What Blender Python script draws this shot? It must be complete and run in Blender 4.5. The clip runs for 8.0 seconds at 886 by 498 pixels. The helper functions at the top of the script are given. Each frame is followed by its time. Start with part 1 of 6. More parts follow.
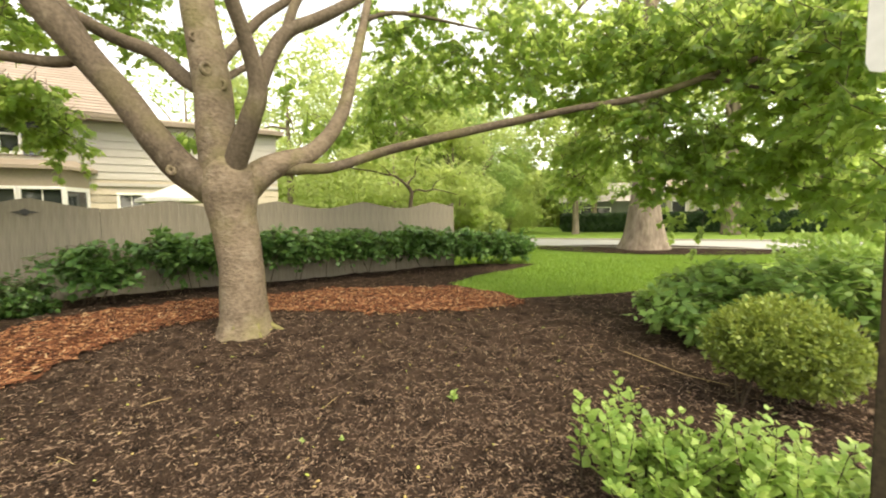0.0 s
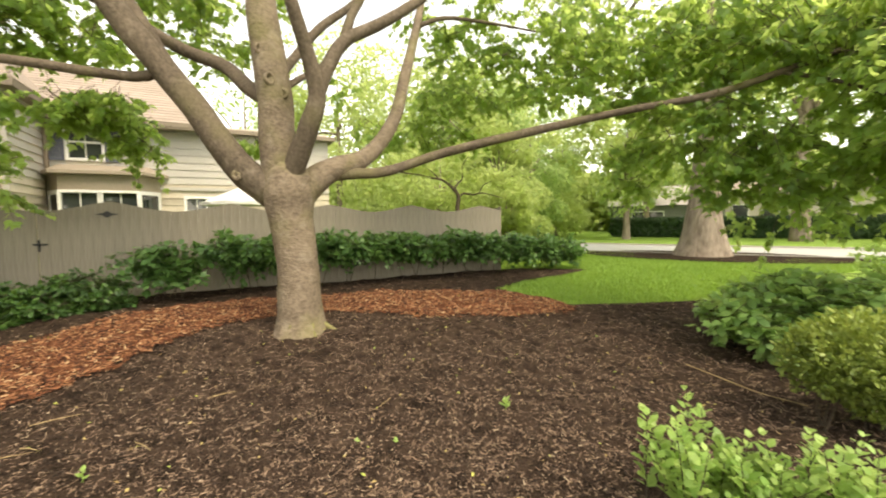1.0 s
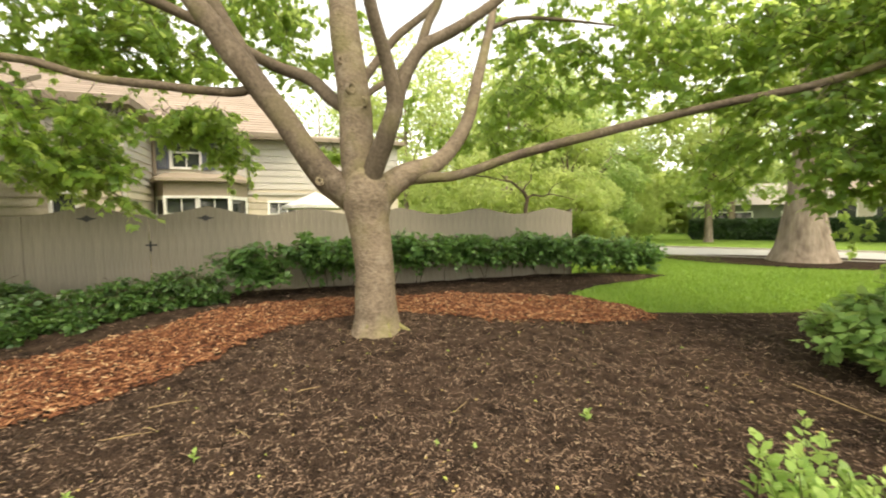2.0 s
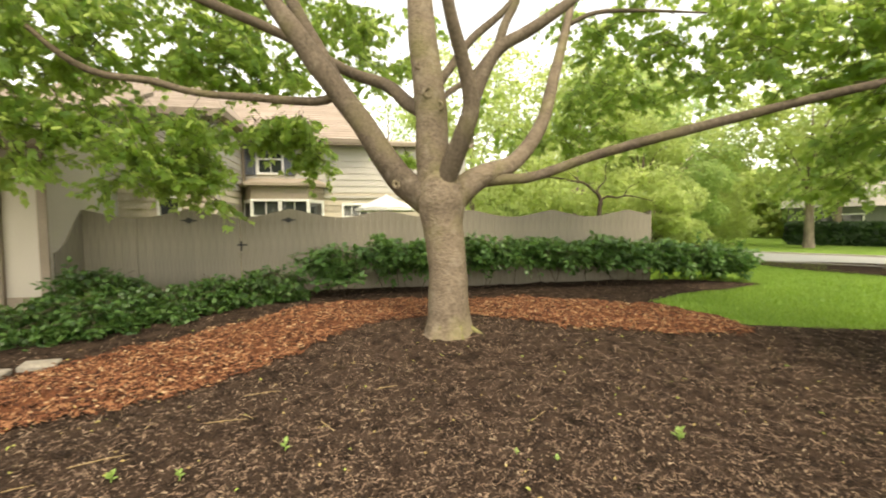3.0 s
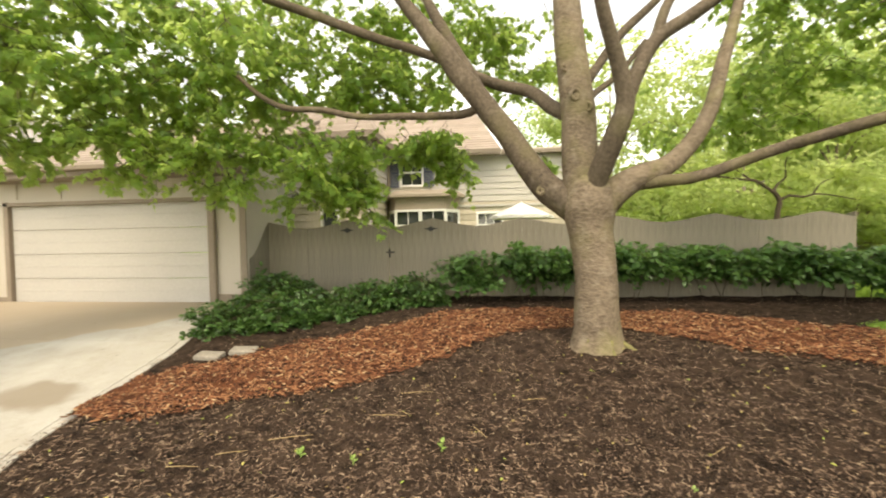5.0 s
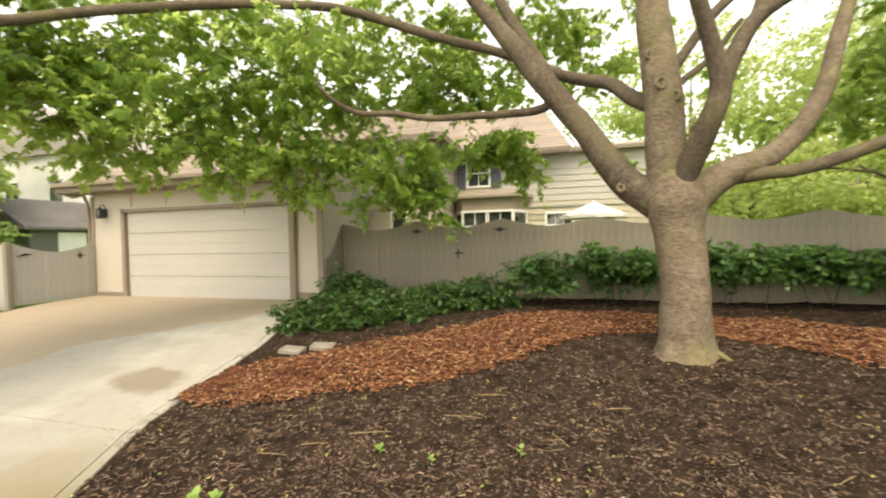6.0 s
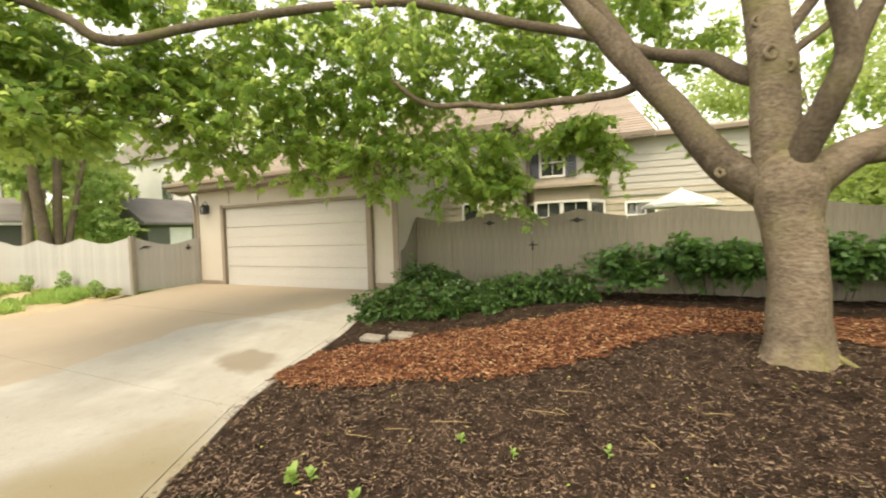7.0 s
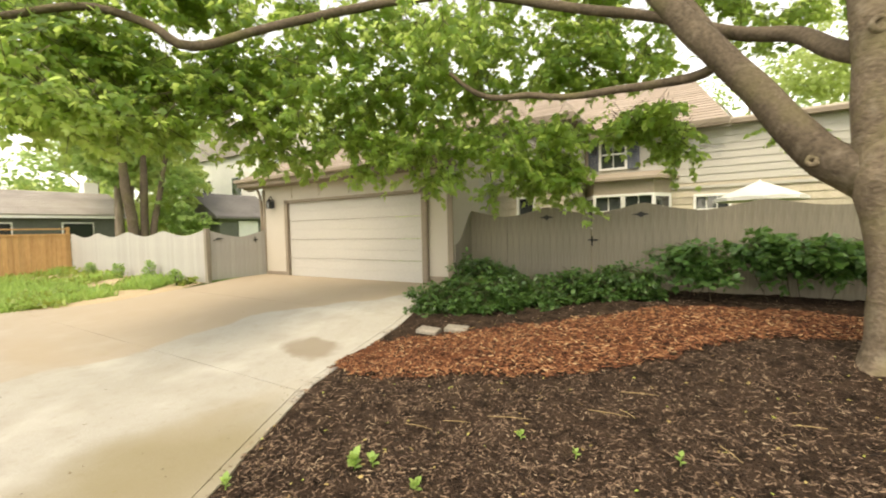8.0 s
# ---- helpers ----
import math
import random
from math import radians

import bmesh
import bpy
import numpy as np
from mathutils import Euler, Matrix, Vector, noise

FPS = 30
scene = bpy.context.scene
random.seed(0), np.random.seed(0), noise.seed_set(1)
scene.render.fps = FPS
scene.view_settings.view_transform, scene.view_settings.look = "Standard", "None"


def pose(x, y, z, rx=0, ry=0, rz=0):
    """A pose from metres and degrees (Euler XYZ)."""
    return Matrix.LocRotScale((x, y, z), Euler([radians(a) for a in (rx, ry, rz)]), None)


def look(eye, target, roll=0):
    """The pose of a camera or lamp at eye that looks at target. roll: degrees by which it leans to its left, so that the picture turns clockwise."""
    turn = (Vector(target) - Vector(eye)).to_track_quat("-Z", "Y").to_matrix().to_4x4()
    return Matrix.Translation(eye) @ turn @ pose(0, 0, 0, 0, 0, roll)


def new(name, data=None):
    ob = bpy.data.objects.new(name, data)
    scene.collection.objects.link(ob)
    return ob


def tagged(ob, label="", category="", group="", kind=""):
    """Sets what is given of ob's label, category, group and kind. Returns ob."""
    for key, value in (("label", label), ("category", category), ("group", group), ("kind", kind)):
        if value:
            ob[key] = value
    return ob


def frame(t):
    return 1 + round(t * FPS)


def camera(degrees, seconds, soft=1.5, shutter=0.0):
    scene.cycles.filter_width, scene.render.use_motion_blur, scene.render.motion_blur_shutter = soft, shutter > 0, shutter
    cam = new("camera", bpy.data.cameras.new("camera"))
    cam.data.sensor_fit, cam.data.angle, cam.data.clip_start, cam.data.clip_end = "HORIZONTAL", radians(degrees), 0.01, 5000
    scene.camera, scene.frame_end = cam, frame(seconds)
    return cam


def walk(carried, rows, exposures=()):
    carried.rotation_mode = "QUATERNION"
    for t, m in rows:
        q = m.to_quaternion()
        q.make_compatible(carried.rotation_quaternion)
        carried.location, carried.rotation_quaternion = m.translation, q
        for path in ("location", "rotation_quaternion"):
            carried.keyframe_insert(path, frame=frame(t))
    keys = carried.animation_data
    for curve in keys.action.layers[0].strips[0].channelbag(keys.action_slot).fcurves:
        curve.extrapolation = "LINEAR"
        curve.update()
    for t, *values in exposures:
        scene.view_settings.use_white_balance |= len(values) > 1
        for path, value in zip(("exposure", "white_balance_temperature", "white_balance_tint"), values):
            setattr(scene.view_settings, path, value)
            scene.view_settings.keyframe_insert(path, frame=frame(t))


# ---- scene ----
cam = camera(92.88, 8.0, soft=2.0, shutter=0.5)
PATH = [
    (0, -0, 0, 1.7, -32.591, -4.26, 1.031),
    (0.5, -0.034, 0.035, 1.707, -29.987, -4.064, 0.815),
    (1, -0.073, 0.064, 1.706, -26.721, -3.703, 0.719),
    (1.5, -0.131, 0.094, 1.722, -22.496, -3.54, 0.775),
    (3, -0.33, 0.197, 1.742, -9.754, -3.047, 0.522),
    (3.5, -0.382, 0.209, 1.746, -5.135, -2.767, 0.506),
    (4, -0.431, 0.221, 1.748, -0.888, -2.519, 0.76),
    (5.5, -0.596, 0.248, 1.748, 11.636, -1.419, 1.081),
    (6, -0.659, 0.267, 1.731, 16.034, -1.399, 1.248),
    (6.5, -0.713, 0.271, 1.73, 20.987, -1.775, 1.528),
    (7, -0.761, 0.263, 1.726, 25.34, -2.23, 1.623),
    (7.5, -0.805, 0.263, 1.715, 29.126, -2.497, 1.644),
    (8, -0.84, 0.254, 1.705, 32.33, -2.706, 1.288),
]
walk(cam, [(t, pose(x, y, z, 90 + p, r, yw)) for t, x, y, z, yw, p, r in PATH],
     exposures=[(0.0, 1.93, 8150, 8), (3.5, 1.87, 8150, 8), (8.0, 1.70, 8150, 8)])

# ---- world and light: bright overcast ----
world = bpy.data.worlds.new("sky")
scene.world = world
world.use_nodes = True
wn = world.node_tree.nodes
sky = wn.new("ShaderNodeTexSky")
sky.sky_type = "NISHITA"
sky.sun_disc = False
sky.sun_elevation = radians(57)
sky.sun_rotation = radians(169)
sky.dust_density = 1.0
sky.air_density = 1.0
sky.ozone_density = 0.6
haze = wn.new("ShaderNodeHueSaturation")
haze.inputs["Saturation"].default_value = 0.35
world.node_tree.links.new(sky.outputs[0], haze.inputs["Color"])
world.node_tree.links.new(haze.outputs[0], wn["Background"].inputs["Color"])
wn["Background"].inputs["Strength"].default_value = 0.15
sun = new("sun", bpy.data.lights.new("sun", "SUN"))
sun.data.energy = 0.85
sun.data.angle = radians(28)
sun.data.color = (1.0, 0.95, 0.86)
sun.matrix_world = look((3, -15, 24), (0, 0, 0))

rng = np.random.default_rng(7)


# ---- materials ----
def nodes_of(m):
    m.use_nodes = True
    return m.node_tree.nodes, m.node_tree.links, m.node_tree.nodes["Principled BSDF"]


def surface(name, dark, light, rough=0.8, fine=30.0, coarse=1.5, bump=0.3, stretch=(1, 1, 1), vary=0.0, island=0.0, metal=0.0, dist=0.01, spec=0.3):
    """Two scales of noise between two colours, with fine relief."""
    m = bpy.data.materials.new(name)
    n, l, p = nodes_of(m)
    co = n.new("ShaderNodeTexCoord")
    mp = n.new("ShaderNodeMapping")
    mp.inputs["Scale"].default_value = stretch
    l.new(co.outputs["Object"], mp.inputs["Vector"])
    a, b = n.new("ShaderNodeTexNoise"), n.new("ShaderNodeTexNoise")
    a.inputs["Scale"].default_value, a.inputs["Detail"].default_value = fine, 6
    b.inputs["Scale"].default_value, b.inputs["Detail"].default_value = coarse, 4
    l.new(mp.outputs[0], a.inputs["Vector"])
    l.new(mp.outputs[0], b.inputs["Vector"])
    mix = n.new("ShaderNodeMath")
    mix.operation = "MULTIPLY_ADD"
    mix.inputs[1].default_value = 0.55
    l.new(a.outputs["Fac"], mix.inputs[0])
    half = n.new("ShaderNodeMath")
    half.operation = "MULTIPLY"
    half.inputs[1].default_value = 0.45
    l.new(b.outputs["Fac"], half.inputs[0])
    l.new(half.outputs[0], mix.inputs[2])
    ramp = n.new("ShaderNodeValToRGB")
    ramp.color_ramp.elements[0].position, ramp.color_ramp.elements[1].position = 0.33, 0.67
    ramp.color_ramp.elements[0].color, ramp.color_ramp.elements[1].color = (*dark, 1), (*light, 1)
    l.new(mix.outputs[0], ramp.inputs[0])
    out = ramp.outputs[0]
    if vary or island:
        hsv = n.new("ShaderNodeHueSaturation")
        rnd = n.new("ShaderNodeMapRange")
        src = n.new("ShaderNodeObjectInfo").outputs["Random"] if vary else n.new("ShaderNodeNewGeometry").outputs["Random Per Island"]
        l.new(src, rnd.inputs[0])
        v = vary or island
        rnd.inputs["To Min"].default_value, rnd.inputs["To Max"].default_value = 1 - v, 1 + v
        l.new(rnd.outputs[0], hsv.inputs["Value"])
        l.new(out, hsv.inputs["Color"])
        out = hsv.outputs[0]
    l.new(out, p.inputs["Base Color"])
    p.inputs["Roughness"].default_value = rough
    p.inputs["Metallic"].default_value = metal
    p.inputs["Specular IOR Level"].default_value = spec
    if bump:
        bp = n.new("ShaderNodeBump")
        bp.inputs["Strength"].default_value, bp.inputs["Distance"].default_value = bump, dist
        l.new(a.outputs["Fac"], bp.inputs["Height"])
        l.new(bp.outputs[0], p.inputs["Normal"])
    return m


def chips(name, stops, rough=0.85, spec=0.2):
    """Colour picked per chip from stops of (place, colour)."""
    m = bpy.data.materials.new(name)
    n, l, p = nodes_of(m)
    ramp = n.new("ShaderNodeValToRGB")
    ramp.color_ramp.interpolation = "LINEAR"
    while len(ramp.color_ramp.elements) < len(stops):
        ramp.color_ramp.elements.new(0.5)
    for e, (at, c) in zip(ramp.color_ramp.elements, stops):
        e.position, e.color = at, (*c, 1)
    l.new(n.new("ShaderNodeNewGeometry").outputs["Random Per Island"], ramp.inputs[0])
    l.new(ramp.outputs[0], p.inputs["Base Color"])
    p.inputs["Roughness"].default_value = rough
    p.inputs["Specular IOR Level"].default_value = spec
    return m


def leafy(name, stops, through_col, share=0.35, rough=0.45):
    """A leaf: gloss on top, light coming through, its tone varied leaf by leaf and in drifts."""
    m = bpy.data.materials.new(name)
    n, l, p = nodes_of(m)
    ramp = n.new("ShaderNodeValToRGB")
    while len(ramp.color_ramp.elements) < len(stops):
        ramp.color_ramp.elements.new(0.5)
    for e, (at, c) in zip(ramp.color_ramp.elements, stops):
        e.position, e.color = at, (*c, 1)
    drift = n.new("ShaderNodeTexNoise")
    drift.inputs["Scale"].default_value = 0.9
    l.new(n.new("ShaderNodeTexCoord").outputs["Object"], drift.inputs["Vector"])
    add = n.new("ShaderNodeMath")
    add.operation = "MULTIPLY_ADD"
    add.inputs[1].default_value, add.inputs[2].default_value = 1.6, -0.55
    l.new(drift.outputs["Fac"], add.inputs[0])
    mean = n.new("ShaderNodeMix")
    mean.inputs[0].default_value = 0.6
    l.new(add.outputs[0], mean.inputs[2])
    l.new(n.new("ShaderNodeNewGeometry").outputs["Random Per Island"], mean.inputs[3])
    l.new(mean.outputs[0], ramp.inputs[0])
    l.new(ramp.outputs[0], p.inputs["Base Color"])
    p.inputs["Roughness"].default_value = rough
    p.inputs["Specular IOR Level"].default_value = 0.35
    tr = n.new("ShaderNodeBsdfTranslucent")
    tr.inputs["Color"].default_value = (*through_col, 1)
    sh = n.new("ShaderNodeMixShader")
    sh.inputs[0].default_value = share
    l.new(p.outputs[0], sh.inputs[1])
    l.new(tr.outputs[0], sh.inputs[2])
    l.new(sh.outputs[0], n["Material Output"].inputs["Surface"])
    return m


M_bark = surface("maple_bark", (0.105, 0.080, 0.057), (0.245, 0.190, 0.137), 0.9, 20, 3.0, 1.0, (1, 1, 1.5), dist=0.018, spec=0.1)
# darker than the trunk's bark: the limbs' backlit shade is put into the colour
M_limb = surface("shaded_limb_bark", (0.064, 0.049, 0.035), (0.150, 0.116, 0.084), 0.9, 24, 2.5, 0.7, dist=0.02, spec=0.15)
M_moss = surface("moss", (0.10, 0.092, 0.036), (0.23, 0.205, 0.085), 0.95, 40, 6, 0.6)
M_farbark = surface("street_tree_bark", (0.13, 0.10, 0.075), (0.33, 0.27, 0.21), 0.95, 9, 1.5, 1.0, (1, 1, 0.25), dist=0.06, spec=0.1)
M_maple = leafy("maple_leaves", [(0.0, (0.028, 0.070, 0.016)), (0.4, (0.070, 0.150, 0.034)), (0.7, (0.155, 0.255, 0.055)), (1.0, (0.33, 0.42, 0.10))], (0.58, 0.72, 0.20), 0.6)
# background leaves: distance haze is put into these two paler colour sets
M_bright = leafy("haze_paled_leaves", [(0.0, (0.11, 0.17, 0.05)), (0.5, (0.28, 0.36, 0.12)), (1.0, (0.48, 0.54, 0.25))], (0.74, 0.82, 0.32), 0.54)
M_far = leafy("haze_paled_far_leaves", [(0.0, (0.07, 0.13, 0.035)), (0.5, (0.19, 0.28, 0.09)), (1.0, (0.36, 0.44, 0.19))], (0.58, 0.72, 0.27), 0.5, 0.6)
M_hedge = leafy("viburnum_leaves", [(0.0, (0.016, 0.045, 0.013)), (0.35, (0.048, 0.115, 0.028)), (0.75, (0.12, 0.215, 0.065)), (1.0, (0.22, 0.32, 0.12))], (0.24, 0.42, 0.10), 0.28, 0.36)
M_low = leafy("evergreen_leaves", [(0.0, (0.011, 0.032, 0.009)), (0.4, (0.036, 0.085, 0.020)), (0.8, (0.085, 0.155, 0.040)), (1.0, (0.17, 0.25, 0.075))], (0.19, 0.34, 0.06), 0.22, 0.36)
M_box = leafy("boxwood_leaves", [(0.0, (0.075, 0.125, 0.026)), (0.5, (0.21, 0.275, 0.055)), (1.0, (0.38, 0.43, 0.11))], (0.42, 0.48, 0.10), 0.3, 0.4)
M_hyd = leafy("hydrangea_leaves", [(0.0, (0.06, 0.135, 0.035)), (0.5, (0.17, 0.29, 0.08)), (1.0, (0.34, 0.45, 0.16))], (0.50, 0.66, 0.20), 0.38, 0.45)
M_lime = leafy("lime_leaves", [(0.0, (0.12, 0.23, 0.05)), (0.5, (0.29, 0.43, 0.11)), (0.85, (0.48, 0.58, 0.18)), (1.0, (0.62, 0.60, 0.20))], (0.52, 0.68, 0.20), 0.38, 0.4)
M_grass = leafy("grass_blades", [(0.0, (0.10, 0.19, 0.030)), (0.5, (0.19, 0.31, 0.052)), (1.0, (0.32, 0.43, 0.09))], (0.42, 0.58, 0.10), 0.3, 0.5)
M_stem = surface("stems", (0.03, 0.022, 0.014), (0.08, 0.058, 0.036), 0.85, 40, 5, 0.3)
M_lawn = surface("lawn_ground", (0.13, 0.225, 0.038), (0.25, 0.355, 0.075), 0.95, 60, 0.5, 0.7, dist=0.03, spec=0.1)
M_mulch = surface("mulch_ground", (0.006, 0.005, 0.004), (0.095, 0.062, 0.043), 0.95, 75, 7.0, 1.0, dist=0.06, spec=0.05)
M_redmulch = surface("red_mulch_ground", (0.03, 0.012, 0.007), (0.15, 0.055, 0.025), 0.95, 45, 3, 1.0, dist=0.04, spec=0.1)
M_chip = chips("mulch_chips", [(0.0, (0.013, 0.010, 0.008)), (0.36, (0.080, 0.053, 0.037)), (0.72, (0.190, 0.124, 0.084)), (0.94, (0.275, 0.185, 0.125)), (1.0, (0.46, 0.35, 0.24))])
M_redchip = chips("red_mulch_chips", [(0.0, (0.020, 0.009, 0.006)), (0.30, (0.080, 0.029, 0.014)), (0.7, (0.190, 0.074, 0.034)), (0.92, (0.31, 0.155, 0.075)), (1.0, (0.46, 0.33, 0.19))])
M_straw = surface("straw", (0.30, 0.20, 0.09), (0.52, 0.39, 0.20), 0.7, 30, 3, 0.2)
M_conc = surface("driveway_concrete", (0.295, 0.272, 0.232), (0.395, 0.37, 0.325), 0.85, 70, 0.6, 0.25, dist=0.004)
M_road = surface("road_asphalt", (0.34, 0.33, 0.32), (0.46, 0.45, 0.43), 0.9, 50, 0.5, 0.2)
M_fence = surface("weathered_fence_paint", (0.165, 0.142, 0.110), (0.262, 0.232, 0.185), 0.85, 8, 1.2, 0.35, (6, 6, 0.5), vary=0.035, dist=0.004)
# lighter copy of the fence paint: brighter open skylight is put into its colour
M_skylit = surface("skylit_fence_paint", (0.31, 0.298, 0.275), (0.41, 0.395, 0.368), 0.85, 8, 1.2, 0.35, (6, 6, 0.5), vary=0.06, dist=0.004)
M_black = surface("black_iron", (0.012, 0.012, 0.012), (0.03, 0.03, 0.03), 0.5, 30, 3, 0.1)
M_wall = surface("cream_render", (0.40, 0.355, 0.295), (0.48, 0.43, 0.365), 0.9, 60, 0.9, 0.2, dist=0.004)
M_trim = surface("taupe_trim", (0.195, 0.155, 0.117), (0.265, 0.215, 0.165), 0.75, 30, 2, 0.15)
M_bay = surface("tan_bay_paint", (0.27, 0.22, 0.168), (0.35, 0.292, 0.228), 0.75, 30, 2, 0.15)
M_gdoor = surface("garage_door_paint", (0.385, 0.36, 0.325), (0.44, 0.412, 0.372), 0.55, 20, 0.7, 0.05)
M_siding = surface("siding_paint", (0.40, 0.373, 0.332), (0.47, 0.443, 0.398), 0.75, 12, 0.8, 0.15, (0.3, 1, 3), vary=0.05)
M_brick = surface("buff_brick", (0.40, 0.345, 0.265), (0.52, 0.46, 0.365), 0.9, 20, 3, 0.3, vary=0.16)
M_mortar = surface("mortar", (0.45, 0.40, 0.32), (0.55, 0.50, 0.42), 0.95, 50, 3, 0.2)
M_shingle = surface("roof_shingles", (0.26, 0.205, 0.165), (0.38, 0.315, 0.26), 0.95, 40, 1.0, 0.5, vary=0.10)
M_greyroof = surface("grey_shingles", (0.29, 0.255, 0.235), (0.44, 0.40, 0.37), 0.95, 30, 1.0, 0.5, vary=0.10)
M_white = surface("white_paint", (0.68, 0.67, 0.64), (0.80, 0.79, 0.76), 0.6, 20, 1.5, 0.05)
M_shutter = surface("slate_shutter", (0.075, 0.085, 0.11), (0.12, 0.13, 0.16), 0.6, 20, 2, 0.1)
M_cedar = surface("cedar_board", (0.38, 0.20, 0.08), (0.58, 0.35, 0.16), 0.8, 10, 1.5, 0.3, (5, 5, 0.6), vary=0.1)
M_canvas = surface("white_canvas", (0.60, 0.58, 0.54), (0.70, 0.68, 0.64), 0.9, 60, 2, 0.1)
M_darkwall = surface("grey_green_siding", (0.10, 0.105, 0.09), (0.16, 0.165, 0.145), 0.8, 15, 1, 0.1)
M_stone = surface("paving_stone", (0.17, 0.148, 0.118), (0.30, 0.265, 0.215), 0.9, 30, 4, 0.5)
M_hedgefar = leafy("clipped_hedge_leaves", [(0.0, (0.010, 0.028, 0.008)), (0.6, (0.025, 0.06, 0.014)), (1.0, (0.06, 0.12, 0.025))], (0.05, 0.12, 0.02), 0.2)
M_glass = bpy.data.materials.new("window_glass")
_n, _l, _p = nodes_of(M_glass)
_p.inputs["Base Color"].default_value = (0.03, 0.035, 0.035, 1)
_p.inputs["Roughness"].default_value = 0.05
_p.inputs["Specular IOR Level"].default_value = 0.9


def stain_concrete(m):
    """Tan damp before the garage, a dark damp patch, and soil washed over the edge by the bed."""
    n, l, p = nodes_of(m)
    base = p.inputs["Base Color"].links[0].from_socket
    co = n.new("ShaderNodeTexCoord").outputs["Object"]
    wob = n.new("ShaderNodeTexNoise")
    wob.inputs["Scale"].default_value, wob.inputs["Detail"].default_value = 1.1, 7
    l.new(co, wob.inputs["Vector"])
    warp = n.new("ShaderNodeVectorMath")
    warp.operation = "MULTIPLY_ADD"
    warp.inputs[1].default_value = (0.9, 0.9, 0)
    l.new(wob.outputs["Color"], warp.inputs[0])
    l.new(co, warp.inputs[2])
    sep = n.new("ShaderNodeSeparateXYZ")
    l.new(warp.outputs[0], sep.inputs[0])
    past = n.new("ShaderNodeMapRange")
    past.inputs["From Min"].default_value, past.inputs["From Max"].default_value = 5.3, 8.3
    past.inputs["To Min"].default_value, past.inputs["To Max"].default_value = 0.0, 2.9
    l.new(sep.outputs["Y"], past.inputs[0])
    line = n.new("ShaderNodeMath")
    line.operation = "SUBTRACT"
    l.new(past.outputs[0], line.inputs[0])
    l.new(sep.outputs["X"], line.inputs[1])
    fade = n.new("ShaderNodeMapRange")
    fade.inputs["From Min"].default_value, fade.inputs["From Max"].default_value = -1.0, 5.0
    fade.inputs["To Min"].default_value = 0.25
    l.new(sep.outputs["Y"], fade.inputs[0])
    r = n.new("ShaderNodeMapRange")
    r.interpolation_type = "SMOOTHSTEP"
    r.inputs["From Min"].default_value, r.inputs["From Max"].default_value = 7.33, 7.5
    l.new(line.outputs[0], r.inputs[0])
    both = n.new("ShaderNodeMath")
    both.operation = "MULTIPLY"
    l.new(r.outputs[0], both.inputs[0])
    l.new(fade.outputs[0], both.inputs[1])
    masks = [(both.outputs[0], (0.33, 0.255, 0.172), 0.8)]
    for c, flat, r0, r1, col, amt in (((-5.45 + 0.45, 4.08 + 0.45, 0), (0.95, 1.5, 0), 0.32, 0.52, (0.215, 0.175, 0.128), 0.85), ((-4.2 + 0.45, 1.75 + 0.45, 0), (0.85, 0.6, 0), 0.2, 1.0, (0.20, 0.158, 0.075), 0.75), ((-4.75 + 0.45, 2.6 + 0.45, 0), (1.6, 0.6, 0), 0.1, 0.7, (0.25, 0.20, 0.12), 0.45), ((-9.5 + 0.45, 2.2 + 0.45, 0), (0.35, 1.2, 0), 0.2, 0.7, (0.34, 0.27, 0.19), 0.5)):
        d = n.new("ShaderNodeVectorMath")
        d.operation = "SUBTRACT"
        d.inputs[1].default_value = c
        l.new(warp.outputs[0], d.inputs[0])
        s = n.new("ShaderNodeVectorMath")
        s.operation = "MULTIPLY"
        s.inputs[1].default_value = flat
        l.new(d.outputs[0], s.inputs[0])
        ln = n.new("ShaderNodeVectorMath")
        ln.operation = "LENGTH"
        l.new(s.outputs[0], ln.inputs[0])
        r = n.new("ShaderNodeMapRange")
        r.interpolation_type = "SMOOTHSTEP"
        r.inputs["From Min"].default_value, r.inputs["From Max"].default_value = r1, r0
        l.new(ln.outputs["Value"], r.inputs[0])
        masks.append((r.outputs[0], col, amt))
    for mask, col, amt in masks:
        k = n.new("ShaderNodeMath")
        k.operation = "MULTIPLY"
        k.inputs[1].default_value = amt
        l.new(mask, k.inputs[0])
        mx = n.new("ShaderNodeMix")
        mx.data_type = "RGBA"
        l.new(k.outputs[0], mx.inputs[0])
        l.new(base, mx.inputs[6])
        mx.inputs[7].default_value = (*col, 1)
        base = mx.outputs[2]
    l.new(base, p.inputs["Base Color"])


def tint_patches(m, colour, amount, scale, lo, hi):
    """Patches of lichen and moss by a coarse noise."""
    n, l, p = nodes_of(m)
    base = p.inputs["Base Color"].links[0].from_socket
    a = n.new("ShaderNodeTexNoise")
    a.inputs["Scale"].default_value, a.inputs["Detail"].default_value = scale, 5
    l.new(n.new("ShaderNodeTexCoord").outputs["Object"], a.inputs["Vector"])
    r = n.new("ShaderNodeMapRange")
    r.inputs["From Min"].default_value, r.inputs["From Max"].default_value, r.inputs["To Max"].default_value = lo, hi, amount
    l.new(a.outputs["Fac"], r.inputs[0])
    mx = n.new("ShaderNodeMix")
    mx.data_type = "RGBA"
    l.new(r.outputs[0], mx.inputs[0])
    l.new(base, mx.inputs[6])
    mx.inputs[7].default_value = (*colour, 1)
    l.new(mx.outputs[2], p.inputs["Base Color"])


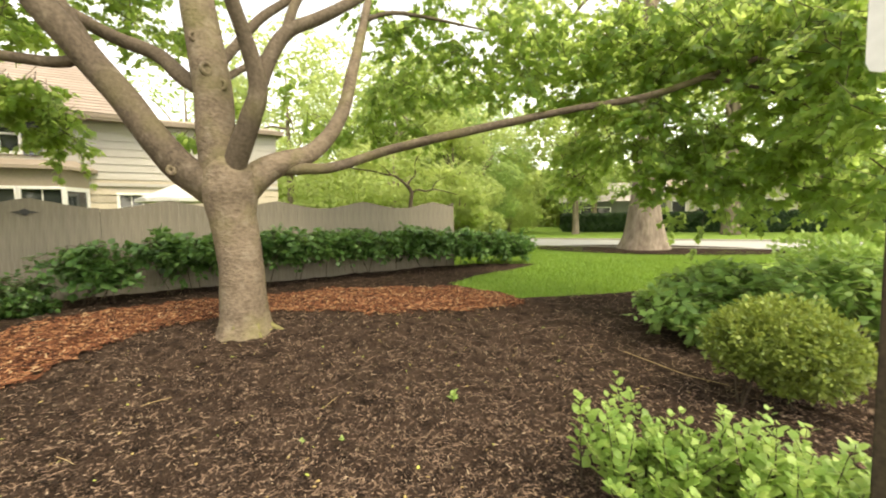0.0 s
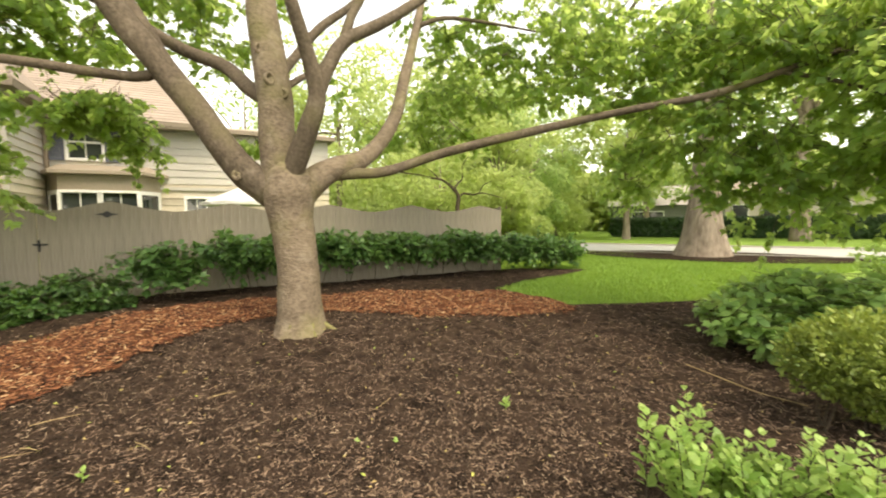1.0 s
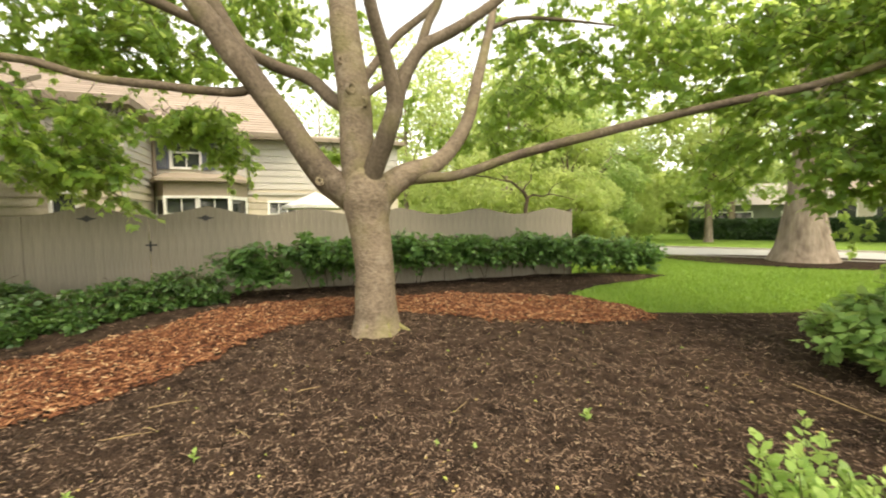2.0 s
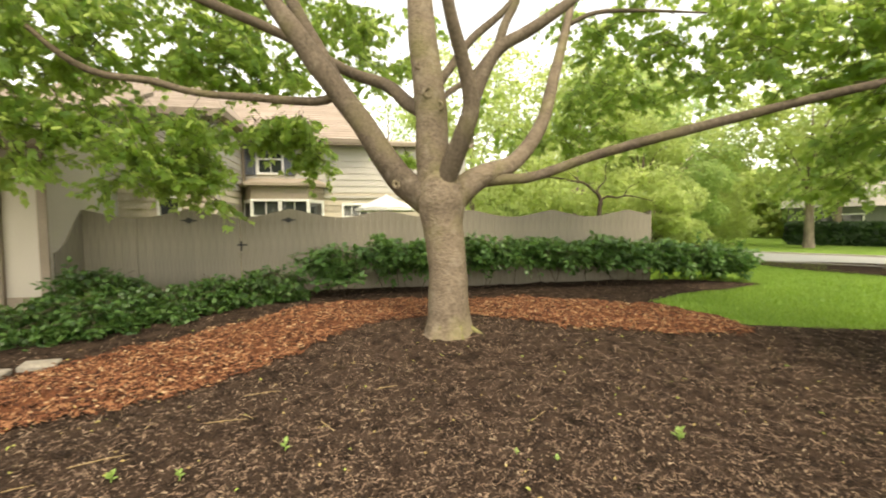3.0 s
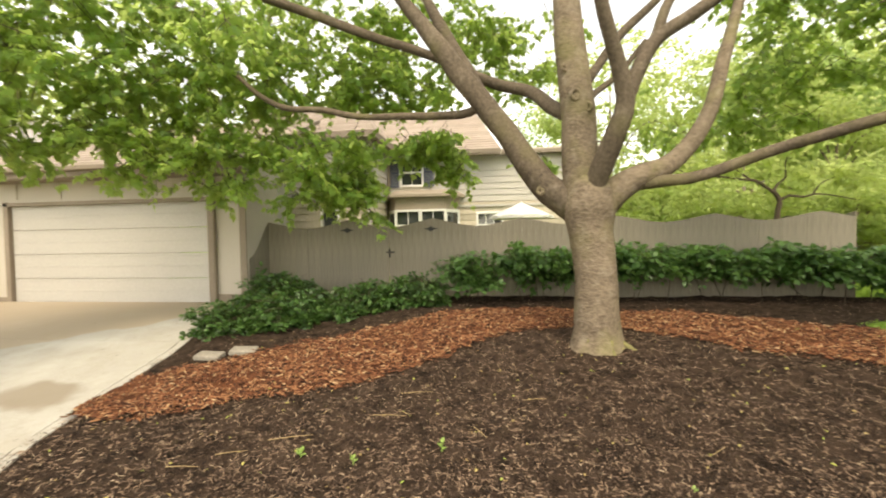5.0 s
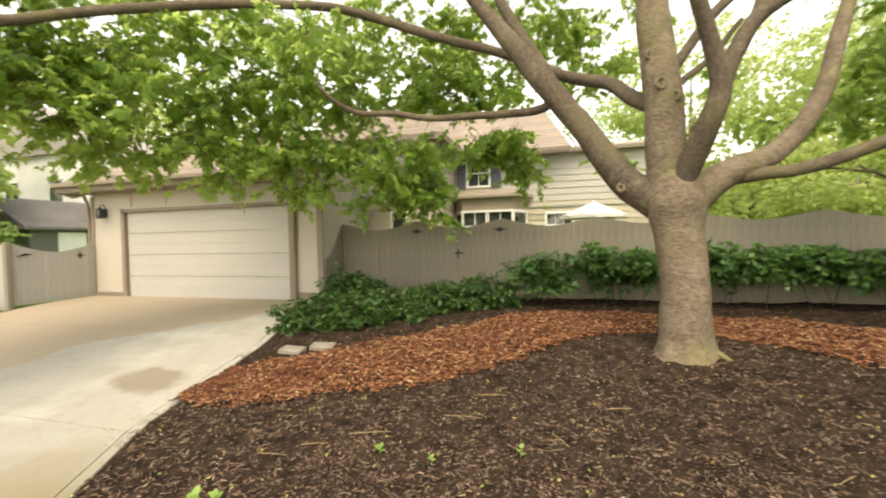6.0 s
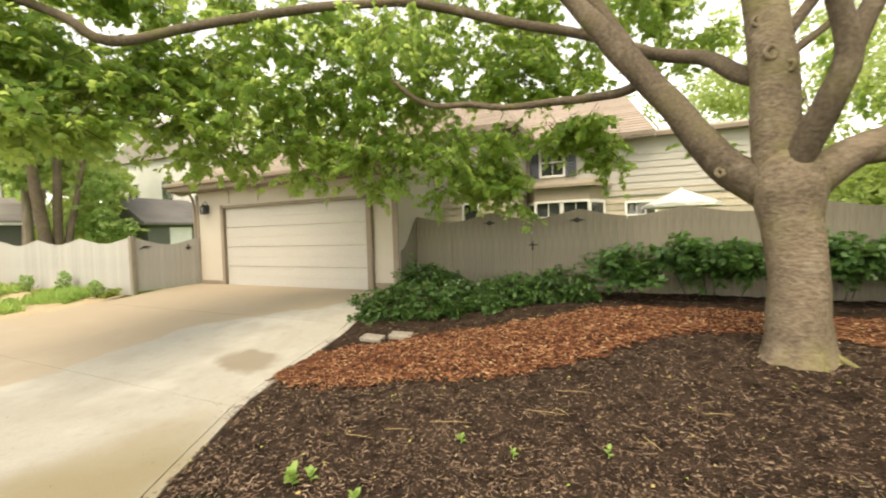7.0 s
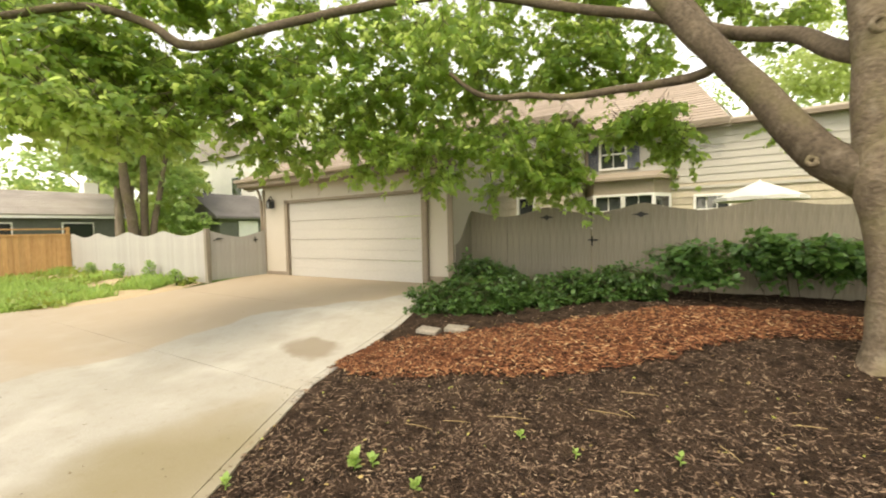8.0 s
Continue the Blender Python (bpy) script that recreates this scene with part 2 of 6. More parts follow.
tint_patches(M_conc, (0.30, 0.27, 0.22), 0.6, 2.6, 0.48, 0.70)
tint_patches(M_conc, (0.27, 0.235, 0.18), 0.45, 11.0, 0.56, 0.74)
tint_patches(M_conc, (0.47, 0.445, 0.40), 0.5, 1.4, 0.52, 0.72)
stain_concrete(M_conc)
tint_patches(M_bark, (0.17, 0.16, 0.06), 0.6, 1.6, 0.50, 0.72)
tint_patches(M_bark, (0.33, 0.28, 0.22), 0.35, 7.0, 0.55, 0.75)
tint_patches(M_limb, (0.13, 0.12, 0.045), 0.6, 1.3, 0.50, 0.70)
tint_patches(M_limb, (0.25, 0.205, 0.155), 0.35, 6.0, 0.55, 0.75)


# ---- mesh helpers ----
def height(x, y):
    """The lie of the land: level by the drive's mouth, rising to the fence and the street."""
    q = np.clip((y - 2.6) / 5.0, 0, 1)
    return 0.45 * q * q * (3 - 2 * q)


def part(name, bm, material, parent, label="", smooth=False):
    me = bpy.data.meshes.new(name)
    bm.to_mesh(me)
    bm.free()
    return link(name, me, material, parent, label, smooth)


def link(name, me, material, parent=None, label="", smooth=False):
    if material and not me.materials:
        me.materials.append(material)
    if smooth:
        me.polygons.foreach_set("use_smooth", [True] * len(me.polygons))
    ob = new(name, me)
    ob.parent = parent
    if label:
        ob["label"] = label
    return ob


def thing(name, label, category, at=(0, 0, 0), group="", kind=""):
    ob = new(name)
    ob.location = at
    return tagged(ob, label, category, group, kind)


def box(bm, x0, x1, y0, y1, z0, z1, bevel=0.0):
    r = bmesh.ops.create_cube(bm, size=1, matrix=Matrix.LocRotScale(((x0 + x1) / 2, (y0 + y1) / 2, (z0 + z1) / 2), None, (abs(x1 - x0), abs(y1 - y0), abs(z1 - z0))))
    if bevel:
        es = list({e for v in r["verts"] for e in v.link_edges})
        bmesh.ops.bevel(bm, geom=es, offset=bevel, segments=1, affect="EDGES")
    return r["verts"]


def boxpart(name, lims, material, parent, label="", bevel=0.0):
    bm = bmesh.new()
    box(bm, *lims, bevel)
    return part(name, bm, material, parent, label)


def prism(bm, outline, axis_lo, axis_hi, axis="y"):
    """A polygon swept along an axis. The outline is in the other two axes."""
    def put(a, b, c):
        return {"y": (a, c, b), "x": (c, a, b), "z": (a, b, c)}[axis]
    lo = [bm.verts.new(put(a, b, axis_lo)) for a, b in outline]
    hi = [bm.verts.new(put(a, b, axis_hi)) for a, b in outline]
    bm.faces.new(lo)
    bm.faces.new(hi[::-1])
    for i in range(len(lo)):
        j = (i + 1) % len(lo)
        bm.faces.new((lo[j], lo[i], hi[i], hi[j]))
    bmesh.ops.recalc_face_normals(bm, faces=bm.faces)


def mesh_of(name, verts, faces):
    """A mesh from number arrays; all faces with the same corner count."""
    verts, faces = np.asarray(verts, np.float32), np.asarray(faces, np.int32)
    me = bpy.data.meshes.new(name)
    k = faces.shape[1]
    me.vertices.add(len(verts))
    me.vertices.foreach_set("co", verts.ravel())
    me.loops.add(faces.size)
    me.loops.foreach_set("vertex_index", faces.ravel())
    me.polygons.add(len(faces))
    me.polygons.foreach_set("loop_start", np.arange(0, faces.size, k, dtype=np.int32))
    me.update(calc_edges=True)
    me.validate()
    me.polygons.foreach_set("use_smooth", [False] * len(me.polygons))
    return me


def smooth_path(pts, radii, step=0.12):
    """A curve through the points with its radii, evenly stepped."""
    p = np.asarray(pts, float)
    r = np.asarray(radii, float)
    ext = np.vstack([2 * p[0] - p[1], p, 2 * p[-1] - p[-2]])
    out, rad = [], []
    for i in range(len(p) - 1):
        a, b, c, d = ext[i:i + 4]
        n = max(2, int(np.linalg.norm(c - b) / step))
        for t in np.arange(n) / n:
            out.append(0.5 * (2 * b + (c - a) * t + (2 * a - 5 * b + 4 * c - d) * t * t + (3 * b - a - 3 * c + d) * t ** 3))
            rad.append(r[i] + (r[i + 1] - r[i]) * t)
    out.append(p[-1])
    rad.append(r[-1])
    return np.array(out), np.array(rad)


def tube(pts, radii, sides=12, rough=0.05, step=0.12, seed=0, fluting=0.0):
    """Vertices and quads of a tapered, uneven limb."""
    c, r = smooth_path(pts, radii, step)
    g = np.random.default_rng(seed)
    tan = np.gradient(c, axis=0)
    tan /= np.linalg.norm(tan, axis=1)[:, None]
    ref = np.array([0.0, 1.0, 0.1]) if abs(tan[0][1]) < 0.8 else np.array([1.0, 0.0, 0.1])
    vs = []
    ph = g.uniform(0, 6.28, 6)
    for i in range(len(c)):
        ref = ref - tan[i] * (ref @ tan[i])
        ref /= np.linalg.norm(ref)
        side = np.cross(tan[i], ref)
        a = np.arange(sides) * 2 * np.pi / sides
        w = 1 + rough * (np.sin(2 * a + ph[0] + i * 0.21) + np.sin(3 * a + ph[1] - i * 0.33) + 0.7 * np.sin(i * 0.9 + ph[2] + a)) / 2
        if fluting:
            fl = math.exp(-i * step / 0.22)
            w = w + fluting * fl * (0.45 + np.maximum(0, np.sin(5 * a + ph[3])) + 0.5 * np.maximum(0, np.sin(3 * a + ph[4])))
        w = w * r[i]
        vs.append(c[i] + np.cos(a)[:, None] * w[:, None] * ref + np.sin(a)[:, None] * w[:, None] * side)
    v = np.vstack(vs)
    f = []
    for i in range(len(c) - 1):
        for k in range(sides):
            q = (k + 1) % sides
            f.append((i * sides + k, i * sides + q, (i + 1) * sides + q, (i + 1) * sides + k))
    e = (len(c) - 1) * sides
    for k in range(1, sides - 1, 2):
        f.append((e, e + k, e + k + 1, e + (k + 2) % sides if k + 2 < sides else e))
    f = [q for q in f if len(set(q)) == 4]
    return v, f


def tubes(list_of):
    vs, fs, n = [], [], 0
    for v, f in list_of:
        vs.append(v)
        fs += [tuple(k + n for k in q) for q in f]
        n += len(v)
    return np.vstack(vs), fs


MAPLE = np.array([(0, 0.0, 0), (0.30, 0.10, 0.02), (0.50, 0.42, -0.05), (0.22, 0.52, 0.03), (0, 1.0, -0.10), (-0.22, 0.52, 0.03), (-0.50, 0.42, -0.05), (-0.30, 0.10, 0.02), (0, 0.4, 0.04)])
MAPLE_F = np.array([(8, 0, 1), (8, 1, 2), (8, 2, 3), (8, 3, 4), (8, 4, 5), (8, 5, 6), (8, 6, 7), (8, 7, 0)])
OVAL = np.array([(0, 0, 0), (0.26, 0.30, 0.06), (0.22, 0.68, 0.04), (0, 1.0, -0.08), (-0.22, 0.68, 0.04), (-0.26, 0.30, 0.06)])
OVAL_F = np.array([(0, 1, 5), (1, 2, 5), (2, 4, 5), (2, 3, 4)])
CLUMP = np.array([(0, 0, 0), (0.45, 0.2, 0.1), (0.25, 0.75, -0.1), (0, 0.5, 0.18), (-0.3, 0.8, -0.12), (-0.45, 0.25, 0.05)])
CLUMP_F = np.array([(0, 1, 3), (1, 2, 3), (3, 4, 5), (0, 3, 5)])
BLADE = np.array([(-0.06, 0, 0), (0.06, 0, 0), (0.03, 0.6, 0.10), (0, 1.0, 0.32)])
BLADE_F = np.array([(0, 1, 2), (0, 2, 3)])


def leaves(name, at, heading, normal, size, shape, faces, material, parent=None, label=""):
    """One mesh of many leaves: each at a point, pointing along its heading, facing its normal."""
    at, h, nrm = np.asarray(at, float), np.asarray(heading, float), np.asarray(normal, float)
    h = h / (np.linalg.norm(h, axis=1)[:, None] + 1e-9)
    nrm = nrm - h * (h * nrm).sum(1)[:, None]
    nrm /= np.linalg.norm(nrm, axis=1)[:, None] + 1e-9
    side = np.cross(h, nrm)
    s = np.asarray(size, float)[:, None, None]
    v = at[:, None, :] + s * (shape[None, :, 0:1] * side[:, None, :] + shape[None, :, 1:2] * h[:, None, :] + shape[None, :, 2:3] * nrm[:, None, :])
    k = len(shape)
    f = (faces[None] + (np.arange(len(at)) * k)[:, None, None]).reshape(-1, 3)
    return link(name, mesh_of(name, v.reshape(-1, 3), f), material, parent, label)


def unit(n, g):
    v = g.normal(size=(n, 3))
    return v / np.linalg.norm(v, axis=1)[:, None]


def sprays(masses, g, per=13, spread=0.45, droop=0.5, size=0.12):
    """Leaves on short drooping twigs inside ellipsoids (x, y, z, rx, ry, rz, twigs): points, headings, normals, sizes, and the twigs themselves."""
    P, Hd, N, S, twigs = [], [], [], [], []
    for x, y, z, rx, ry, rz, cnt in masses:
        cnt = int(cnt)
        c = unit(cnt, g) * (g.uniform(0, 1, cnt) ** 0.45)[:, None] * (rx, ry, rz) + (x, y, z)
        d = unit(cnt, g) * (1, 1, 0.35)
        d[:, 2] -= droop * 0.6
        d /= np.linalg.norm(d, axis=1)[:, None]
        ln = g.uniform(0.6, 1.25, cnt) * spread
        for i in range(cnt):
            t = np.sort(g.uniform(0, 1, per))
            pts = c[i] + d[i] * (t * ln[i])[:, None] + np.array([0, 0, -0.18 * ln[i]]) * (t ** 2)[:, None]
            side = np.cross(d[i], (0, 0, 1))
            sg = np.where(np.arange(per) % 2, 1, -1)[:, None]
            hd = d[i] * 0.5 + side * sg * 0.8 + g.normal(size=(per, 3)) * 0.35 + np.array([0, 0, -droop])
            P.append(pts + hd * 0.03)
            Hd.append(hd)
            N.append(np.array([0, 0, 1.0]) + g.normal(size=(per, 3)) * 0.45)
            S.append(size * g.uniform(0.6, 1.25, per))
            twigs.append((c[i] - d[i] * 0.15, c[i] + d[i] * ln[i] + np.array([0, 0, -0.18 * ln[i]])))
    return np.vstack(P), np.vstack(Hd), np.vstack(N), np.concatenate(S), twigs


def twig_mesh(twigs, r=0.004):
    """Thin three-sided twigs as one mesh."""
    a, b = np.array([t[0] for t in twigs]), np.array([t[1] for t in twigs])
    d = b - a
    d /= np.linalg.norm(d, axis=1)[:, None]
    u = np.cross(d, (0.3, 0.2, 0.93))
    u /= np.linalg.norm(u, axis=1)[:, None]
    w = np.cross(d, u)
    ring = [u * math.cos(k * 2.0944) + w * math.sin(k * 2.0944) for k in range(3)]
    v = np.stack([a + ring[0] * r, a + ring[1] * r, a + ring[2] * r, b + ring[0] * r * 0.4, b + ring[1] * r * 0.4, b + ring[2] * r * 0.4], 1)
    f = np.array([(0, 1, 4, 3), (1, 2, 5, 4), (2, 0, 3, 5)])
    return mesh_of("twigs", v.reshape(-1, 3), (f[None] + (np.arange(len(a)) * 6)[:, None, None]).reshape(-1, 4))


def strip(name, xs, lo, hi, lift, material, label, category, rows=40, bumps=0.0):
    """A sheet of ground between two boundary curves y = lo(x) and y = hi(x), on the lie of the land."""
    xs = np.asarray(xs, float)
    v, n = [], len(xs)
    for j in range(rows + 1):
        t = j / rows
        for x in xs:
            y = lo(x) + (hi(x) - lo(x)) * t
            edge = min(1.0, 6 * t, 6 * (1 - t))
            z = height(x, y) + lift * edge - (1 - edge) * 0.01
            if bumps:
                z += bumps * edge * (noise.noise((x * 2.3, y * 2.3, 0)) + 0.5 * noise.noise((x * 7, y * 7, 3)))
            v.append((x, y, z))
    f = [(j * n + i, j * n + i + 1, (j + 1) * n + i + 1, (j + 1) * n + i) for j in range(rows) for i in range(n - 1)]
    ob = link(name, mesh_of(name, v, f), material, None, "", True)
    return tagged(ob, label, category, kind="structure")


def curve(xs, ys):
    return lambda x: float(np.interp(x, xs, ys))


# ---- ground ----
def ground_height(x, y):
    e = min(1.0, max(0.0, (x - 6.5) / 5.0))
    return max(height(x, y), 0.45 * e * e * (3 - 2 * e))


gx = np.concatenate([-np.geomspace(400, 16, 14), np.arange(-15, 24.1, 0.5), np.geomspace(25, 400, 14)])
gy = np.concatenate([-np.geomspace(400, 6, 12), np.arange(-5, 20.1, 0.5), np.geomspace(21, 400, 14)])
gv = [(x, y, ground_height(x, y) - 0.035) for y in gy for x in gx]
gf = [(j * len(gx) + i, j * len(gx) + i + 1, (j + 1) * len(gx) + i + 1, (j + 1) * len(gx) + i) for j in range(len(gy) - 1) for i in range(len(gx) - 1)]
tagged(link("ground", mesh_of("ground", gv, gf), M_lawn, None, "", True), "mown green grass reaching to the street and beyond", "ground", kind="structure")

DRIVE_R = curve([-8, -3, 0, 1.6, 2.5, 3.26, 4.2, 5.4, 7.0, 8.3], [2.0, -0.8, -2.6, -3.66, -4.2, -4.62, -4.82, -4.98, -5.52, -5.75])
DRIVE_L = curve([-8, 1, 2.87, 4.46, 6.3, 8.3], [-22, -17.5, -14.5, -12.9, -12.1, -12.3])
RED_LO = curve([-4.75, -4.3, -3.8, -3.38, -2.87, -2.27, -1.74, -1.2, -0.75, -0.3, 0.35, 1.3, 1.85, 2.3, 2.87, 3.5, 4.2, 4.9], [3.85, 3.78, 3.83, 4.03, 4.34, 4.52, 4.87, 5.36, 5.93, 6.34, 6.47, 6.42, 6.15, 5.84, 5.57, 5.34, 5.21, 5.22])
RED_HI = curve([-4.75, -4.4, -4.05, -3.7, -3.2, -2.7, -2.12, -1.4, -0.55, 0.5, 1.5, 2.3, 2.75, 3.5, 4.3, 4.65, 4.9], [4.35, 4.72, 4.9, 5.16, 5.5, 5.85, 6.42, 7.05, 7.42, 7.36, 7.3, 7.2, 6.92, 6.66, 6.38, 5.85, 5.3])
BED_HI = curve([-5.6, 6.3, 7.2, 7.9, 8.2], [9.1, 9.1, 8.6, 7.95, 7.8])
LAWN_LO = curve([4.4, 5.0, 6.0, 7.5, 8.5, 10], [6.7, 5.45, 5.15, 4.85, 4.9, 4.6])
BED_LAWN = curve([4.4, 5.5, 6.6, 7.9], [6.75, 7.2, 7.4, 7.8])


def clods(x, y):
    """The lumpy relief of the mulch: broad swells, clods and crumbs."""
    return 0.035 * noise.noise((x * 1.7, y * 1.7, 0)) + 0.034 * noise.noise((x * 5.5, y * 5.5, 3)) + 0.020 * noise.noise((x * 13, y * 13, 7))


# dark mulch from the drive's edge to the fence, the lawn and the shrubs
mv, mf, rows, cols = [], [], 320, 280
for j in range(rows + 1):
    y = -6 + 15.1 * j / rows
    x0 = DRIVE_R(y) + 0.12 + 0.05 * noise.noise((3.0, y * 4, 1))
    x1 = 9.0 if y < 4.6 else float(np.interp(y, [4.6, 5.0, 5.45, 6.7, 7.2, 7.5, 7.9, 8.3, 9.1], [9.0, 6.8, 5.0, 4.45, 5.4, 6.8, 7.9, 7.6, 6.6]))
    for i in range(cols + 1):
        x = x0 + (x1 - x0) * i / cols
        e = min(1, 8 * i / cols, 8 * (1 - i / cols))
        z = ground_height(x, y) + e * (0.012 + clods(x, y))
        mv.append((x, y, z + 0.004))
mf = [(j * (cols + 1) + i, j * (cols + 1) + i + 1, (j + 1) * (cols + 1) + i + 1, (j + 1) * (cols + 1) + i) for j in range(rows) for i in range(cols)]
tagged(link("mulch_bed", mesh_of("mulch_bed", mv, mf), M_mulch, None, "", True), "dark brown shredded bark mulch bed round the maple", "ground", kind="structure")
strip("red_mulch_path", np.linspace(-4.7, 4.9, 90), RED_LO, RED_HI, 0.035, M_redmulch, "winding band of rust red wood chip mulch", "ground", rows=14, bumps=0.012)


def scatter(name, xs, ys, length, width, material, label, category, lift=0.0, tilt=0.25, seed=1):
    """Wood chips lying on the ground as one mesh: wedge-shaped splinters."""
    g = np.random.default_rng(seed)
    n = len(xs)
    z = np.array([ground_height(x, y) for x, y in zip(xs, ys)]) + lift + g.uniform(0, 0.012, n)
    z += np.array([clods(x, y) for x, y in zip(xs, ys)])
    a = g.uniform(0, 2 * np.pi, n)
    d = np.stack([np.cos(a), np.sin(a), g.normal(0, tilt, n)], 1)
    d /= np.linalg.norm(d, axis=1)[:, None]
    up = np.array([0, 0, 1.0]) + g.normal(0, tilt * 1.4, (n, 3))
    s = np.cross(d, up)
    s /= np.linalg.norm(s, axis=1)[:, None]
    u = np.cross(s, d)
    L, Wd = length * g.uniform(0.4, 1.5, n)[:, None], width * g.uniform(0.5, 1.4, n)[:, None]
    T = Wd * 0.35
    c = np.stack([xs, ys, z], 1)
    v = np.stack([c - d * L / 2 - s * Wd / 2, c - d * L / 2 + s * Wd / 2, c + d * L / 2 + s * Wd * 0.3, c + d * L / 2 - s * Wd * 0.3,
                  c - d * L * 0.4 + u * T, c + d * L * 0.42 + u * T], 1)
    f = np.array([(0, 1, 4), (1, 2, 5), (1, 5, 4), (2, 3, 5), (3, 0, 4), (3, 4, 5)])
    ob = link(name, mesh_of(name, v.reshape(-1, 3), (f[None] + (np.arange(n) * 6)[:, None, None]).reshape(-1, 3)), material)
    return tagged(ob, label, category, kind="stuff")


def inside_mulch(x, y):
    return x > DRIVE_R(y) + 0.15 + 0.10 * noise.noise((x * 4, y * 4, 1)) and (y < 4.6 or x < 4.4 or (y < LAWN_LO(x) if x < 9 else False) or (BED_LAWN(x) < y < BED_HI(x) if x < 7.9 else False)) and y < 9.0


g = np.random.default_rng(3)
n = 310000
rad = 0.1 + 11.6 * g.uniform(0, 1, n) ** 1.15
ang = g.uniform(-1.45, 1.62, n)
px_, py_ = np.sin(ang) * rad, np.cos(ang) * rad
m2 = 45000
px_, py_ = np.concatenate([px_, g.uniform(-3.5, 9.0, m2)]), np.concatenate([py_, g.uniform(-6.0, 1.3, m2)])
n += m2
keep = [i for i in range(n) if inside_mulch(px_[i], py_[i]) and not (px_[i] < 6 and py_[i] > RED_HI(px_[i]) and g.uniform(0, 1) < 0.7) and noise.noise((px_[i] * 3.3, py_[i] * 3.3, 8)) + 0.7 * noise.noise((px_[i] * 9, py_[i] * 9, 2)) > g.uniform(-1.0, 0.3) and not (-4.66 < px_[i] < 4.88 and RED_LO(px_[i]) + 0.08 * g.normal() < py_[i] < RED_HI(px_[i]) + 0.05 * g.normal())]
keep = np.array(keep)
scatter("dark_mulch", px_[keep], py_[keep], 0.032, 0.0088, M_chip, "loose shredded dark bark mulch with paler splinters", "mulch", 0.012, seed=4)
n = 42000
cx = g.uniform(-4.66, 4.88, n)
tt = g.beta(0.95, 0.95, n)
cy = np.array([RED_LO(x) - 0.06 + (RED_HI(x) - RED_LO(x) + 0.12) * t for x, t in zip(cx, tt)])
cy += g.normal(0, 0.05, n)
scatter("red_wood_chips", cx, cy, 0.062, 0.019, M_redchip, "loose rust red and tan wood chips", "mulch", 0.04, 0.22, seed=5)

# crumbs of bark on the drive's edge, and bits of fallen leaf
n = 900
ey = g.uniform(0.2, 7.6, n)
ex = np.array([DRIVE_R(y) for y in ey]) + 0.15 - np.abs(g.normal(0, 0.07, n))
scatter("bark_crumbs", ex, ey, 0.022, 0.007, M_chip, "crumbs of bark strewn over the edge of the drive", "mulch", -0.006, 0.15, seed=6)
n = 420
fx, fy = g.uniform(-4.2, 4.5, n), g.uniform(1.6, 6.6, n)
okf = np.array([inside_mulch(x, y) for x, y in zip(fx, fy)])
fx, fy = fx[okf], fy[okf]
fz = np.array([ground_height(x, y) for x, y in zip(fx, fy)]) + 0.045
ob = leaves("fallen_leaves", np.stack([fx, fy, fz], 1), g.normal(size=(len(fx), 3)) * (1, 1, 0.15), np.array([0, 0, 1.0]) + g.normal(0, 0.3, (len(fx), 3)), g.uniform(0.018, 0.045, len(fx)), OVAL, OVAL_F, chips("leaf_litter", [(0.0, (0.25, 0.16, 0.07)), (0.5, (0.40, 0.30, 0.12)), (0.8, (0.42, 0.42, 0.10)), (1.0, (0.30, 0.40, 0.08))]))
tagged(ob, "tiny fallen yellow and tan leaf bits on the mulch", "leaves", kind="stuff")

n = 36
lx_ = np.concatenate([g.uniform(-8.5, -4.2, n), DRIVE_R(2.2) - np.abs(g.normal(0, 0.5, 22))])
ly_ = np.concatenate([g.uniform(0.6, 6.8, n), g.uniform(0.9, 3.2, 22)])
on = np.array([x < DRIVE_R(y) - 0.03 for x, y in zip(lx_, ly_)])
lx_, ly_ = lx_[on], ly_[on]
lz_ = np.array([height(x, y) for x, y in zip(lx_, ly_)]) + 0.020
ob = leaves("leaf_crumbs", np.stack([lx_, ly_, lz_], 1), g.normal(size=(len(lx_), 3)) * (1, 1, 0.1), np.array([0, 0, 1.0]) + g.normal(0, 0.2, (len(lx_), 3)), g.uniform(0.014, 0.034, len(lx_)), OVAL, OVAL_F, chips("brown_litter", [(0.0, (0.06, 0.045, 0.03)), (0.6, (0.16, 0.12, 0.07)), (1.0, (0.24, 0.20, 0.10))]))
tagged(ob, "dark dry leaf crumbs scattered on the concrete", "leaves", kind="stuff")

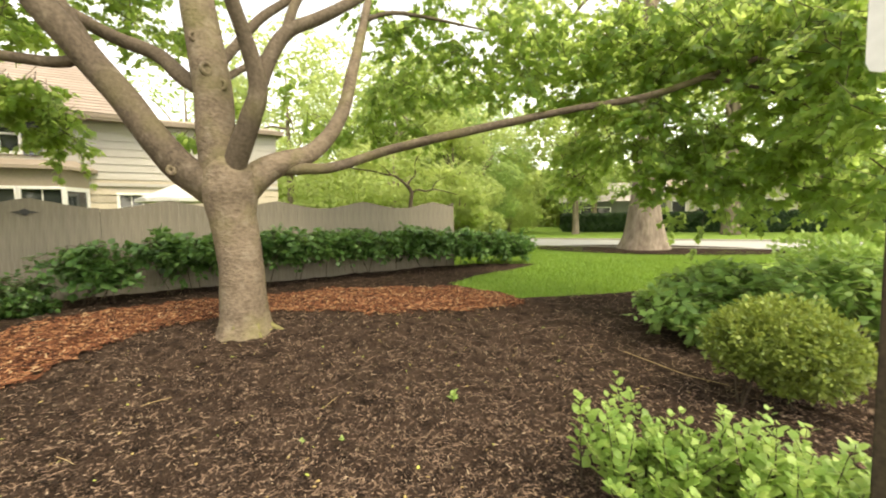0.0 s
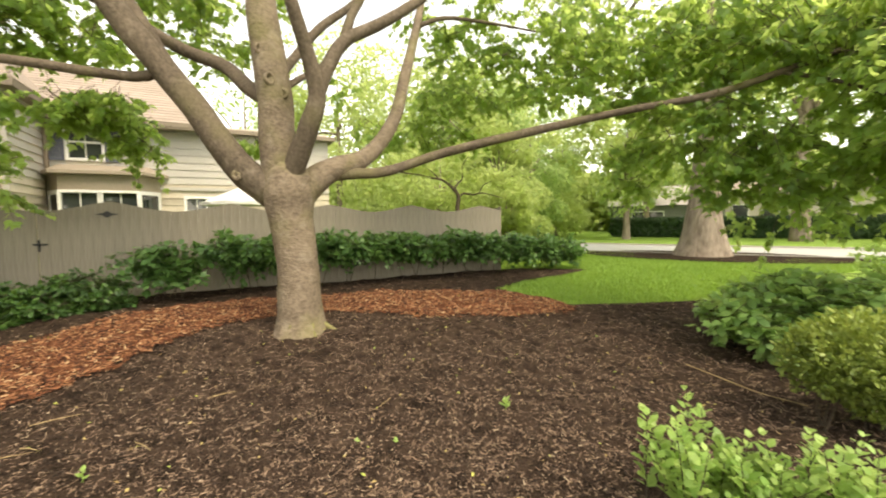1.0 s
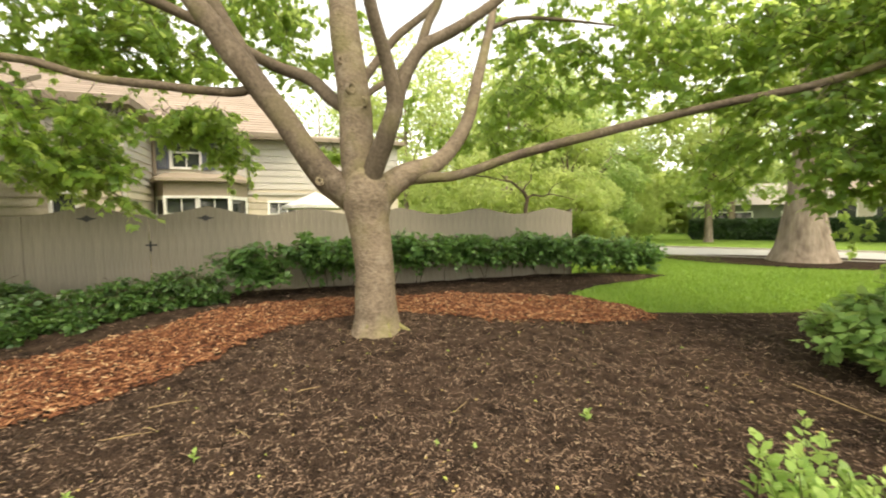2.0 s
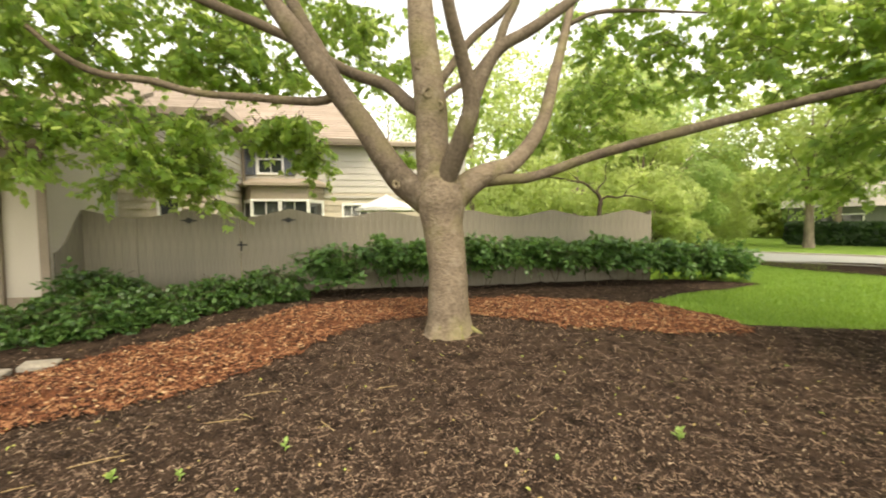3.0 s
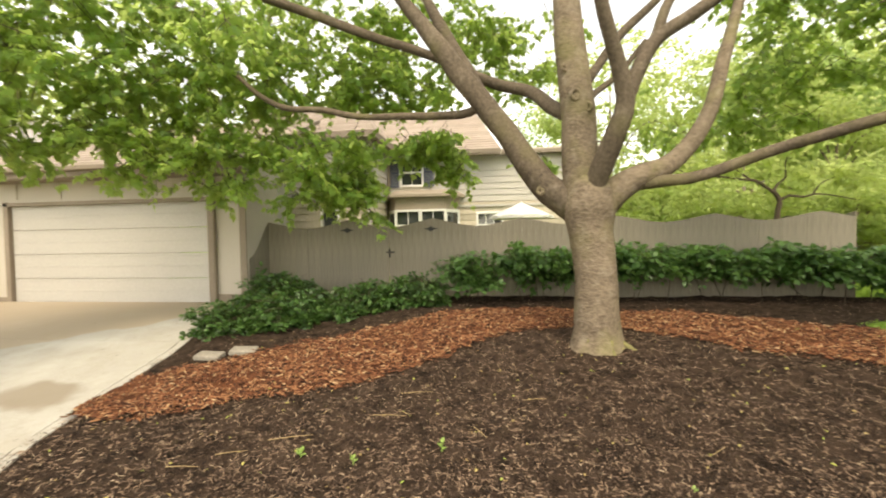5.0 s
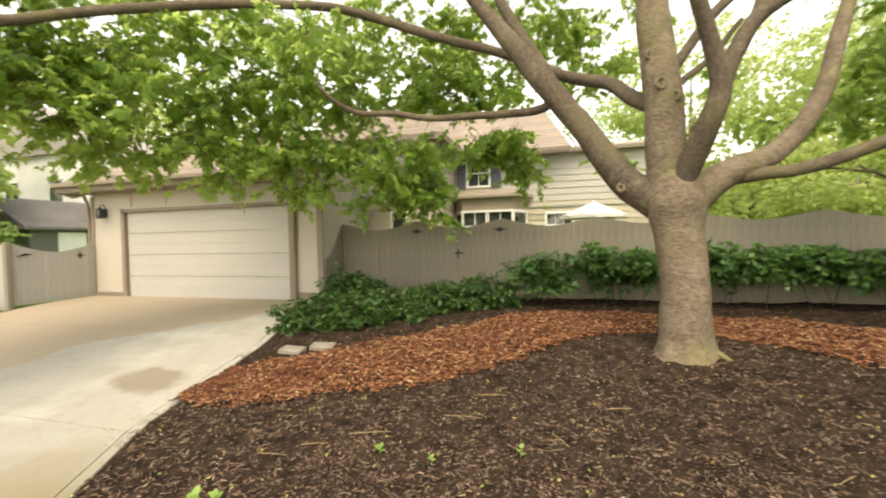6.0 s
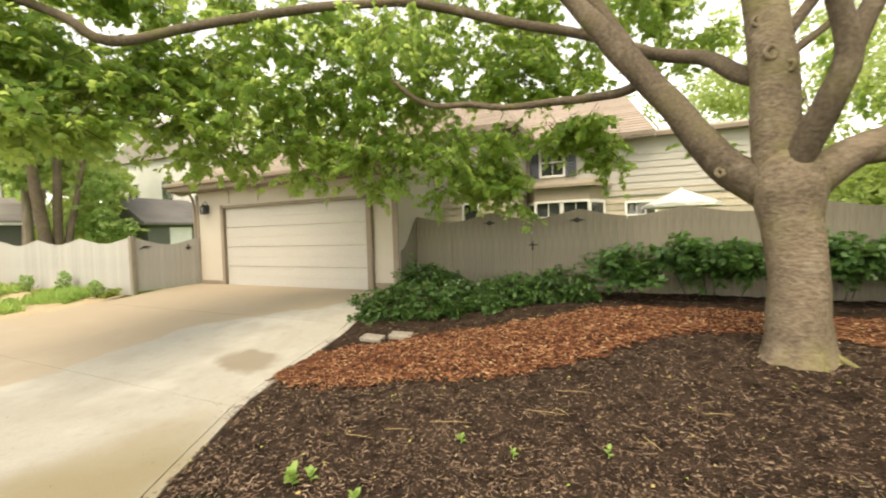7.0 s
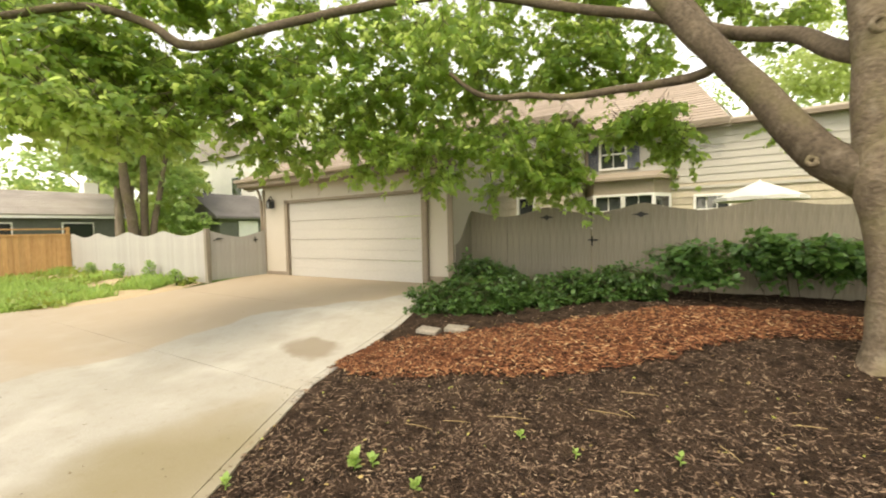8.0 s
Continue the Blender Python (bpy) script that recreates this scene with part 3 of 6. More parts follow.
# ---- driveway: slabs with open joints ----
drive = thing("driveway", "pale concrete driveway with damp tan stains before the garage", "driveway", kind="structure")
joints = [8.22, 5.65, 3.13, 0.4, -2.6, -6.0]
for k in range(5):
    y1, y0 = joints[k] - 0.005, joints[k + 1] + 0.005
    nx, ny = 14, 8
    def edge_pt(i, j):
        y = y0 + (y1 - y0) * j / ny
        x = DRIVE_L(y) + (DRIVE_R(y) - DRIVE_L(y)) * i / nx
        return x, y, height(x, y) + 0.012
    v = [edge_pt(i, j) for j in range(ny + 1) for i in range(nx + 1)]
    v += [(x, y, z - 0.10) for x, y, z in v]
    f = [(j * (nx + 1) + i, j * (nx + 1) + i + 1, (j + 1) * (nx + 1) + i + 1, (j + 1) * (nx + 1) + i) for j in range(ny) for i in range(nx)]
    o, w = (nx + 1) * (ny + 1), nx + 1
    f += [(i, i + 1, o + i + 1, o + i)[::-1] for i in range(nx)] + [(ny * w + i, ny * w + i + 1, o + ny * w + i + 1, o + ny * w + i) for i in range(nx)]
    f += [(j * w + nx, (j + 1) * w + nx, o + (j + 1) * w + nx, o + j * w + nx)[::-1] for j in range(ny)] + [(j * w, (j + 1) * w, o + (j + 1) * w, o + j * w) for j in range(ny)]
    link("slab", mesh_of("slab", v, f), M_conc, drive)
# raised border strip along the bed
bv, bf = [], []
ys = np.linspace(-6, 8.1, 60)
for y in ys:
    x = DRIVE_R(y)
    z = height(x, y)
    w = 0.125 + 0.015 * noise.noise((0, y * 3, 0))
    bv += [(x + 0.008, y, z - 0.05), (x + 0.011, y, z + 0.012), (x + w, y, z + 0.014), (x + w + 0.03, y, z - 0.06)]
bf = [(4 * i + k, 4 * i + k + 1, 4 * i + k + 5, 4 * i + k + 4) for i in range(len(ys) - 1) for k in range(3)]
link("edging", mesh_of("edging", bv, bf), M_conc, drive, "narrow concrete edging")

# ---- street ----
RN, RT = np.array([0.875, 0.485]), np.array([-0.485, 0.875])


def band(name, d0, d1, z, material, label, category, drop=0.15):
    bm = bmesh.new()
    ss = np.linspace(-120, 120, 41)
    loops = []
    for d, zz in ((d0, z - drop), (d0, z), (d1, z), (d1, z - drop)):
        loops.append([bm.verts.new((*(RN * d + RT * s), zz)) for s in ss])
    for a, b in zip(loops, loops[1:]):
        for i in range(len(ss) - 1):
            bm.faces.new((a[i], b[i], b[i + 1], a[i + 1]))
    return tagged(part(name, bm, material, None), label, category, kind="structure")


band("road", 17.2, 22.6, 0.428, M_road, "pale grey asphalt street", "road")
band("kerb_near", 17.05, 17.2, 0.50, M_conc, "low concrete kerb beside the street", "kerb")
band("kerb_far", 22.6, 22.75, 0.50, M_conc, "low concrete kerb beside the street", "kerb")
bm = bmesh.new()
bmesh.ops.create_circle(bm, cap_ends=True, segments=40, radius=2.6, matrix=Matrix.Translation((14.0, 8.6, 0.45)) @ Matrix.Rotation(radians(29), 4, "Z") @ Matrix.Diagonal((0.8, 1.5, 1, 1)))
bmesh.ops.extrude_face_region(bm, geom=bm.faces[:])
for v in bm.verts[40:]:
    v.co.z += 0.03
tagged(part("street_tree_bed", bm, M_mulch, None), "ring of dark mulch round the street tree", "ground", kind="structure")

# grass blades on the nearer lawn
n = 90000
lx, ly = g.uniform(4.4, 15, n), g.uniform(4.5, 14, n)
ok = np.array([(y > LAWN_LO(x) - 0.03 if x < 10 else True) and not (x < 7.9 and y > BED_LAWN(x) and y < BED_HI(x)) and not (x < 6.5 and y > 7.3) and (x * RN[0] + y * RN[1] < 17) and math.hypot((x - 14.0), (y - 8.6)) > 2.2 for x, y in zip(lx, ly)])
lx, ly = lx[ok], ly[ok]
lz = np.array([ground_height(x, y) for x, y in zip(lx, ly)]) - 0.035
hd = np.stack([g.normal(0, 0.35, len(lx)), g.normal(0, 0.35, len(lx)), np.ones(len(lx))], 1)
ob = leaves("lawn_grass", np.stack([lx, ly, lz], 1), hd, g.normal(size=(len(lx), 3)), g.uniform(0.05, 0.09, len(lx)), BLADE * (3.0, 1, 1), BLADE_F, M_grass)
tagged(ob, "short bright green lawn grass", "grass", kind="stuff")


# ---- trees ----
def limb_part(name, pts, radii, parent, material, sides=12, seed=0, rough=0.06, label="", fluting=0.0, step=0.1):
    v, f = tube(pts, radii, sides, rough, step, seed, fluting)
    return link(name, mesh_of(name, v, f), material, parent, label, True)


maple = thing("maple_tree", "spreading maple with grey bark, low forking limbs and green leaves", "tree", (0.67, 5.77, 0.3))
def mp(l):
    return [(x - 0.67, y - 5.77, z - 0.3) for x, y, z in l]


limb_part("trunk", mp([(0.69, 5.78, 0.2), (0.69, 5.78, 0.5), (0.69, 5.77, 1.2), (0.62, 5.76, 1.75), (0.60, 5.76, 2.1), (0.56, 5.77, 2.45)]), [0.36, 0.29, 0.255, 0.262, 0.335, 0.25], maple, M_bark, 28, 3, 0.035, "furrowed grey-brown bark flaring at the root", 0.12, 0.07)
limb_part("limb", mp([(0.55, 5.78, 2.0), (0.49, 5.75, 2.75), (0.47, 5.75, 3.4), (0.39, 5.75, 4.12), (0.30, 5.76, 5.2), (0.25, 5.8, 6.6)]), [0.24, 0.225, 0.215, 0.185, 0.13, 0.05], maple, M_bark, 20, 4, 0.06, "thick upright leader with pruning scars")
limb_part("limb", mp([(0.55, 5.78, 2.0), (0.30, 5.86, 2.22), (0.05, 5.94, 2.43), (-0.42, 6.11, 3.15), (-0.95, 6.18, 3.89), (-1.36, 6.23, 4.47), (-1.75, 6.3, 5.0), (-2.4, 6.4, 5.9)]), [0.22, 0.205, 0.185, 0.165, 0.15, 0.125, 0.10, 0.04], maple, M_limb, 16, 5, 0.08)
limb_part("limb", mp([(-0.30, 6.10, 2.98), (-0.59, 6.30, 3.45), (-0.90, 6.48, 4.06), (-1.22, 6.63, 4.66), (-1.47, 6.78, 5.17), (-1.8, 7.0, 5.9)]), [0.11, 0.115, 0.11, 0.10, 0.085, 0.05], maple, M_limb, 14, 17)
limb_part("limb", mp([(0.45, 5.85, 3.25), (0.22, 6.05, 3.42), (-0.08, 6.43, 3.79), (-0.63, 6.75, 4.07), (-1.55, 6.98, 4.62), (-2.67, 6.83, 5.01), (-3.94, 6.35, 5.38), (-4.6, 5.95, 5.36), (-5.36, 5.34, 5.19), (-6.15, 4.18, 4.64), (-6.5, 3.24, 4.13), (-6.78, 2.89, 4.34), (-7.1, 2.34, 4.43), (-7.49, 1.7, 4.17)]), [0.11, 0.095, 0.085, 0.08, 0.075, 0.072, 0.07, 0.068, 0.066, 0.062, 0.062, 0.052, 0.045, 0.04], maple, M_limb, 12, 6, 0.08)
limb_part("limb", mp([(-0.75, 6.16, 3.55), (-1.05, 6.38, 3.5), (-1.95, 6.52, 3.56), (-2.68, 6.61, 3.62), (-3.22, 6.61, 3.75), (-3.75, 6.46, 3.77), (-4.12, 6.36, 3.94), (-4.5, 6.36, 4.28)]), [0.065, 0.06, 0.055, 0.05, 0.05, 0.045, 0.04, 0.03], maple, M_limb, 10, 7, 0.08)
limb_part("limb", mp([(0.56, 5.82, 1.85), (0.62, 5.66, 2.25), (0.72, 5.46, 2.58), (0.82, 5.30, 2.9), (0.89, 5.20, 3.2), (0.76, 5.08, 3.66), (0.59, 4.91, 4.08), (0.45, 4.8, 4.6), (0.2, 4.6, 5.4)]), [0.12, 0.14, 0.128, 0.115, 0.10, 0.08, 0.07, 0.06, 0.03], maple, M_limb, 14, 8, 0.05, "upright fork, its backlit shade in the bark colour")
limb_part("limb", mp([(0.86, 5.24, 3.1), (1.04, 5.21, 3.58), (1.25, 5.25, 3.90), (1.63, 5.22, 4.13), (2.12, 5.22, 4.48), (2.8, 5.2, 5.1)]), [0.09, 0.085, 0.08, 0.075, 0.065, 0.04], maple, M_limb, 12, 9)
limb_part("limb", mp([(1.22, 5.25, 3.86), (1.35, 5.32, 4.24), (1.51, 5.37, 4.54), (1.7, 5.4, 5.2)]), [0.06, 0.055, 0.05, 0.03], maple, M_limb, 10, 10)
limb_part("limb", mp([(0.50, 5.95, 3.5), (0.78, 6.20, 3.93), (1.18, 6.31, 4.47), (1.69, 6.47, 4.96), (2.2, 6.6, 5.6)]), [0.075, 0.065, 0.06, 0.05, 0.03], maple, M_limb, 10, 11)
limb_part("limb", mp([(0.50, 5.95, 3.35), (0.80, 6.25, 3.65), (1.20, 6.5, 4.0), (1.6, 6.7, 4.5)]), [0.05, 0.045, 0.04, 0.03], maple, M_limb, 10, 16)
limb_part("limb", mp([(0.62, 5.77, 1.95), (0.92, 5.80, 2.25), (1.26, 5.88, 2.46), (1.72, 6.04, 2.66), (2.19, 6.18, 3.24), (2.48, 6.38, 4.04), (2.8, 6.56, 5.04), (3.0, 6.7, 5.8)]), [0.215, 0.19, 0.15, 0.118, 0.097, 0.085, 0.065, 0.04], maple, M_bark, 16, 12)
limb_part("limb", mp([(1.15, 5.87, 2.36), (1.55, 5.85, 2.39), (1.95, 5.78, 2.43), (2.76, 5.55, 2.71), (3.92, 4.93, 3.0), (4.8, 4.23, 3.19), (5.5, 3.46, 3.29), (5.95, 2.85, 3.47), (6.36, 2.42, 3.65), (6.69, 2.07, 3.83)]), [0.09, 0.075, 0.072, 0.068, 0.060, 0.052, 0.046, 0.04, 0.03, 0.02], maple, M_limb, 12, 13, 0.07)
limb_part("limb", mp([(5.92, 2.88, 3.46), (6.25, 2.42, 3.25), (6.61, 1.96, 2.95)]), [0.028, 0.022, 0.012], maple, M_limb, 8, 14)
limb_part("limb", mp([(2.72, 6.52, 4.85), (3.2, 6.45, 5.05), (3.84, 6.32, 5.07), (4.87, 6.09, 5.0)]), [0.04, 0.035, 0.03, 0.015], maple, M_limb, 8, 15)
# pruning scars with raised lips, and swollen collars where limbs leave the fork
for c, r, w, tilt in (((0.41, 5.535, 3.42), 0.052, 0.026, 0.15), ((0.56, 5.555, 3.27), 0.040, 0.024, -0.3), ((0.30, 5.60, 3.78), 0.035, 0.02, 0.2), ((0.02, 5.80, 2.30), 0.035, 0.030, -0.5)):
    ring = [(c[0] + r * math.cos(a), c[1] + tilt * r * math.cos(a), c[2] + r * 1.15 * math.sin(a)) for a in np.linspace(0, 2 * math.pi, 13)]
    limb_part("scar_lip", mp(ring), [w] * 13, maple, M_bark, 8, 21, 0.2, "rolled bark lip of an old pruning scar", 0, 0.02)
    limb_part("scar_wood", mp([(c[0], c[1] + 0.10, c[2]), (c[0], c[1] + 0.012, c[2]), (c[0], c[1] + 0.004, c[2])]), [r, r, r * 0.6], maple, M_limb, 10, 22, 0.05, "", 0, 0.03)
for k, (bx_, by_, bz_, br, bh) in enumerate(((0.55, 5.60, 2.18, 0.15, 0.12), (0.72, 5.62, 2.22, 0.15, 0.14), (0.84, 5.70, 2.16, 0.14, 0.13), (0.66, 5.60, 2.42, 0.13, 0.12), (0.50, 5.63, 2.36, 0.12, 0.10), (0.47, 5.66, 3.10, 0.11, 0.09), (0.53, 5.66, 3.54, 0.10, 0.10), (0.36, 5.68, 3.62, 0.11, 0.09))):
    bm = bmesh.new()
    bmesh.ops.create_icosphere(bm, subdivisions=3, radius=1.0)
    for v in bm.verts:
        w = 1 + 0.22 * noise.noise(v.co * 1.8 + Vector((k * 3.1, 0, 0))) + 0.10 * noise.noise(Vector((v.co.x * 2, v.co.y * 2, v.co.z * 7 + k)))
        v.co = Vector((v.co.x * br, v.co.y * br * 0.75, v.co.z * bh)) * w + Vector((bx_ - 0.67, by_ - 5.77, bz_ - 0.3))
    part("burl", bm, M_bark, maple, "swollen wrinkled bark", True)
# root toes, mossy where they enter the mulch
for k, (a, ln, r) in enumerate(((-1.2, 0.34, 0.075), (-0.35, 0.44, 0.065), (-2.1, 0.30, 0.08), (-2.9, 0.33, 0.075), (0.5, 0.33, 0.08), (1.6, 0.30, 0.08), (2.5, 0.30, 0.08))):
    ca, sa = math.cos(a), math.sin(a)
    limb_part("root", mp([(0.69 + ca * 0.16, 5.78 + sa * 0.16, 0.66), (0.69 + ca * 0.26, 5.78 + sa * 0.26, 0.42), (0.69 + ca * ln * 0.85, 5.78 + sa * ln * 0.85, 0.335), (0.69 + ca * ln * 1.2, 5.78 + sa * ln * 1.2, 0.25)]), [r * 0.5, r * 0.72, r * 0.55, r * 0.25], maple, M_moss if k < 3 else M_bark, 10, 30 + k, 0.12, "mossy root toe" if k < 3 else "", 0, 0.06)

STREET_BOUGH = [(5.55, 4.05, 3.3, 0.4, 16), (5.55, 4.6, 2.75, 0.4, 14), (5.7, 3.35, 2.5, 0.35, 12), (5.65, 4.75, 2.3, 0.3, 8), (5.6, 3.45, 3.05, 0.4, 16), (5.7, 3.9, 2.8, 0.45, 14), (6, 3.2, 2.4, 0.4, 14), (6, 3.5, 2.1, 0.25, 6), (6.2, 3.1, 2.9, 0.5, 20), (6.3, 2.7, 2.6, 0.55, 20), (6.4, 2.8, 2.1, 0.35, 10), (6.3, 2.2, 2.4, 0.55, 20), (6.5, 2.1, 3, 0.55, 20), (6.4, 1.7, 2, 0.45, 16), (6.2, 1.6, 2.6, 0.55, 20), (5.9, 1.2, 2, 0.45, 16), (5.8, 1.3, 2.8, 0.55, 22)]
STREET_BOUGH_TOP = [(5.7, 4.4, 4.2, 0.6, 28), (5.8, 3.7, 3.7, 0.6, 28), (6.1, 3.5, 4.3, 0.7, 30), (6.2, 2.7, 3.8, 0.7, 32), (6.3, 2.1, 3.8, 0.7, 32), (6, 1.6, 3.4, 0.7, 32), (5.9, 1.3, 3.6, 0.7, 30), (5.9, 4.7, 3.7, 0.5, 18), (6.2, 4.3, 4.7, 0.6, 24), (6.4, 2.9, 4.4, 0.7, 28), (6.3, 2, 4.1, 0.7, 28)]
GARDEN_BOUGH = [(3.7, 7.3, 5.2, 0.5, 27), (3.7, 7.6, 4.1, 0.5, 27), (4.1, 7.8, 3.5, 0.45, 20), (4.6, 6.8, 5, 0.55, 27), (4.6, 7.2, 4.1, 0.4, 15), (5.2, 6.6, 4.5, 0.45, 20), (5.4, 5.9, 5, 0.55, 27), (5.7, 5.6, 4.2, 0.45, 23), (5.8, 6.1, 4.7, 0.5, 20), (5.8, 5.2, 4.8, 0.55, 30), (4.3, 7, 5.8, 0.6, 27), (5.3, 6.3, 5.7, 0.6, 27), (3, 8.5, 3.5, 0.4, 13), (3.4, 7.9, 5.8, 0.5, 17)]
DRIVE_BOUGH = [(-6.8, 1.8, 3.2, 0.6, 30), (-7.5, 1.8, 3.8, 0.6, 24), (-7, 2.2, 3.1, 0.55, 28), (-7.4, 2.8, 3.8, 0.6, 28), (-6.9, 2.9, 3.1, 0.5, 26), (-7, 3.5, 3.7, 0.55, 28), (-6.9, 4.2, 4, 0.55, 26), (-6.7, 3.8, 3.4, 0.4, 16), (-6.5, 4.4, 3.4, 0.5, 26), (-6.1, 4.9, 3.9, 0.6, 28), (-7.5, 2.4, 4.1, 0.6, 22), (-7.6, 2, 4.1, 0.6, 18), (-7.4, 3.7, 5.1, 0.6, 16), (-6.8, 4.6, 4.4, 0.55, 20)]
GARAGE_BOUGH = [(-5.9, 5.4, 3.2, 0.5, 26), (-5.7, 5.6, 3.9, 0.55, 28), (-5.2, 6.1, 3, 0.45, 24), (-5, 6.1, 3.8, 0.55, 28), (-4.6, 6.5, 3.2, 0.5, 26), (-4.7, 6.6, 2.6, 0.35, 14), (-4, 6.8, 3.1, 0.5, 28), (-3.4, 7.1, 2.8, 0.45, 24), (-3, 7.2, 3.2, 0.45, 22), (-2.9, 7.4, 2.5, 0.3, 12), (-3.8, 7, 2.4, 0.3, 10), (-4.1, 6.9, 4.1, 0.5, 20), (-5.8, 5.4, 4.7, 0.6, 22), (-5.1, 6.3, 4.9, 0.6, 22)]
GABLE_BOUGH = [(-4.22, 7.72, 2.99, 0.32, 8), (-3.65, 8.02, 2.6, 0.3, 6), (-3.13, 8.14, 2.93, 0.32, 8), (-2.9, 8.11, 3.42, 0.32, 8), (-3.78, 7.81, 3.48, 0.32, 8), (-3.05, 7.83, 2.5, 0.28, 6), (-3.6, 7.55, 3.1, 0.3, 7), (-4.2, 7.1, 5, 0.55, 20), (-3.3, 7.5, 4.5, 0.5, 18), (-2.8, 7.8, 4.8, 0.45, 14), (-2.1, 7.8, 3.4, 0.45, 20), (-1.5, 7.8, 3.5, 0.4, 16), (-1.2, 8, 3, 0.28, 9), (-2.3, 8, 4.3, 0.4, 10), (-1.9, 8.4, 4.7, 0.4, 8), (-5.5, 6, 5.4, 0.6, 18), (-3.1, 8.1, 5.6, 0.5, 12), (-6.2, 5.1, 4.9, 0.6, 18)]
BACK_BOUGH = [(-1.2, 9.2, 6.2, 0.6, 23), (-0.3, 9.4, 6, 0.5, 17), (0.3, 9.7, 3.4, 0.35, 8), (0.2, 9.6, 5.3, 0.4, 11), (-2.5, 8.6, 5.9, 0.6, 23), (-1.7, 9.4, 3.8, 0.4, 10), (2.4, 10.3, 4.9, 0.5, 10), (2.9, 10.2, 4, 0.45, 10), (4.2, 8.6, 4.5, 0.6, 23), (4.1, 8.8, 3.8, 0.6, 20), (4.4, 8.2, 4.9, 0.7, 23)]
# upper crown, mostly out of view, added to shade what lies below
TOP_SHADE_BOUGH = [(-3.8, 6.9, 6.1, 0.9, 22), (-1.8, 7.6, 7, 0.9, 18), (0.4, 7.2, 7.4, 0.9, 18), (2.7, 7, 7.1, 0.9, 18), (4.3, 6, 6.1, 0.9, 22), (-4.2, 5.4, 4.7, 0.8, 22), (4.8, 4.9, 4.9, 0.8, 22), (-0.4, 6.2, 7.1, 1, 20), (1.4, 5.9, 7.2, 1, 20)]
DRIVE_CANOPY = [(-8.7, 2.1, 5, 0.55, 16), (-8.7, 2.8, 5.4, 0.55, 16), (-8.7, 3.1, 5.6, 0.55, 16), (-7.2, 3.5, 5.1, 0.55, 16), (-7.5, 4.3, 5.8, 0.55, 16), (-6.6, 4.8, 5.9, 0.55, 16), (-8.7, 2, 4.5, 0.55, 16), (-7.8, 2.2, 4.4, 0.55, 16), (-7.3, 2.8, 4.8, 0.55, 16), (-7.3, 3.6, 5.1, 0.55, 16), (-7, 4.3, 5, 0.55, 16), (-7, 5.3, 5.5, 0.55, 16), (-8.6, 1.9, 3.8, 0.55, 16), (-7.9, 2.5, 3.9, 0.55, 16), (-7.6, 2.8, 4.2, 0.55, 16), (-8, 3.5, 4.4, 0.55, 16), (-7.3, 3.9, 4.3, 0.55, 16), (-7, 4.8, 4.4, 0.55, 16), (-8.7, 1.9, 3.5, 0.55, 16), (-7.6, 2.1, 3.2, 0.55, 16), (-7.4, 2.8, 3.3, 0.55, 16), (-7.8, 3.8, 3.8, 0.55, 16), (-7.2, 3.8, 3.8, 0.55, 16), (-7.1, 5.3, 4.1, 0.55, 16)]
GARAGE_CANOPY = [(-6.6, 5.3, 5.2, 0.55, 11), (-6.5, 6, 5.6, 0.55, 11), (-5.8, 6.6, 5.5, 0.55, 11), (-4.7, 7.5, 6, 0.55, 11), (-4.1, 7.5, 5.6, 0.55, 11), (-2.8, 8.2, 5.6, 0.55, 11), (-6.7, 5.1, 4.6, 0.55, 11), (-6.1, 5.5, 4.7, 0.55, 11), (-5.2, 6.3, 4.3, 0.55, 11), (-4.9, 6.9, 4.4, 0.55, 11), (-3.9, 7.5, 4.7, 0.55, 11), (-2.8, 7.7, 4.4, 0.55, 11), (-6.7, 4.7, 3.4, 0.55, 11), (-6, 5.6, 3.5, 0.55, 11), (-5.5, 6.7, 3.5, 0.55, 11), (-4.5, 7.1, 3.9, 0.55, 11), (-3.9, 7.2, 3.5, 0.55, 11), (-3.1, 8.1, 3.4, 0.55, 11), (-6.8, 4.3, 3, 0.4, 14), (-6, 5.7, 2.7, 0.28, 9), (-5.1, 6.5, 2.5, 0.3, 10), (-2.8, 7.5, 2, 0.2, 5), (-6.7, 4.7, 2.9, 0.4, 16), (-6.2, 5.3, 3.1, 0.4, 16), (-5.6, 5.9, 3, 0.4, 16), (-4.9, 6.5, 3.1, 0.4, 16)]
STREET_CANOPY = [(6, 4.1, 4.8, 0.55, 11), (6, 3.4, 4.5, 0.55, 11), (6.4, 3, 4.6, 0.55, 11), (7.2, 2.4, 4.2, 0.55, 11), (6.3, 1.7, 4, 0.55, 11), (6.4, 4.8, 4.3, 0.55, 11), (6.7, 3.9, 4.1, 0.55, 11), (7.1, 3.1, 4, 0.55, 11), (6.5, 2.3, 3.6, 0.55, 11), (7.4, 2, 3.6, 0.55, 11)]
STREET_SKIRT = [(6.9, 3.4, 3.1, 0.55, 6), (7.1, 2.6, 3.4, 0.55, 6), (7.1, 2.1, 3, 0.55, 6), (7.8, 1.6, 3, 0.55, 6), (7, 3.5, 2.6, 0.55, 6), (7.5, 2.7, 2.6, 0.55, 6), (7.9, 2.1, 2.5, 0.55, 6), (7.4, 1.4, 2.4, 0.55, 6), (7.2, 3.6, 1.8, 0.55, 6), (7.3, 2.7, 1.9, 0.55, 6), (7.6, 2.1, 2, 0.55, 6), (7.2, 1.5, 1.8, 0.55, 6)]
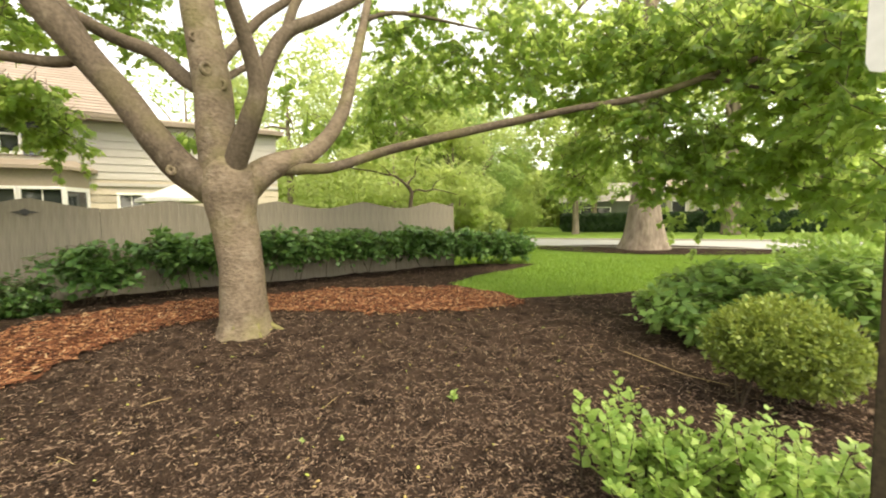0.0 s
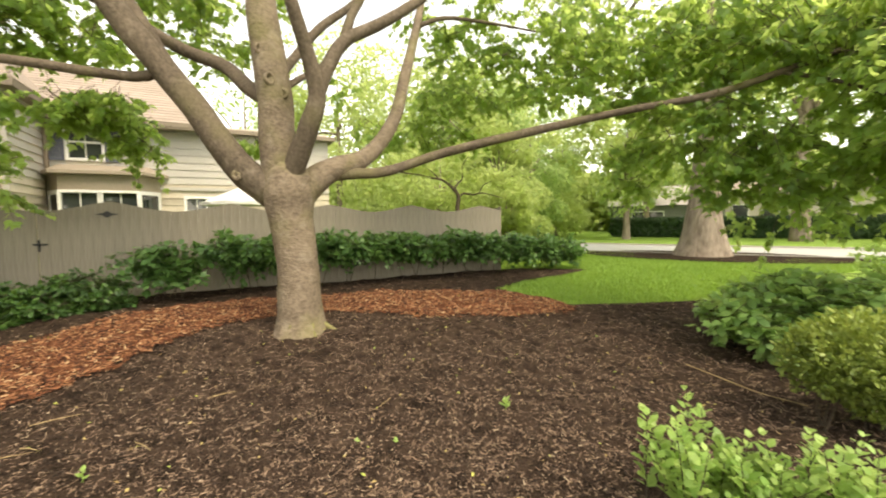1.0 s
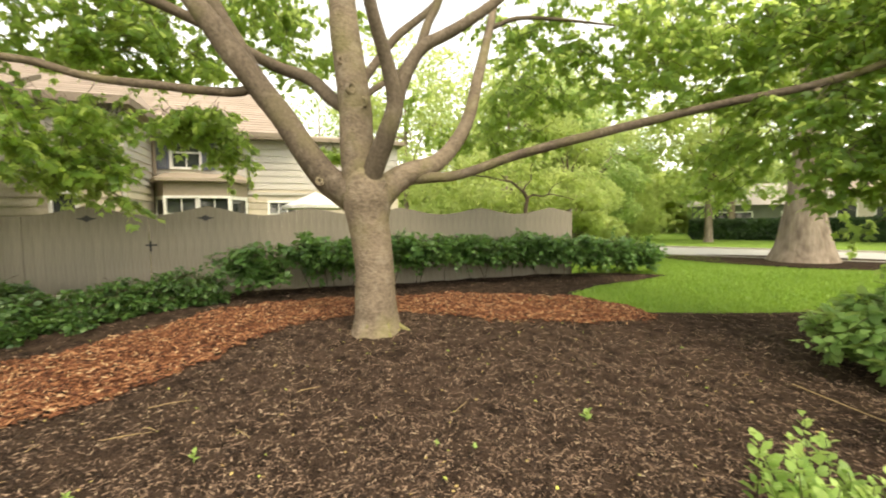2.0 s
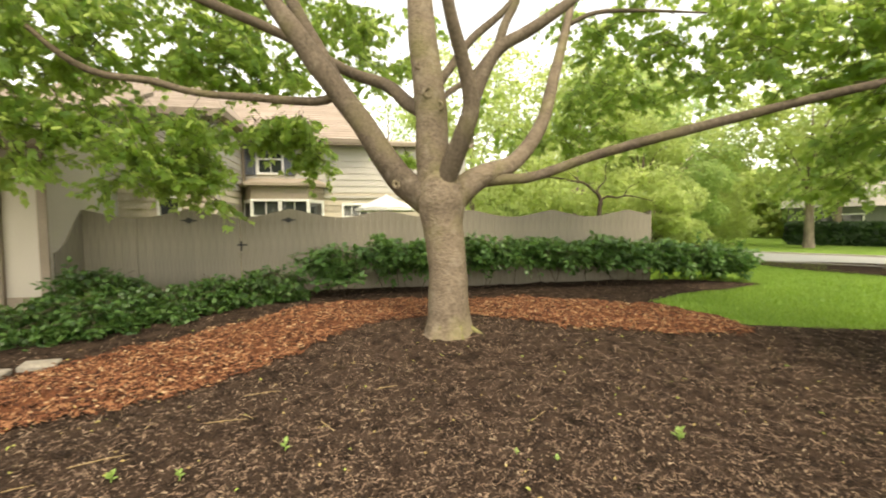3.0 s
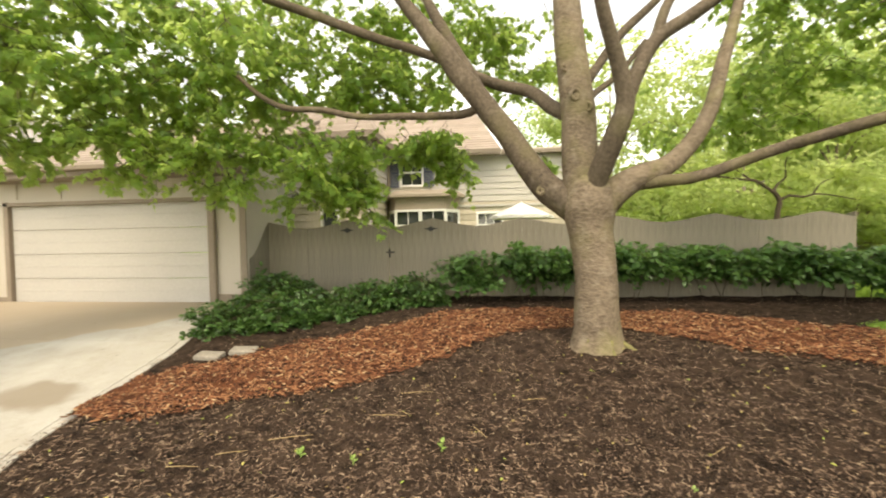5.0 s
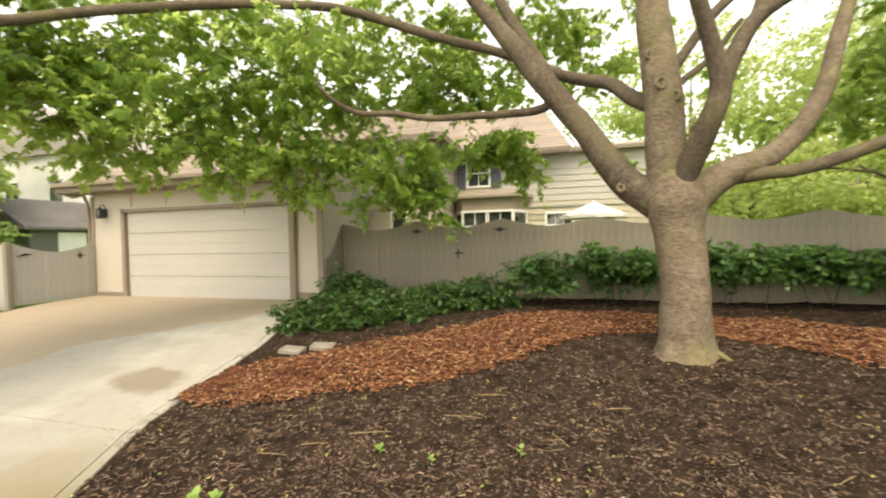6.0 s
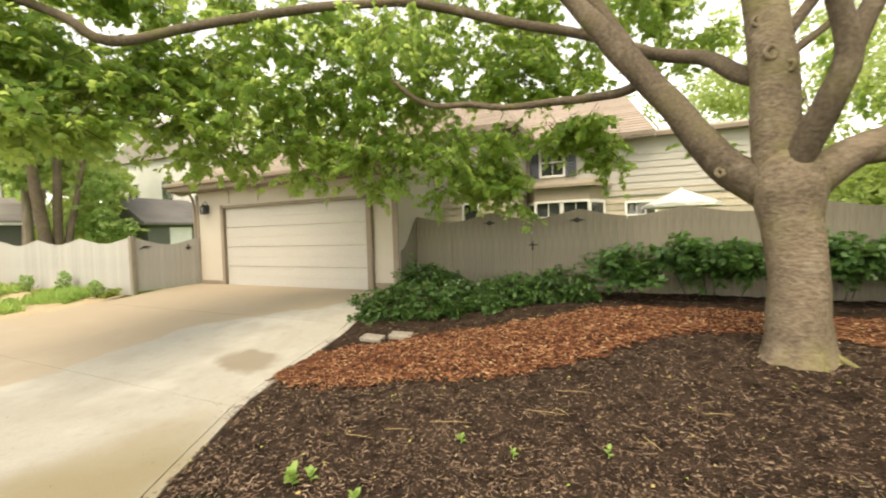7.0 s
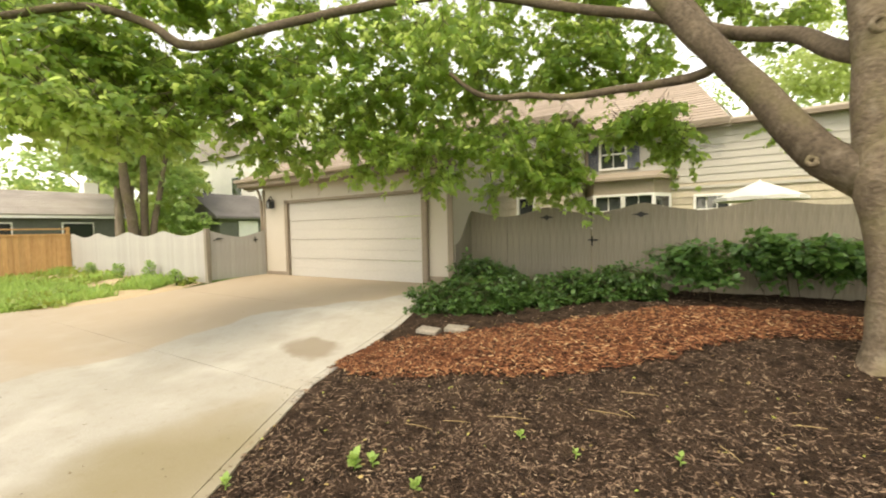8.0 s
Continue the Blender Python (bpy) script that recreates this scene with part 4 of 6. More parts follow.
LIMB_CANOPY = [(-2.5, 8.8, 6.2, 0.45, 9), (-1.3, 8.4, 6.2, 0.45, 9), (-0.6, 8.5, 5.8, 0.45, 9), (0.5, 8.2, 5.6, 0.45, 9), (-2.4, 8.1, 5.1, 0.45, 9), (-1.7, 8.4, 5.1, 0.45, 9), (-0.7, 8.8, 5.3, 0.45, 9), (0.4, 8.9, 5, 0.45, 9), (-1.2, 8.6, 5.5, 0.4, 12), (-0.5, 8.8, 5.6, 0.4, 10), (-1.3, 8, 3.3, 0.35, 12), (-1.9, 7.7, 3.4, 0.35, 12), (-0.1, 9, 4.7, 0.35, 8), (0.3, 9.2, 3.2, 0.3, 6), (-0.7, 8.8, 6, 0.4, 10), (-1.6, 7.9, 4.4, 0.4, 12), (-0.5, 8.3, 4.7, 0.35, 9), (-3.0, 7.7, 4.4, 0.45, 14), (-2.2, 7.9, 4.8, 0.4, 10), (-3.2, 7.9, 3.0, 0.4, 16), (-3.5, 7.8, 2.6, 0.35, 12)]
LAWN_CANOPY = [(3.5, 7.2, 4.9, 0.45, 12), (3.9, 7.2, 4, 0.4, 9), (4.3, 6.7, 4.6, 0.5, 13), (4.6, 6.2, 4.6, 0.5, 14), (4.9, 6.2, 4, 0.4, 9), (4.9, 5.7, 4, 0.5, 13), (5.1, 5.2, 4.1, 0.5, 14), (5.1, 4.8, 3.5, 0.45, 12), (3.3, 8, 3.6, 0.3, 5)]
HIGH_CANOPY = [(-5.6, 5.8, 4.6, 0.55, 9), (-5.5, 6.5, 5.3, 0.55, 9), (-5.2, 6.8, 5.2, 0.55, 9), (-4.5, 6.8, 5.3, 0.55, 9), (-4, 7.8, 6, 0.55, 9), (-3, 8, 6, 0.55, 9), (-2.2, 8.1, 6.2, 0.55, 9), (-6.1, 6.3, 4.4, 0.55, 9), (-5.6, 6.9, 4.5, 0.55, 9), (-4.8, 6.4, 4.4, 0.55, 9), (-4.9, 7.4, 5, 0.55, 9), (-4.4, 8.1, 5.3, 0.55, 9), (-3.2, 7.6, 5.2, 0.55, 9), (-2.5, 8.1, 5.2, 0.55, 9), (-6, 6.5, 3.8, 0.55, 9), (-5.7, 6.6, 3.8, 0.55, 9), (-5.6, 7.5, 4.4, 0.55, 9), (-4.7, 7.3, 4.4, 0.55, 9), (-4.2, 7.5, 4.3, 0.55, 9), (-3.6, 8.4, 4.6, 0.55, 9), (-2.6, 7.9, 4.5, 0.55, 9)]
g = np.random.default_rng(11)
all_twigs = []
for bough in (STREET_BOUGH, STREET_BOUGH_TOP, GARDEN_BOUGH, DRIVE_BOUGH, GARAGE_BOUGH, GABLE_BOUGH, BACK_BOUGH, TOP_SHADE_BOUGH, DRIVE_CANOPY, GARAGE_CANOPY, STREET_CANOPY, STREET_SKIRT, LIMB_CANOPY, LAWN_CANOPY, HIGH_CANOPY):
    thin = 0.8 if bough in (GARDEN_BOUGH, LAWN_CANOPY) else 0.95 if bough in (GARAGE_CANOPY, GARAGE_BOUGH) else 1.6 if bough is HIGH_CANOPY else 1.45 if bough is DRIVE_CANOPY else 1.2
    lift = 0.14 if bough in (GARAGE_CANOPY, GARAGE_BOUGH, DRIVE_BOUGH, DRIVE_CANOPY) else 0.0
    P, Hd, N, S, tw = sprays([(x, y, z + lift, r, r, 0.62 * r, c * thin) for x, y, z, r, c in bough], g, per=21, spread=0.48, droop=0.65, size=0.114)
    leaves("foliage", P - (0.67, 5.77, 0.3), Hd, N, S, MAPLE, MAPLE_F, M_maple, maple, "lobed green maple leaves")
    all_twigs += tw
tagged(link("twigs", twig_mesh([(a - (0.67, 5.77, 0.3), b - (0.67, 5.77, 0.3)) for a, b in all_twigs], 0.006), M_limb, maple), kind="stuff")


def grown_tree(name, label, x, y, z, h, r, crown, material, bark, seed, leaf=0.3, count=2500, lean=(0, 0), base_flare=0.3, limbs=6, bare=0.35, group=""):
    """A tree with a tapered trunk, limbs that reach into its crown, and a crown of leaf clumps. crown: radius, height of its middle, half height."""
    g = np.random.default_rng(seed)
    t = thing(name, label, "tree", (x, y, z), group)
    top = np.array([lean[0], lean[1], h * 0.85])
    limb_part("trunk", [(0, 0, -0.1), (0, 0, 0.3), tuple(top * 0.35), tuple(top * 0.65), tuple(top)], [r * 1.25, r * 1.1, r * 0.8, r * 0.5, r * 0.12], t, bark, 14, seed, 0.05, "", base_flare, 0.25)
    cr, cz, ch = crown
    lobes = []
    for k in range(limbs * 3):
        a = k * 2.4 + g.uniform(-0.4, 0.4)
        lvl = g.uniform(-0.9, 0.9)
        rr = cr * math.sqrt(max(0.05, 1 - lvl * lvl)) * g.uniform(0.45, 0.9)
        e = np.array([math.cos(a) * rr + lean[0], math.sin(a) * rr + lean[1], cz + lvl * ch])
        lobes.append((*e, cr * g.uniform(0.28, 0.46), g.uniform(0.6, 1)))
        if k < limbs:
            s = top * g.uniform(bare, 0.7)
            mid = s * 0.5 + e * 0.5 + np.array([0, 0, 0.08 * h])
            limb_part("limb", [tuple(s), tuple(mid), tuple(e)], [r * 0.35, r * 0.2, r * 0.05], t, bark, 8, seed + k, 0.06, "", 0, 0.3)
    n_each = count // len(lobes)
    P, Hd, N, S = [], [], [], []
    for lx_, ly_, lz_, lr, w in lobes:
        m = int(n_each * w)
        u = unit(m, g)
        P.append(np.array([lx_, ly_, lz_]) + u * (g.uniform(0.35, 1.1, m) ** 0.6)[:, None] * (lr, lr, lr * 0.65))
        Hd.append(u + g.normal(0, 0.6, (m, 3)) + np.array([0, 0, -0.35]))
        N.append(u * 0.5 + np.array([0, 0, 0.8]) + g.normal(0, 0.4, (m, 3)))
        S.append(leaf * g.uniform(0.6, 1.3, m))
    leaves("crown", np.vstack(P), np.vstack(Hd), np.vstack(N), np.concatenate(S), CLUMP, CLUMP_F, material, t)
    return t


# street side
def woods(name, label, bearing0, bearing1, dist, z0, z1, material, seed, n, leaf):
    """A far belt of foliage, uneven along its top."""
    g = np.random.default_rng(seed)
    b = np.radians(g.uniform(bearing0, bearing1, n))
    top = z1 * (0.72 + 0.28 * np.array([noise.noise((q * 9, seed, 0)) + 0.6 * noise.noise((q * 31, seed, 4)) for q in b]))
    d = dist + g.uniform(-3, 3, n)
    z = z0 + (top - z0) * g.uniform(0, 1, n) ** 0.8
    P = np.stack([np.sin(b) * d, np.cos(b) * d, z], 1)
    ob = leaves(name, P, unit(n, g) + (0, 0, -0.3), np.array([0, 0, 0.8]) + unit(n, g) * 0.8, leaf * g.uniform(0.6, 1.4, n), CLUMP, CLUMP_F, material)
    tagged(ob, label, "woods", kind="stuff")


# the belts' haze comes from their pale leaf colour alone
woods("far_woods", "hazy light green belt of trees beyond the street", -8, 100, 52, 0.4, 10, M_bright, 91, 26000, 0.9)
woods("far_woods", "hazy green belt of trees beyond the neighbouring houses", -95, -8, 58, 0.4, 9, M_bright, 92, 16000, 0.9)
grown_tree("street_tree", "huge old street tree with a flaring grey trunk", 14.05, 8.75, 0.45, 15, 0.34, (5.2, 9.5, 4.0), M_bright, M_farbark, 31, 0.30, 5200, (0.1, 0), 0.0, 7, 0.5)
old_tree = [o for o in scene.objects if o.name == "street_tree"][0]
limb_part("root_flare", [(0, 0, -0.15), (0, 0, 0.25), (0, 0, 0.9), (0.01, 0, 1.8), (0.02, 0, 3.2), (0.03, 0, 4.2)], [0.92, 0.78, 0.62, 0.48, 0.36, 0.28], old_tree, M_farbark, 24, 35, 0.03, "broad flaring trunk base", 0.12, 0.15)
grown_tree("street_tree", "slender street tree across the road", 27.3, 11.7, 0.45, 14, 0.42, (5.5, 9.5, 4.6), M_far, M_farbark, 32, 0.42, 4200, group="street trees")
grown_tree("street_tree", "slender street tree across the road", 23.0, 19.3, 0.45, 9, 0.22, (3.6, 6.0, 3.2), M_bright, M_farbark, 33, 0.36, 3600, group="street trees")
twisted = thing("garden_tree", "low twisting ornamental tree with dark bare branches behind the fence", "tree", (5.8, 10.8, 0.4))
limb_part("trunk", [(0, 0, -0.1), (0.02, 0, 0.9), (0.0, 0, 1.7), (0.05, 0, 2.0), (-0.1, 0, 2.27)], [0.10, 0.075, 0.06, 0.055, 0.045], twisted, M_stem, 10, 34, 0.08, "dark slender trunk", 0.1)
for pts, r in (([(-0.08, 0, 2.2), (-0.30, -0.05, 2.36), (-0.54, -0.1, 2.48), (-0.80, -0.05, 2.52), (-1.1, 0.05, 2.60), (-1.75, 0.1, 2.68), (-2.3, 0.2, 2.95)], 0.042), ([(0.04, 0, 2.0), (0.2, -0.05, 2.12), (0.46, -0.1, 2.08), (0.75, -0.05, 2.14), (1.1, 0, 2.11), (1.8, 0.1, 1.98)], 0.036), ([(-0.08, 0, 2.25), (0.08, 0.1, 2.42), (0.23, 0.1, 2.56), (0.30, 0.2, 2.95), (0.6, 0.3, 3.3)], 0.032), ([(-0.6, -0.1, 2.48), (-0.85, 0.1, 2.78), (-1.2, 0.3, 3.0)], 0.024), ([(0.7, -0.05, 2.13), (0.95, 0.1, 2.38), (1.4, 0.3, 2.55)], 0.02)):
    limb_part("limb", pts, [r * (1 - 0.75 * i / (len(pts) - 1)) for i in range(len(pts))], twisted, M_stem, 8, 36, 0.08)
P, Hd, N, S, tw = sprays([(0.0, 0.5, 3.4, 1.5, 0.7, 0.35, 90), (-1.6, 0.5, 3.0, 1.2, 0.6, 0.3, 80), (1.6, 0.5, 2.8, 1.2, 0.6, 0.35, 90), (-0.6, 0.6, 2.1, 1.6, 0.4, 0.3, 70), (1.1, 0.7, 1.9, 1.2, 0.4, 0.3, 60), (2.3, 0.3, 2.2, 0.8, 0.6, 0.4, 60), (-2.6, 0.4, 2.5, 0.7, 0.5, 0.35, 50), (0.5, 0.4, 2.75, 0.9, 0.3, 0.12, 24), (-0.9, 0.2, 2.85, 0.7, 0.3, 0.12, 20)], np.random.default_rng(35), 14, 0.42, 0.2, 0.11)
leaves("crown", P, Hd, N, S, OVAL, OVAL_F, M_bright, twisted, "light yellow-green layered leaves")
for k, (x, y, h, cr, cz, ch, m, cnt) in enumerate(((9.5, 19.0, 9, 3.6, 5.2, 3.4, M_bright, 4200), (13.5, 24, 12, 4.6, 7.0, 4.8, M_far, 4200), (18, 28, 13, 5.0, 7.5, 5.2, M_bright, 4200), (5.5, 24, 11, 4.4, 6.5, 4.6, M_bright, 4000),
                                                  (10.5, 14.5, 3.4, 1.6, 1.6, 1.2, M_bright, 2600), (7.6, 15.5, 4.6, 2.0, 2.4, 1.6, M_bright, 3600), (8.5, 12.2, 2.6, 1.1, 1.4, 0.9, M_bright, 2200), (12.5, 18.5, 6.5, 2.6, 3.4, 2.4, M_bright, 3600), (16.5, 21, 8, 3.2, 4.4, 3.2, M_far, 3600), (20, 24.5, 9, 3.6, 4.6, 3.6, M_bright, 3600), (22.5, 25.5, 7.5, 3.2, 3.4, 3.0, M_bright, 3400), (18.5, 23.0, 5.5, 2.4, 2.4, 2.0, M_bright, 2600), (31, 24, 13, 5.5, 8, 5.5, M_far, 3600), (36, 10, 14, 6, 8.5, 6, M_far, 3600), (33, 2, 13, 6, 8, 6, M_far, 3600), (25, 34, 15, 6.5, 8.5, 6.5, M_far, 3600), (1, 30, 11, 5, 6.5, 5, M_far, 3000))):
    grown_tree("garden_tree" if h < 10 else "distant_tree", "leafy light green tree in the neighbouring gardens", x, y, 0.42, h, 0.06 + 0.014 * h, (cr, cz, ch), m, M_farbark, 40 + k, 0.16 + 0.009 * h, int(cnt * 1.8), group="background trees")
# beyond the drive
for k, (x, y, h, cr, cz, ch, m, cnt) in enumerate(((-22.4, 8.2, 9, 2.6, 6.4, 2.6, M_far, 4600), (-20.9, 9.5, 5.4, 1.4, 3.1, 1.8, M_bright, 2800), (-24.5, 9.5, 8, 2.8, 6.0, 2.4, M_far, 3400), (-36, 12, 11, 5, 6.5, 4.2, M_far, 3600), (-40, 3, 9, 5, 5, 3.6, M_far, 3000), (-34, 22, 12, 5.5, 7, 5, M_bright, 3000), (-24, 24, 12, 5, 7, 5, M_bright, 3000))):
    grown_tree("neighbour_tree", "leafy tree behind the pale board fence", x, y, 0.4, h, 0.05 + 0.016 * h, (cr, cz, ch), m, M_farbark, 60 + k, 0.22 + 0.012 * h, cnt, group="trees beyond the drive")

clump = thing("neighbour_tree", "tree with several dark trunks rising behind the pale fence", "tree", (-18.9, 7.5, 0.4), "trees beyond the drive")
for k, (dx, dy, tx, ty, h, r) in enumerate(((0.0, -0.10, 0.15, -0.55, 6.5, 0.19), (0.05, 0.16, 0.1, 0.1, 6.0, 0.15), (0.1, 0.38, 0.2, 0.75, 5.5, 0.12))):
    limb_part("trunk", [(dx, dy, -0.1), (dx + tx * 0.1, dy + ty * 0.1, 1.5), (dx + tx * 0.5, dy + ty * 0.5, 3.2), (dx + tx, dy + ty, h)], [r * 1.2, r, r * 0.85, r * 0.4], clump, M_limb, 10, 70 + k, 0.08, "dark leaning trunk")
P, Hd, N, S, tw = sprays([(0.0, -0.8, 5.2, 1.6, 1.4, 0.8, 90), (0.2, 0.8, 5.4, 1.5, 1.3, 0.8, 80), (0.0, 1.5, 3.6, 0.7, 0.7, 0.8, 60), (0.0, 1.2, 2.2, 0.6, 0.6, 0.7, 50), (0.3, 1.9, 1.9, 0.6, 0.6, 0.6, 50)], np.random.default_rng(71), 14, 0.55, 0.4, 0.16)
leaves("crown", P, Hd, N, S, MAPLE, MAPLE_F, M_far, clump, "light green leaves")


# ---- shrubs ----
def shrub(name, label, blobs, material, seed, leaf, count, shape=OVAL, faces=OVAL_F, stems=10, base=None, upright=0.35, inner=0.55, group="", rough_edge=0.16):
    """A shrub of leaves over and inside a few swelling blobs (x, y, z, rx, ry, rz), on stems from the ground."""
    g = np.random.default_rng(seed)
    b = np.array(blobs, float)
    bx, by = (b[:, 0].mean(), b[:, 1].mean()) if base is None else base
    bz = ground_height(bx, by)
    t = thing(name, label, "shrub", (bx, by, bz), group)
    vol = (b[:, 3] * b[:, 4] + b[:, 3] * b[:, 5])
    P, Hd, N = [], [], []
    for k in range(len(b)):
        m = int(count * vol[k] / vol.sum())
        u = unit(m, g)
        # finger-like bumps on the outline
        w = 1 + rough_edge * np.array([noise.noise((q[0] * 3.1 + k, q[1] * 3.1, q[2] * 3.1)) + 0.6 * noise.noise((q[0] * 8, q[1] * 8 + k, q[2] * 8)) for q in u])
        rr = np.where(g.uniform(0, 1, m) < inner, g.uniform(0.82, 1.04, m), g.uniform(0.35, 0.95, m)) * w
        p = b[k, :3] + u * rr[:, None] * b[k, 3:]
        P.append(p)
        Hd.append(u * 0.8 + np.array([0, 0, upright]) + g.normal(0, 0.55, (m, 3)))
        N.append(u * 0.6 + np.array([0, 0, 0.8]) + g.normal(0, 0.35, (m, 3)))
    P = np.vstack(P)
    keep = P[:, 2] > np.array([ground_height(x, y) for x, y in P[:, :2]]) + 0.02
    leaves("foliage", P[keep] - (bx, by, bz), np.vstack(Hd)[keep], np.vstack(N)[keep], leaf * g.uniform(0.6, 1.3, keep.sum()), shape, faces, material, t)
    for k in range(stems):
        q = b[k % len(b)]
        s = np.array([q[0] + g.normal(0, q[3] * 0.2), q[1] + g.normal(0, q[4] * 0.2), 0])
        s[2] = ground_height(s[0], s[1]) - 0.03
        e = np.array([q[0] + g.normal(0, q[3] * 0.5), q[1] + g.normal(0, q[4] * 0.4), q[2] + g.uniform(-0.1, 0.6) * q[5]])
        m = s * 0.5 + e * 0.5 + g.normal(0, 0.04, 3)
        v, f = tube([tuple(s - (bx, by, bz)), tuple(m - (bx, by, bz)), tuple(e - (bx, by, bz))], [0.012, 0.009, 0.004], 5, 0.1, 0.15, seed + k)
        link("stem", mesh_of("stem", v, f), M_stem, t)
    return t


LF = 0.118
def spray_shrub(name, label, masses, material, seed, leaf, per, spread, group="", stems=6):
    """A loose shrub of layered, drooping leafy twigs in ellipsoids (x, y, z, rx, ry, rz, twigs)."""
    g = np.random.default_rng(seed)
    bx, by = np.mean([m[0] for m in masses]), np.mean([m[1] for m in masses])
    bz = ground_height(bx, by)
    t = thing(name, label, "shrub", (bx, by, bz), group)
    P, Hd, N, S, tw = sprays(masses, g, per, spread, 0.15, leaf)
    keep = P[:, 1] < 9.1
    leaves("foliage", P[keep] - (bx, by, bz), Hd[keep], N[keep], S[keep], OVAL * (1.25, 1, 1), OVAL_F, material, t)
    tagged(link("twigs", twig_mesh([(u - (bx, by, bz), w - (bx, by, bz)) for u, w in tw], 0.004), M_stem, t), kind="stuff")
    for k in range(stems):
        q = masses[k % len(masses)]
        s = np.array([q[0] + g.normal(0, 0.12), q[1] + g.normal(0, 0.08), 0])
        s[2] = ground_height(s[0], s[1]) - 0.03
        e = np.array([q[0] + g.normal(0, q[3] * 0.45), q[1] + g.normal(0, 0.1), q[2]])
        v, f = tube([tuple(s - (bx, by, bz)), tuple(s * 0.5 + e * 0.5 + g.normal(0, 0.04, 3) - (bx, by, bz)), tuple(e - (bx, by, bz))], [0.008, 0.006, 0.003], 5, 0.1, 0.15, seed + k)
        link("stem", mesh_of("stem", v, f), M_stem, t)
    return t


for k, (x, w, z0) in enumerate(((0.35, 0.85, 1.22), (2.0, 0.95, 1.26), (3.5, 0.95, 1.22), (5.0, 0.95, 1.20), (6.4, 0.8, 1.12), (7.4, 0.6, 1.02))):
    spray_shrub("viburnum", "dark green leggy viburnum along the board fence", [(x, 8.52, z0 - 0.04, w, 0.50, 0.26, 230), (x - 0.45, 8.40, z0 + 0.10, w * 0.42, 0.3, 0.20, 60), (x + 0.45, 8.38, z0 + 0.02 - 0.06 * (k % 2), w * 0.42, 0.3, 0.22, 60)], M_hedge, 80 + k, LF, 13, 0.30, "hedge along the fence", 4)
spray_shrub("viburnum", "drooping viburnum at the end of the hedge beside the gate", [(-1.15, 8.3, 1.16, 0.45, 0.32, 0.26, 75), (-0.85, 8.25, 0.98, 0.4, 0.28, 0.16, 40)], M_hedge, 90, LF, 15, 0.32, "hedge along the fence")
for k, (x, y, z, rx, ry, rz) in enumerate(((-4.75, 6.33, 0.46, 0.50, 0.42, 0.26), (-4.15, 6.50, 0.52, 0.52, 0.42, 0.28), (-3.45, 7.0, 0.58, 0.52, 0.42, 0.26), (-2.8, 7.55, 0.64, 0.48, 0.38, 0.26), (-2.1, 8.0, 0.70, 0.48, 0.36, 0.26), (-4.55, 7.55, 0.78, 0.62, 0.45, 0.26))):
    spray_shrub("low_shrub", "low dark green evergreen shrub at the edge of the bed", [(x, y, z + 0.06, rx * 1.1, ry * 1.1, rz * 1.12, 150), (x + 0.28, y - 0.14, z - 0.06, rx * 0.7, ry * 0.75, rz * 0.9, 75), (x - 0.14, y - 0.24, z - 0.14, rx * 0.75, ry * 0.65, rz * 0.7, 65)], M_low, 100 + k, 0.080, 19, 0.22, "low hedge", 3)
spray_shrub("hydrangea", "broad mid-green hydrangea beside the lawn", [(5.75, 2.95, 0.50, 0.65, 0.55, 0.34, 110), (6.5, 2.2, 0.66, 0.75, 0.7, 0.42, 130), (6.4, 3.0, 0.66, 0.65, 0.55, 0.36, 100), (7.0, 1.5, 0.74, 0.75, 0.65, 0.48, 130), (5.6, 2.6, 0.36, 0.4, 0.4, 0.2, 50)], M_hyd, 110, 0.125, 14, 0.30, "", 8)
shrub("boxwood", "rounded yellow-green boxwood on dark mulch", [(4.32, 1.46, 0.64, 0.43, 0.43, 0.30), (4.42, 1.20, 0.50, 0.36, 0.34, 0.30), (4.20, 1.66, 0.54, 0.30, 0.30, 0.26), (4.40, 1.40, 0.35, 0.30, 0.30, 0.22)], M_box, 111, 0.044, 17000, stems=10, rough_edge=0.32, inner=0.7)
shrub("azalea", "airy pale yellow-green shrub near the street lawn", [(8.5, 2.15, 1.0, 0.8, 0.7, 0.35), (9.3, 1.6, 1.0, 0.8, 0.8, 0.4)], M_lime, 112, 0.10, 3200, stems=8, rough_edge=0.4)


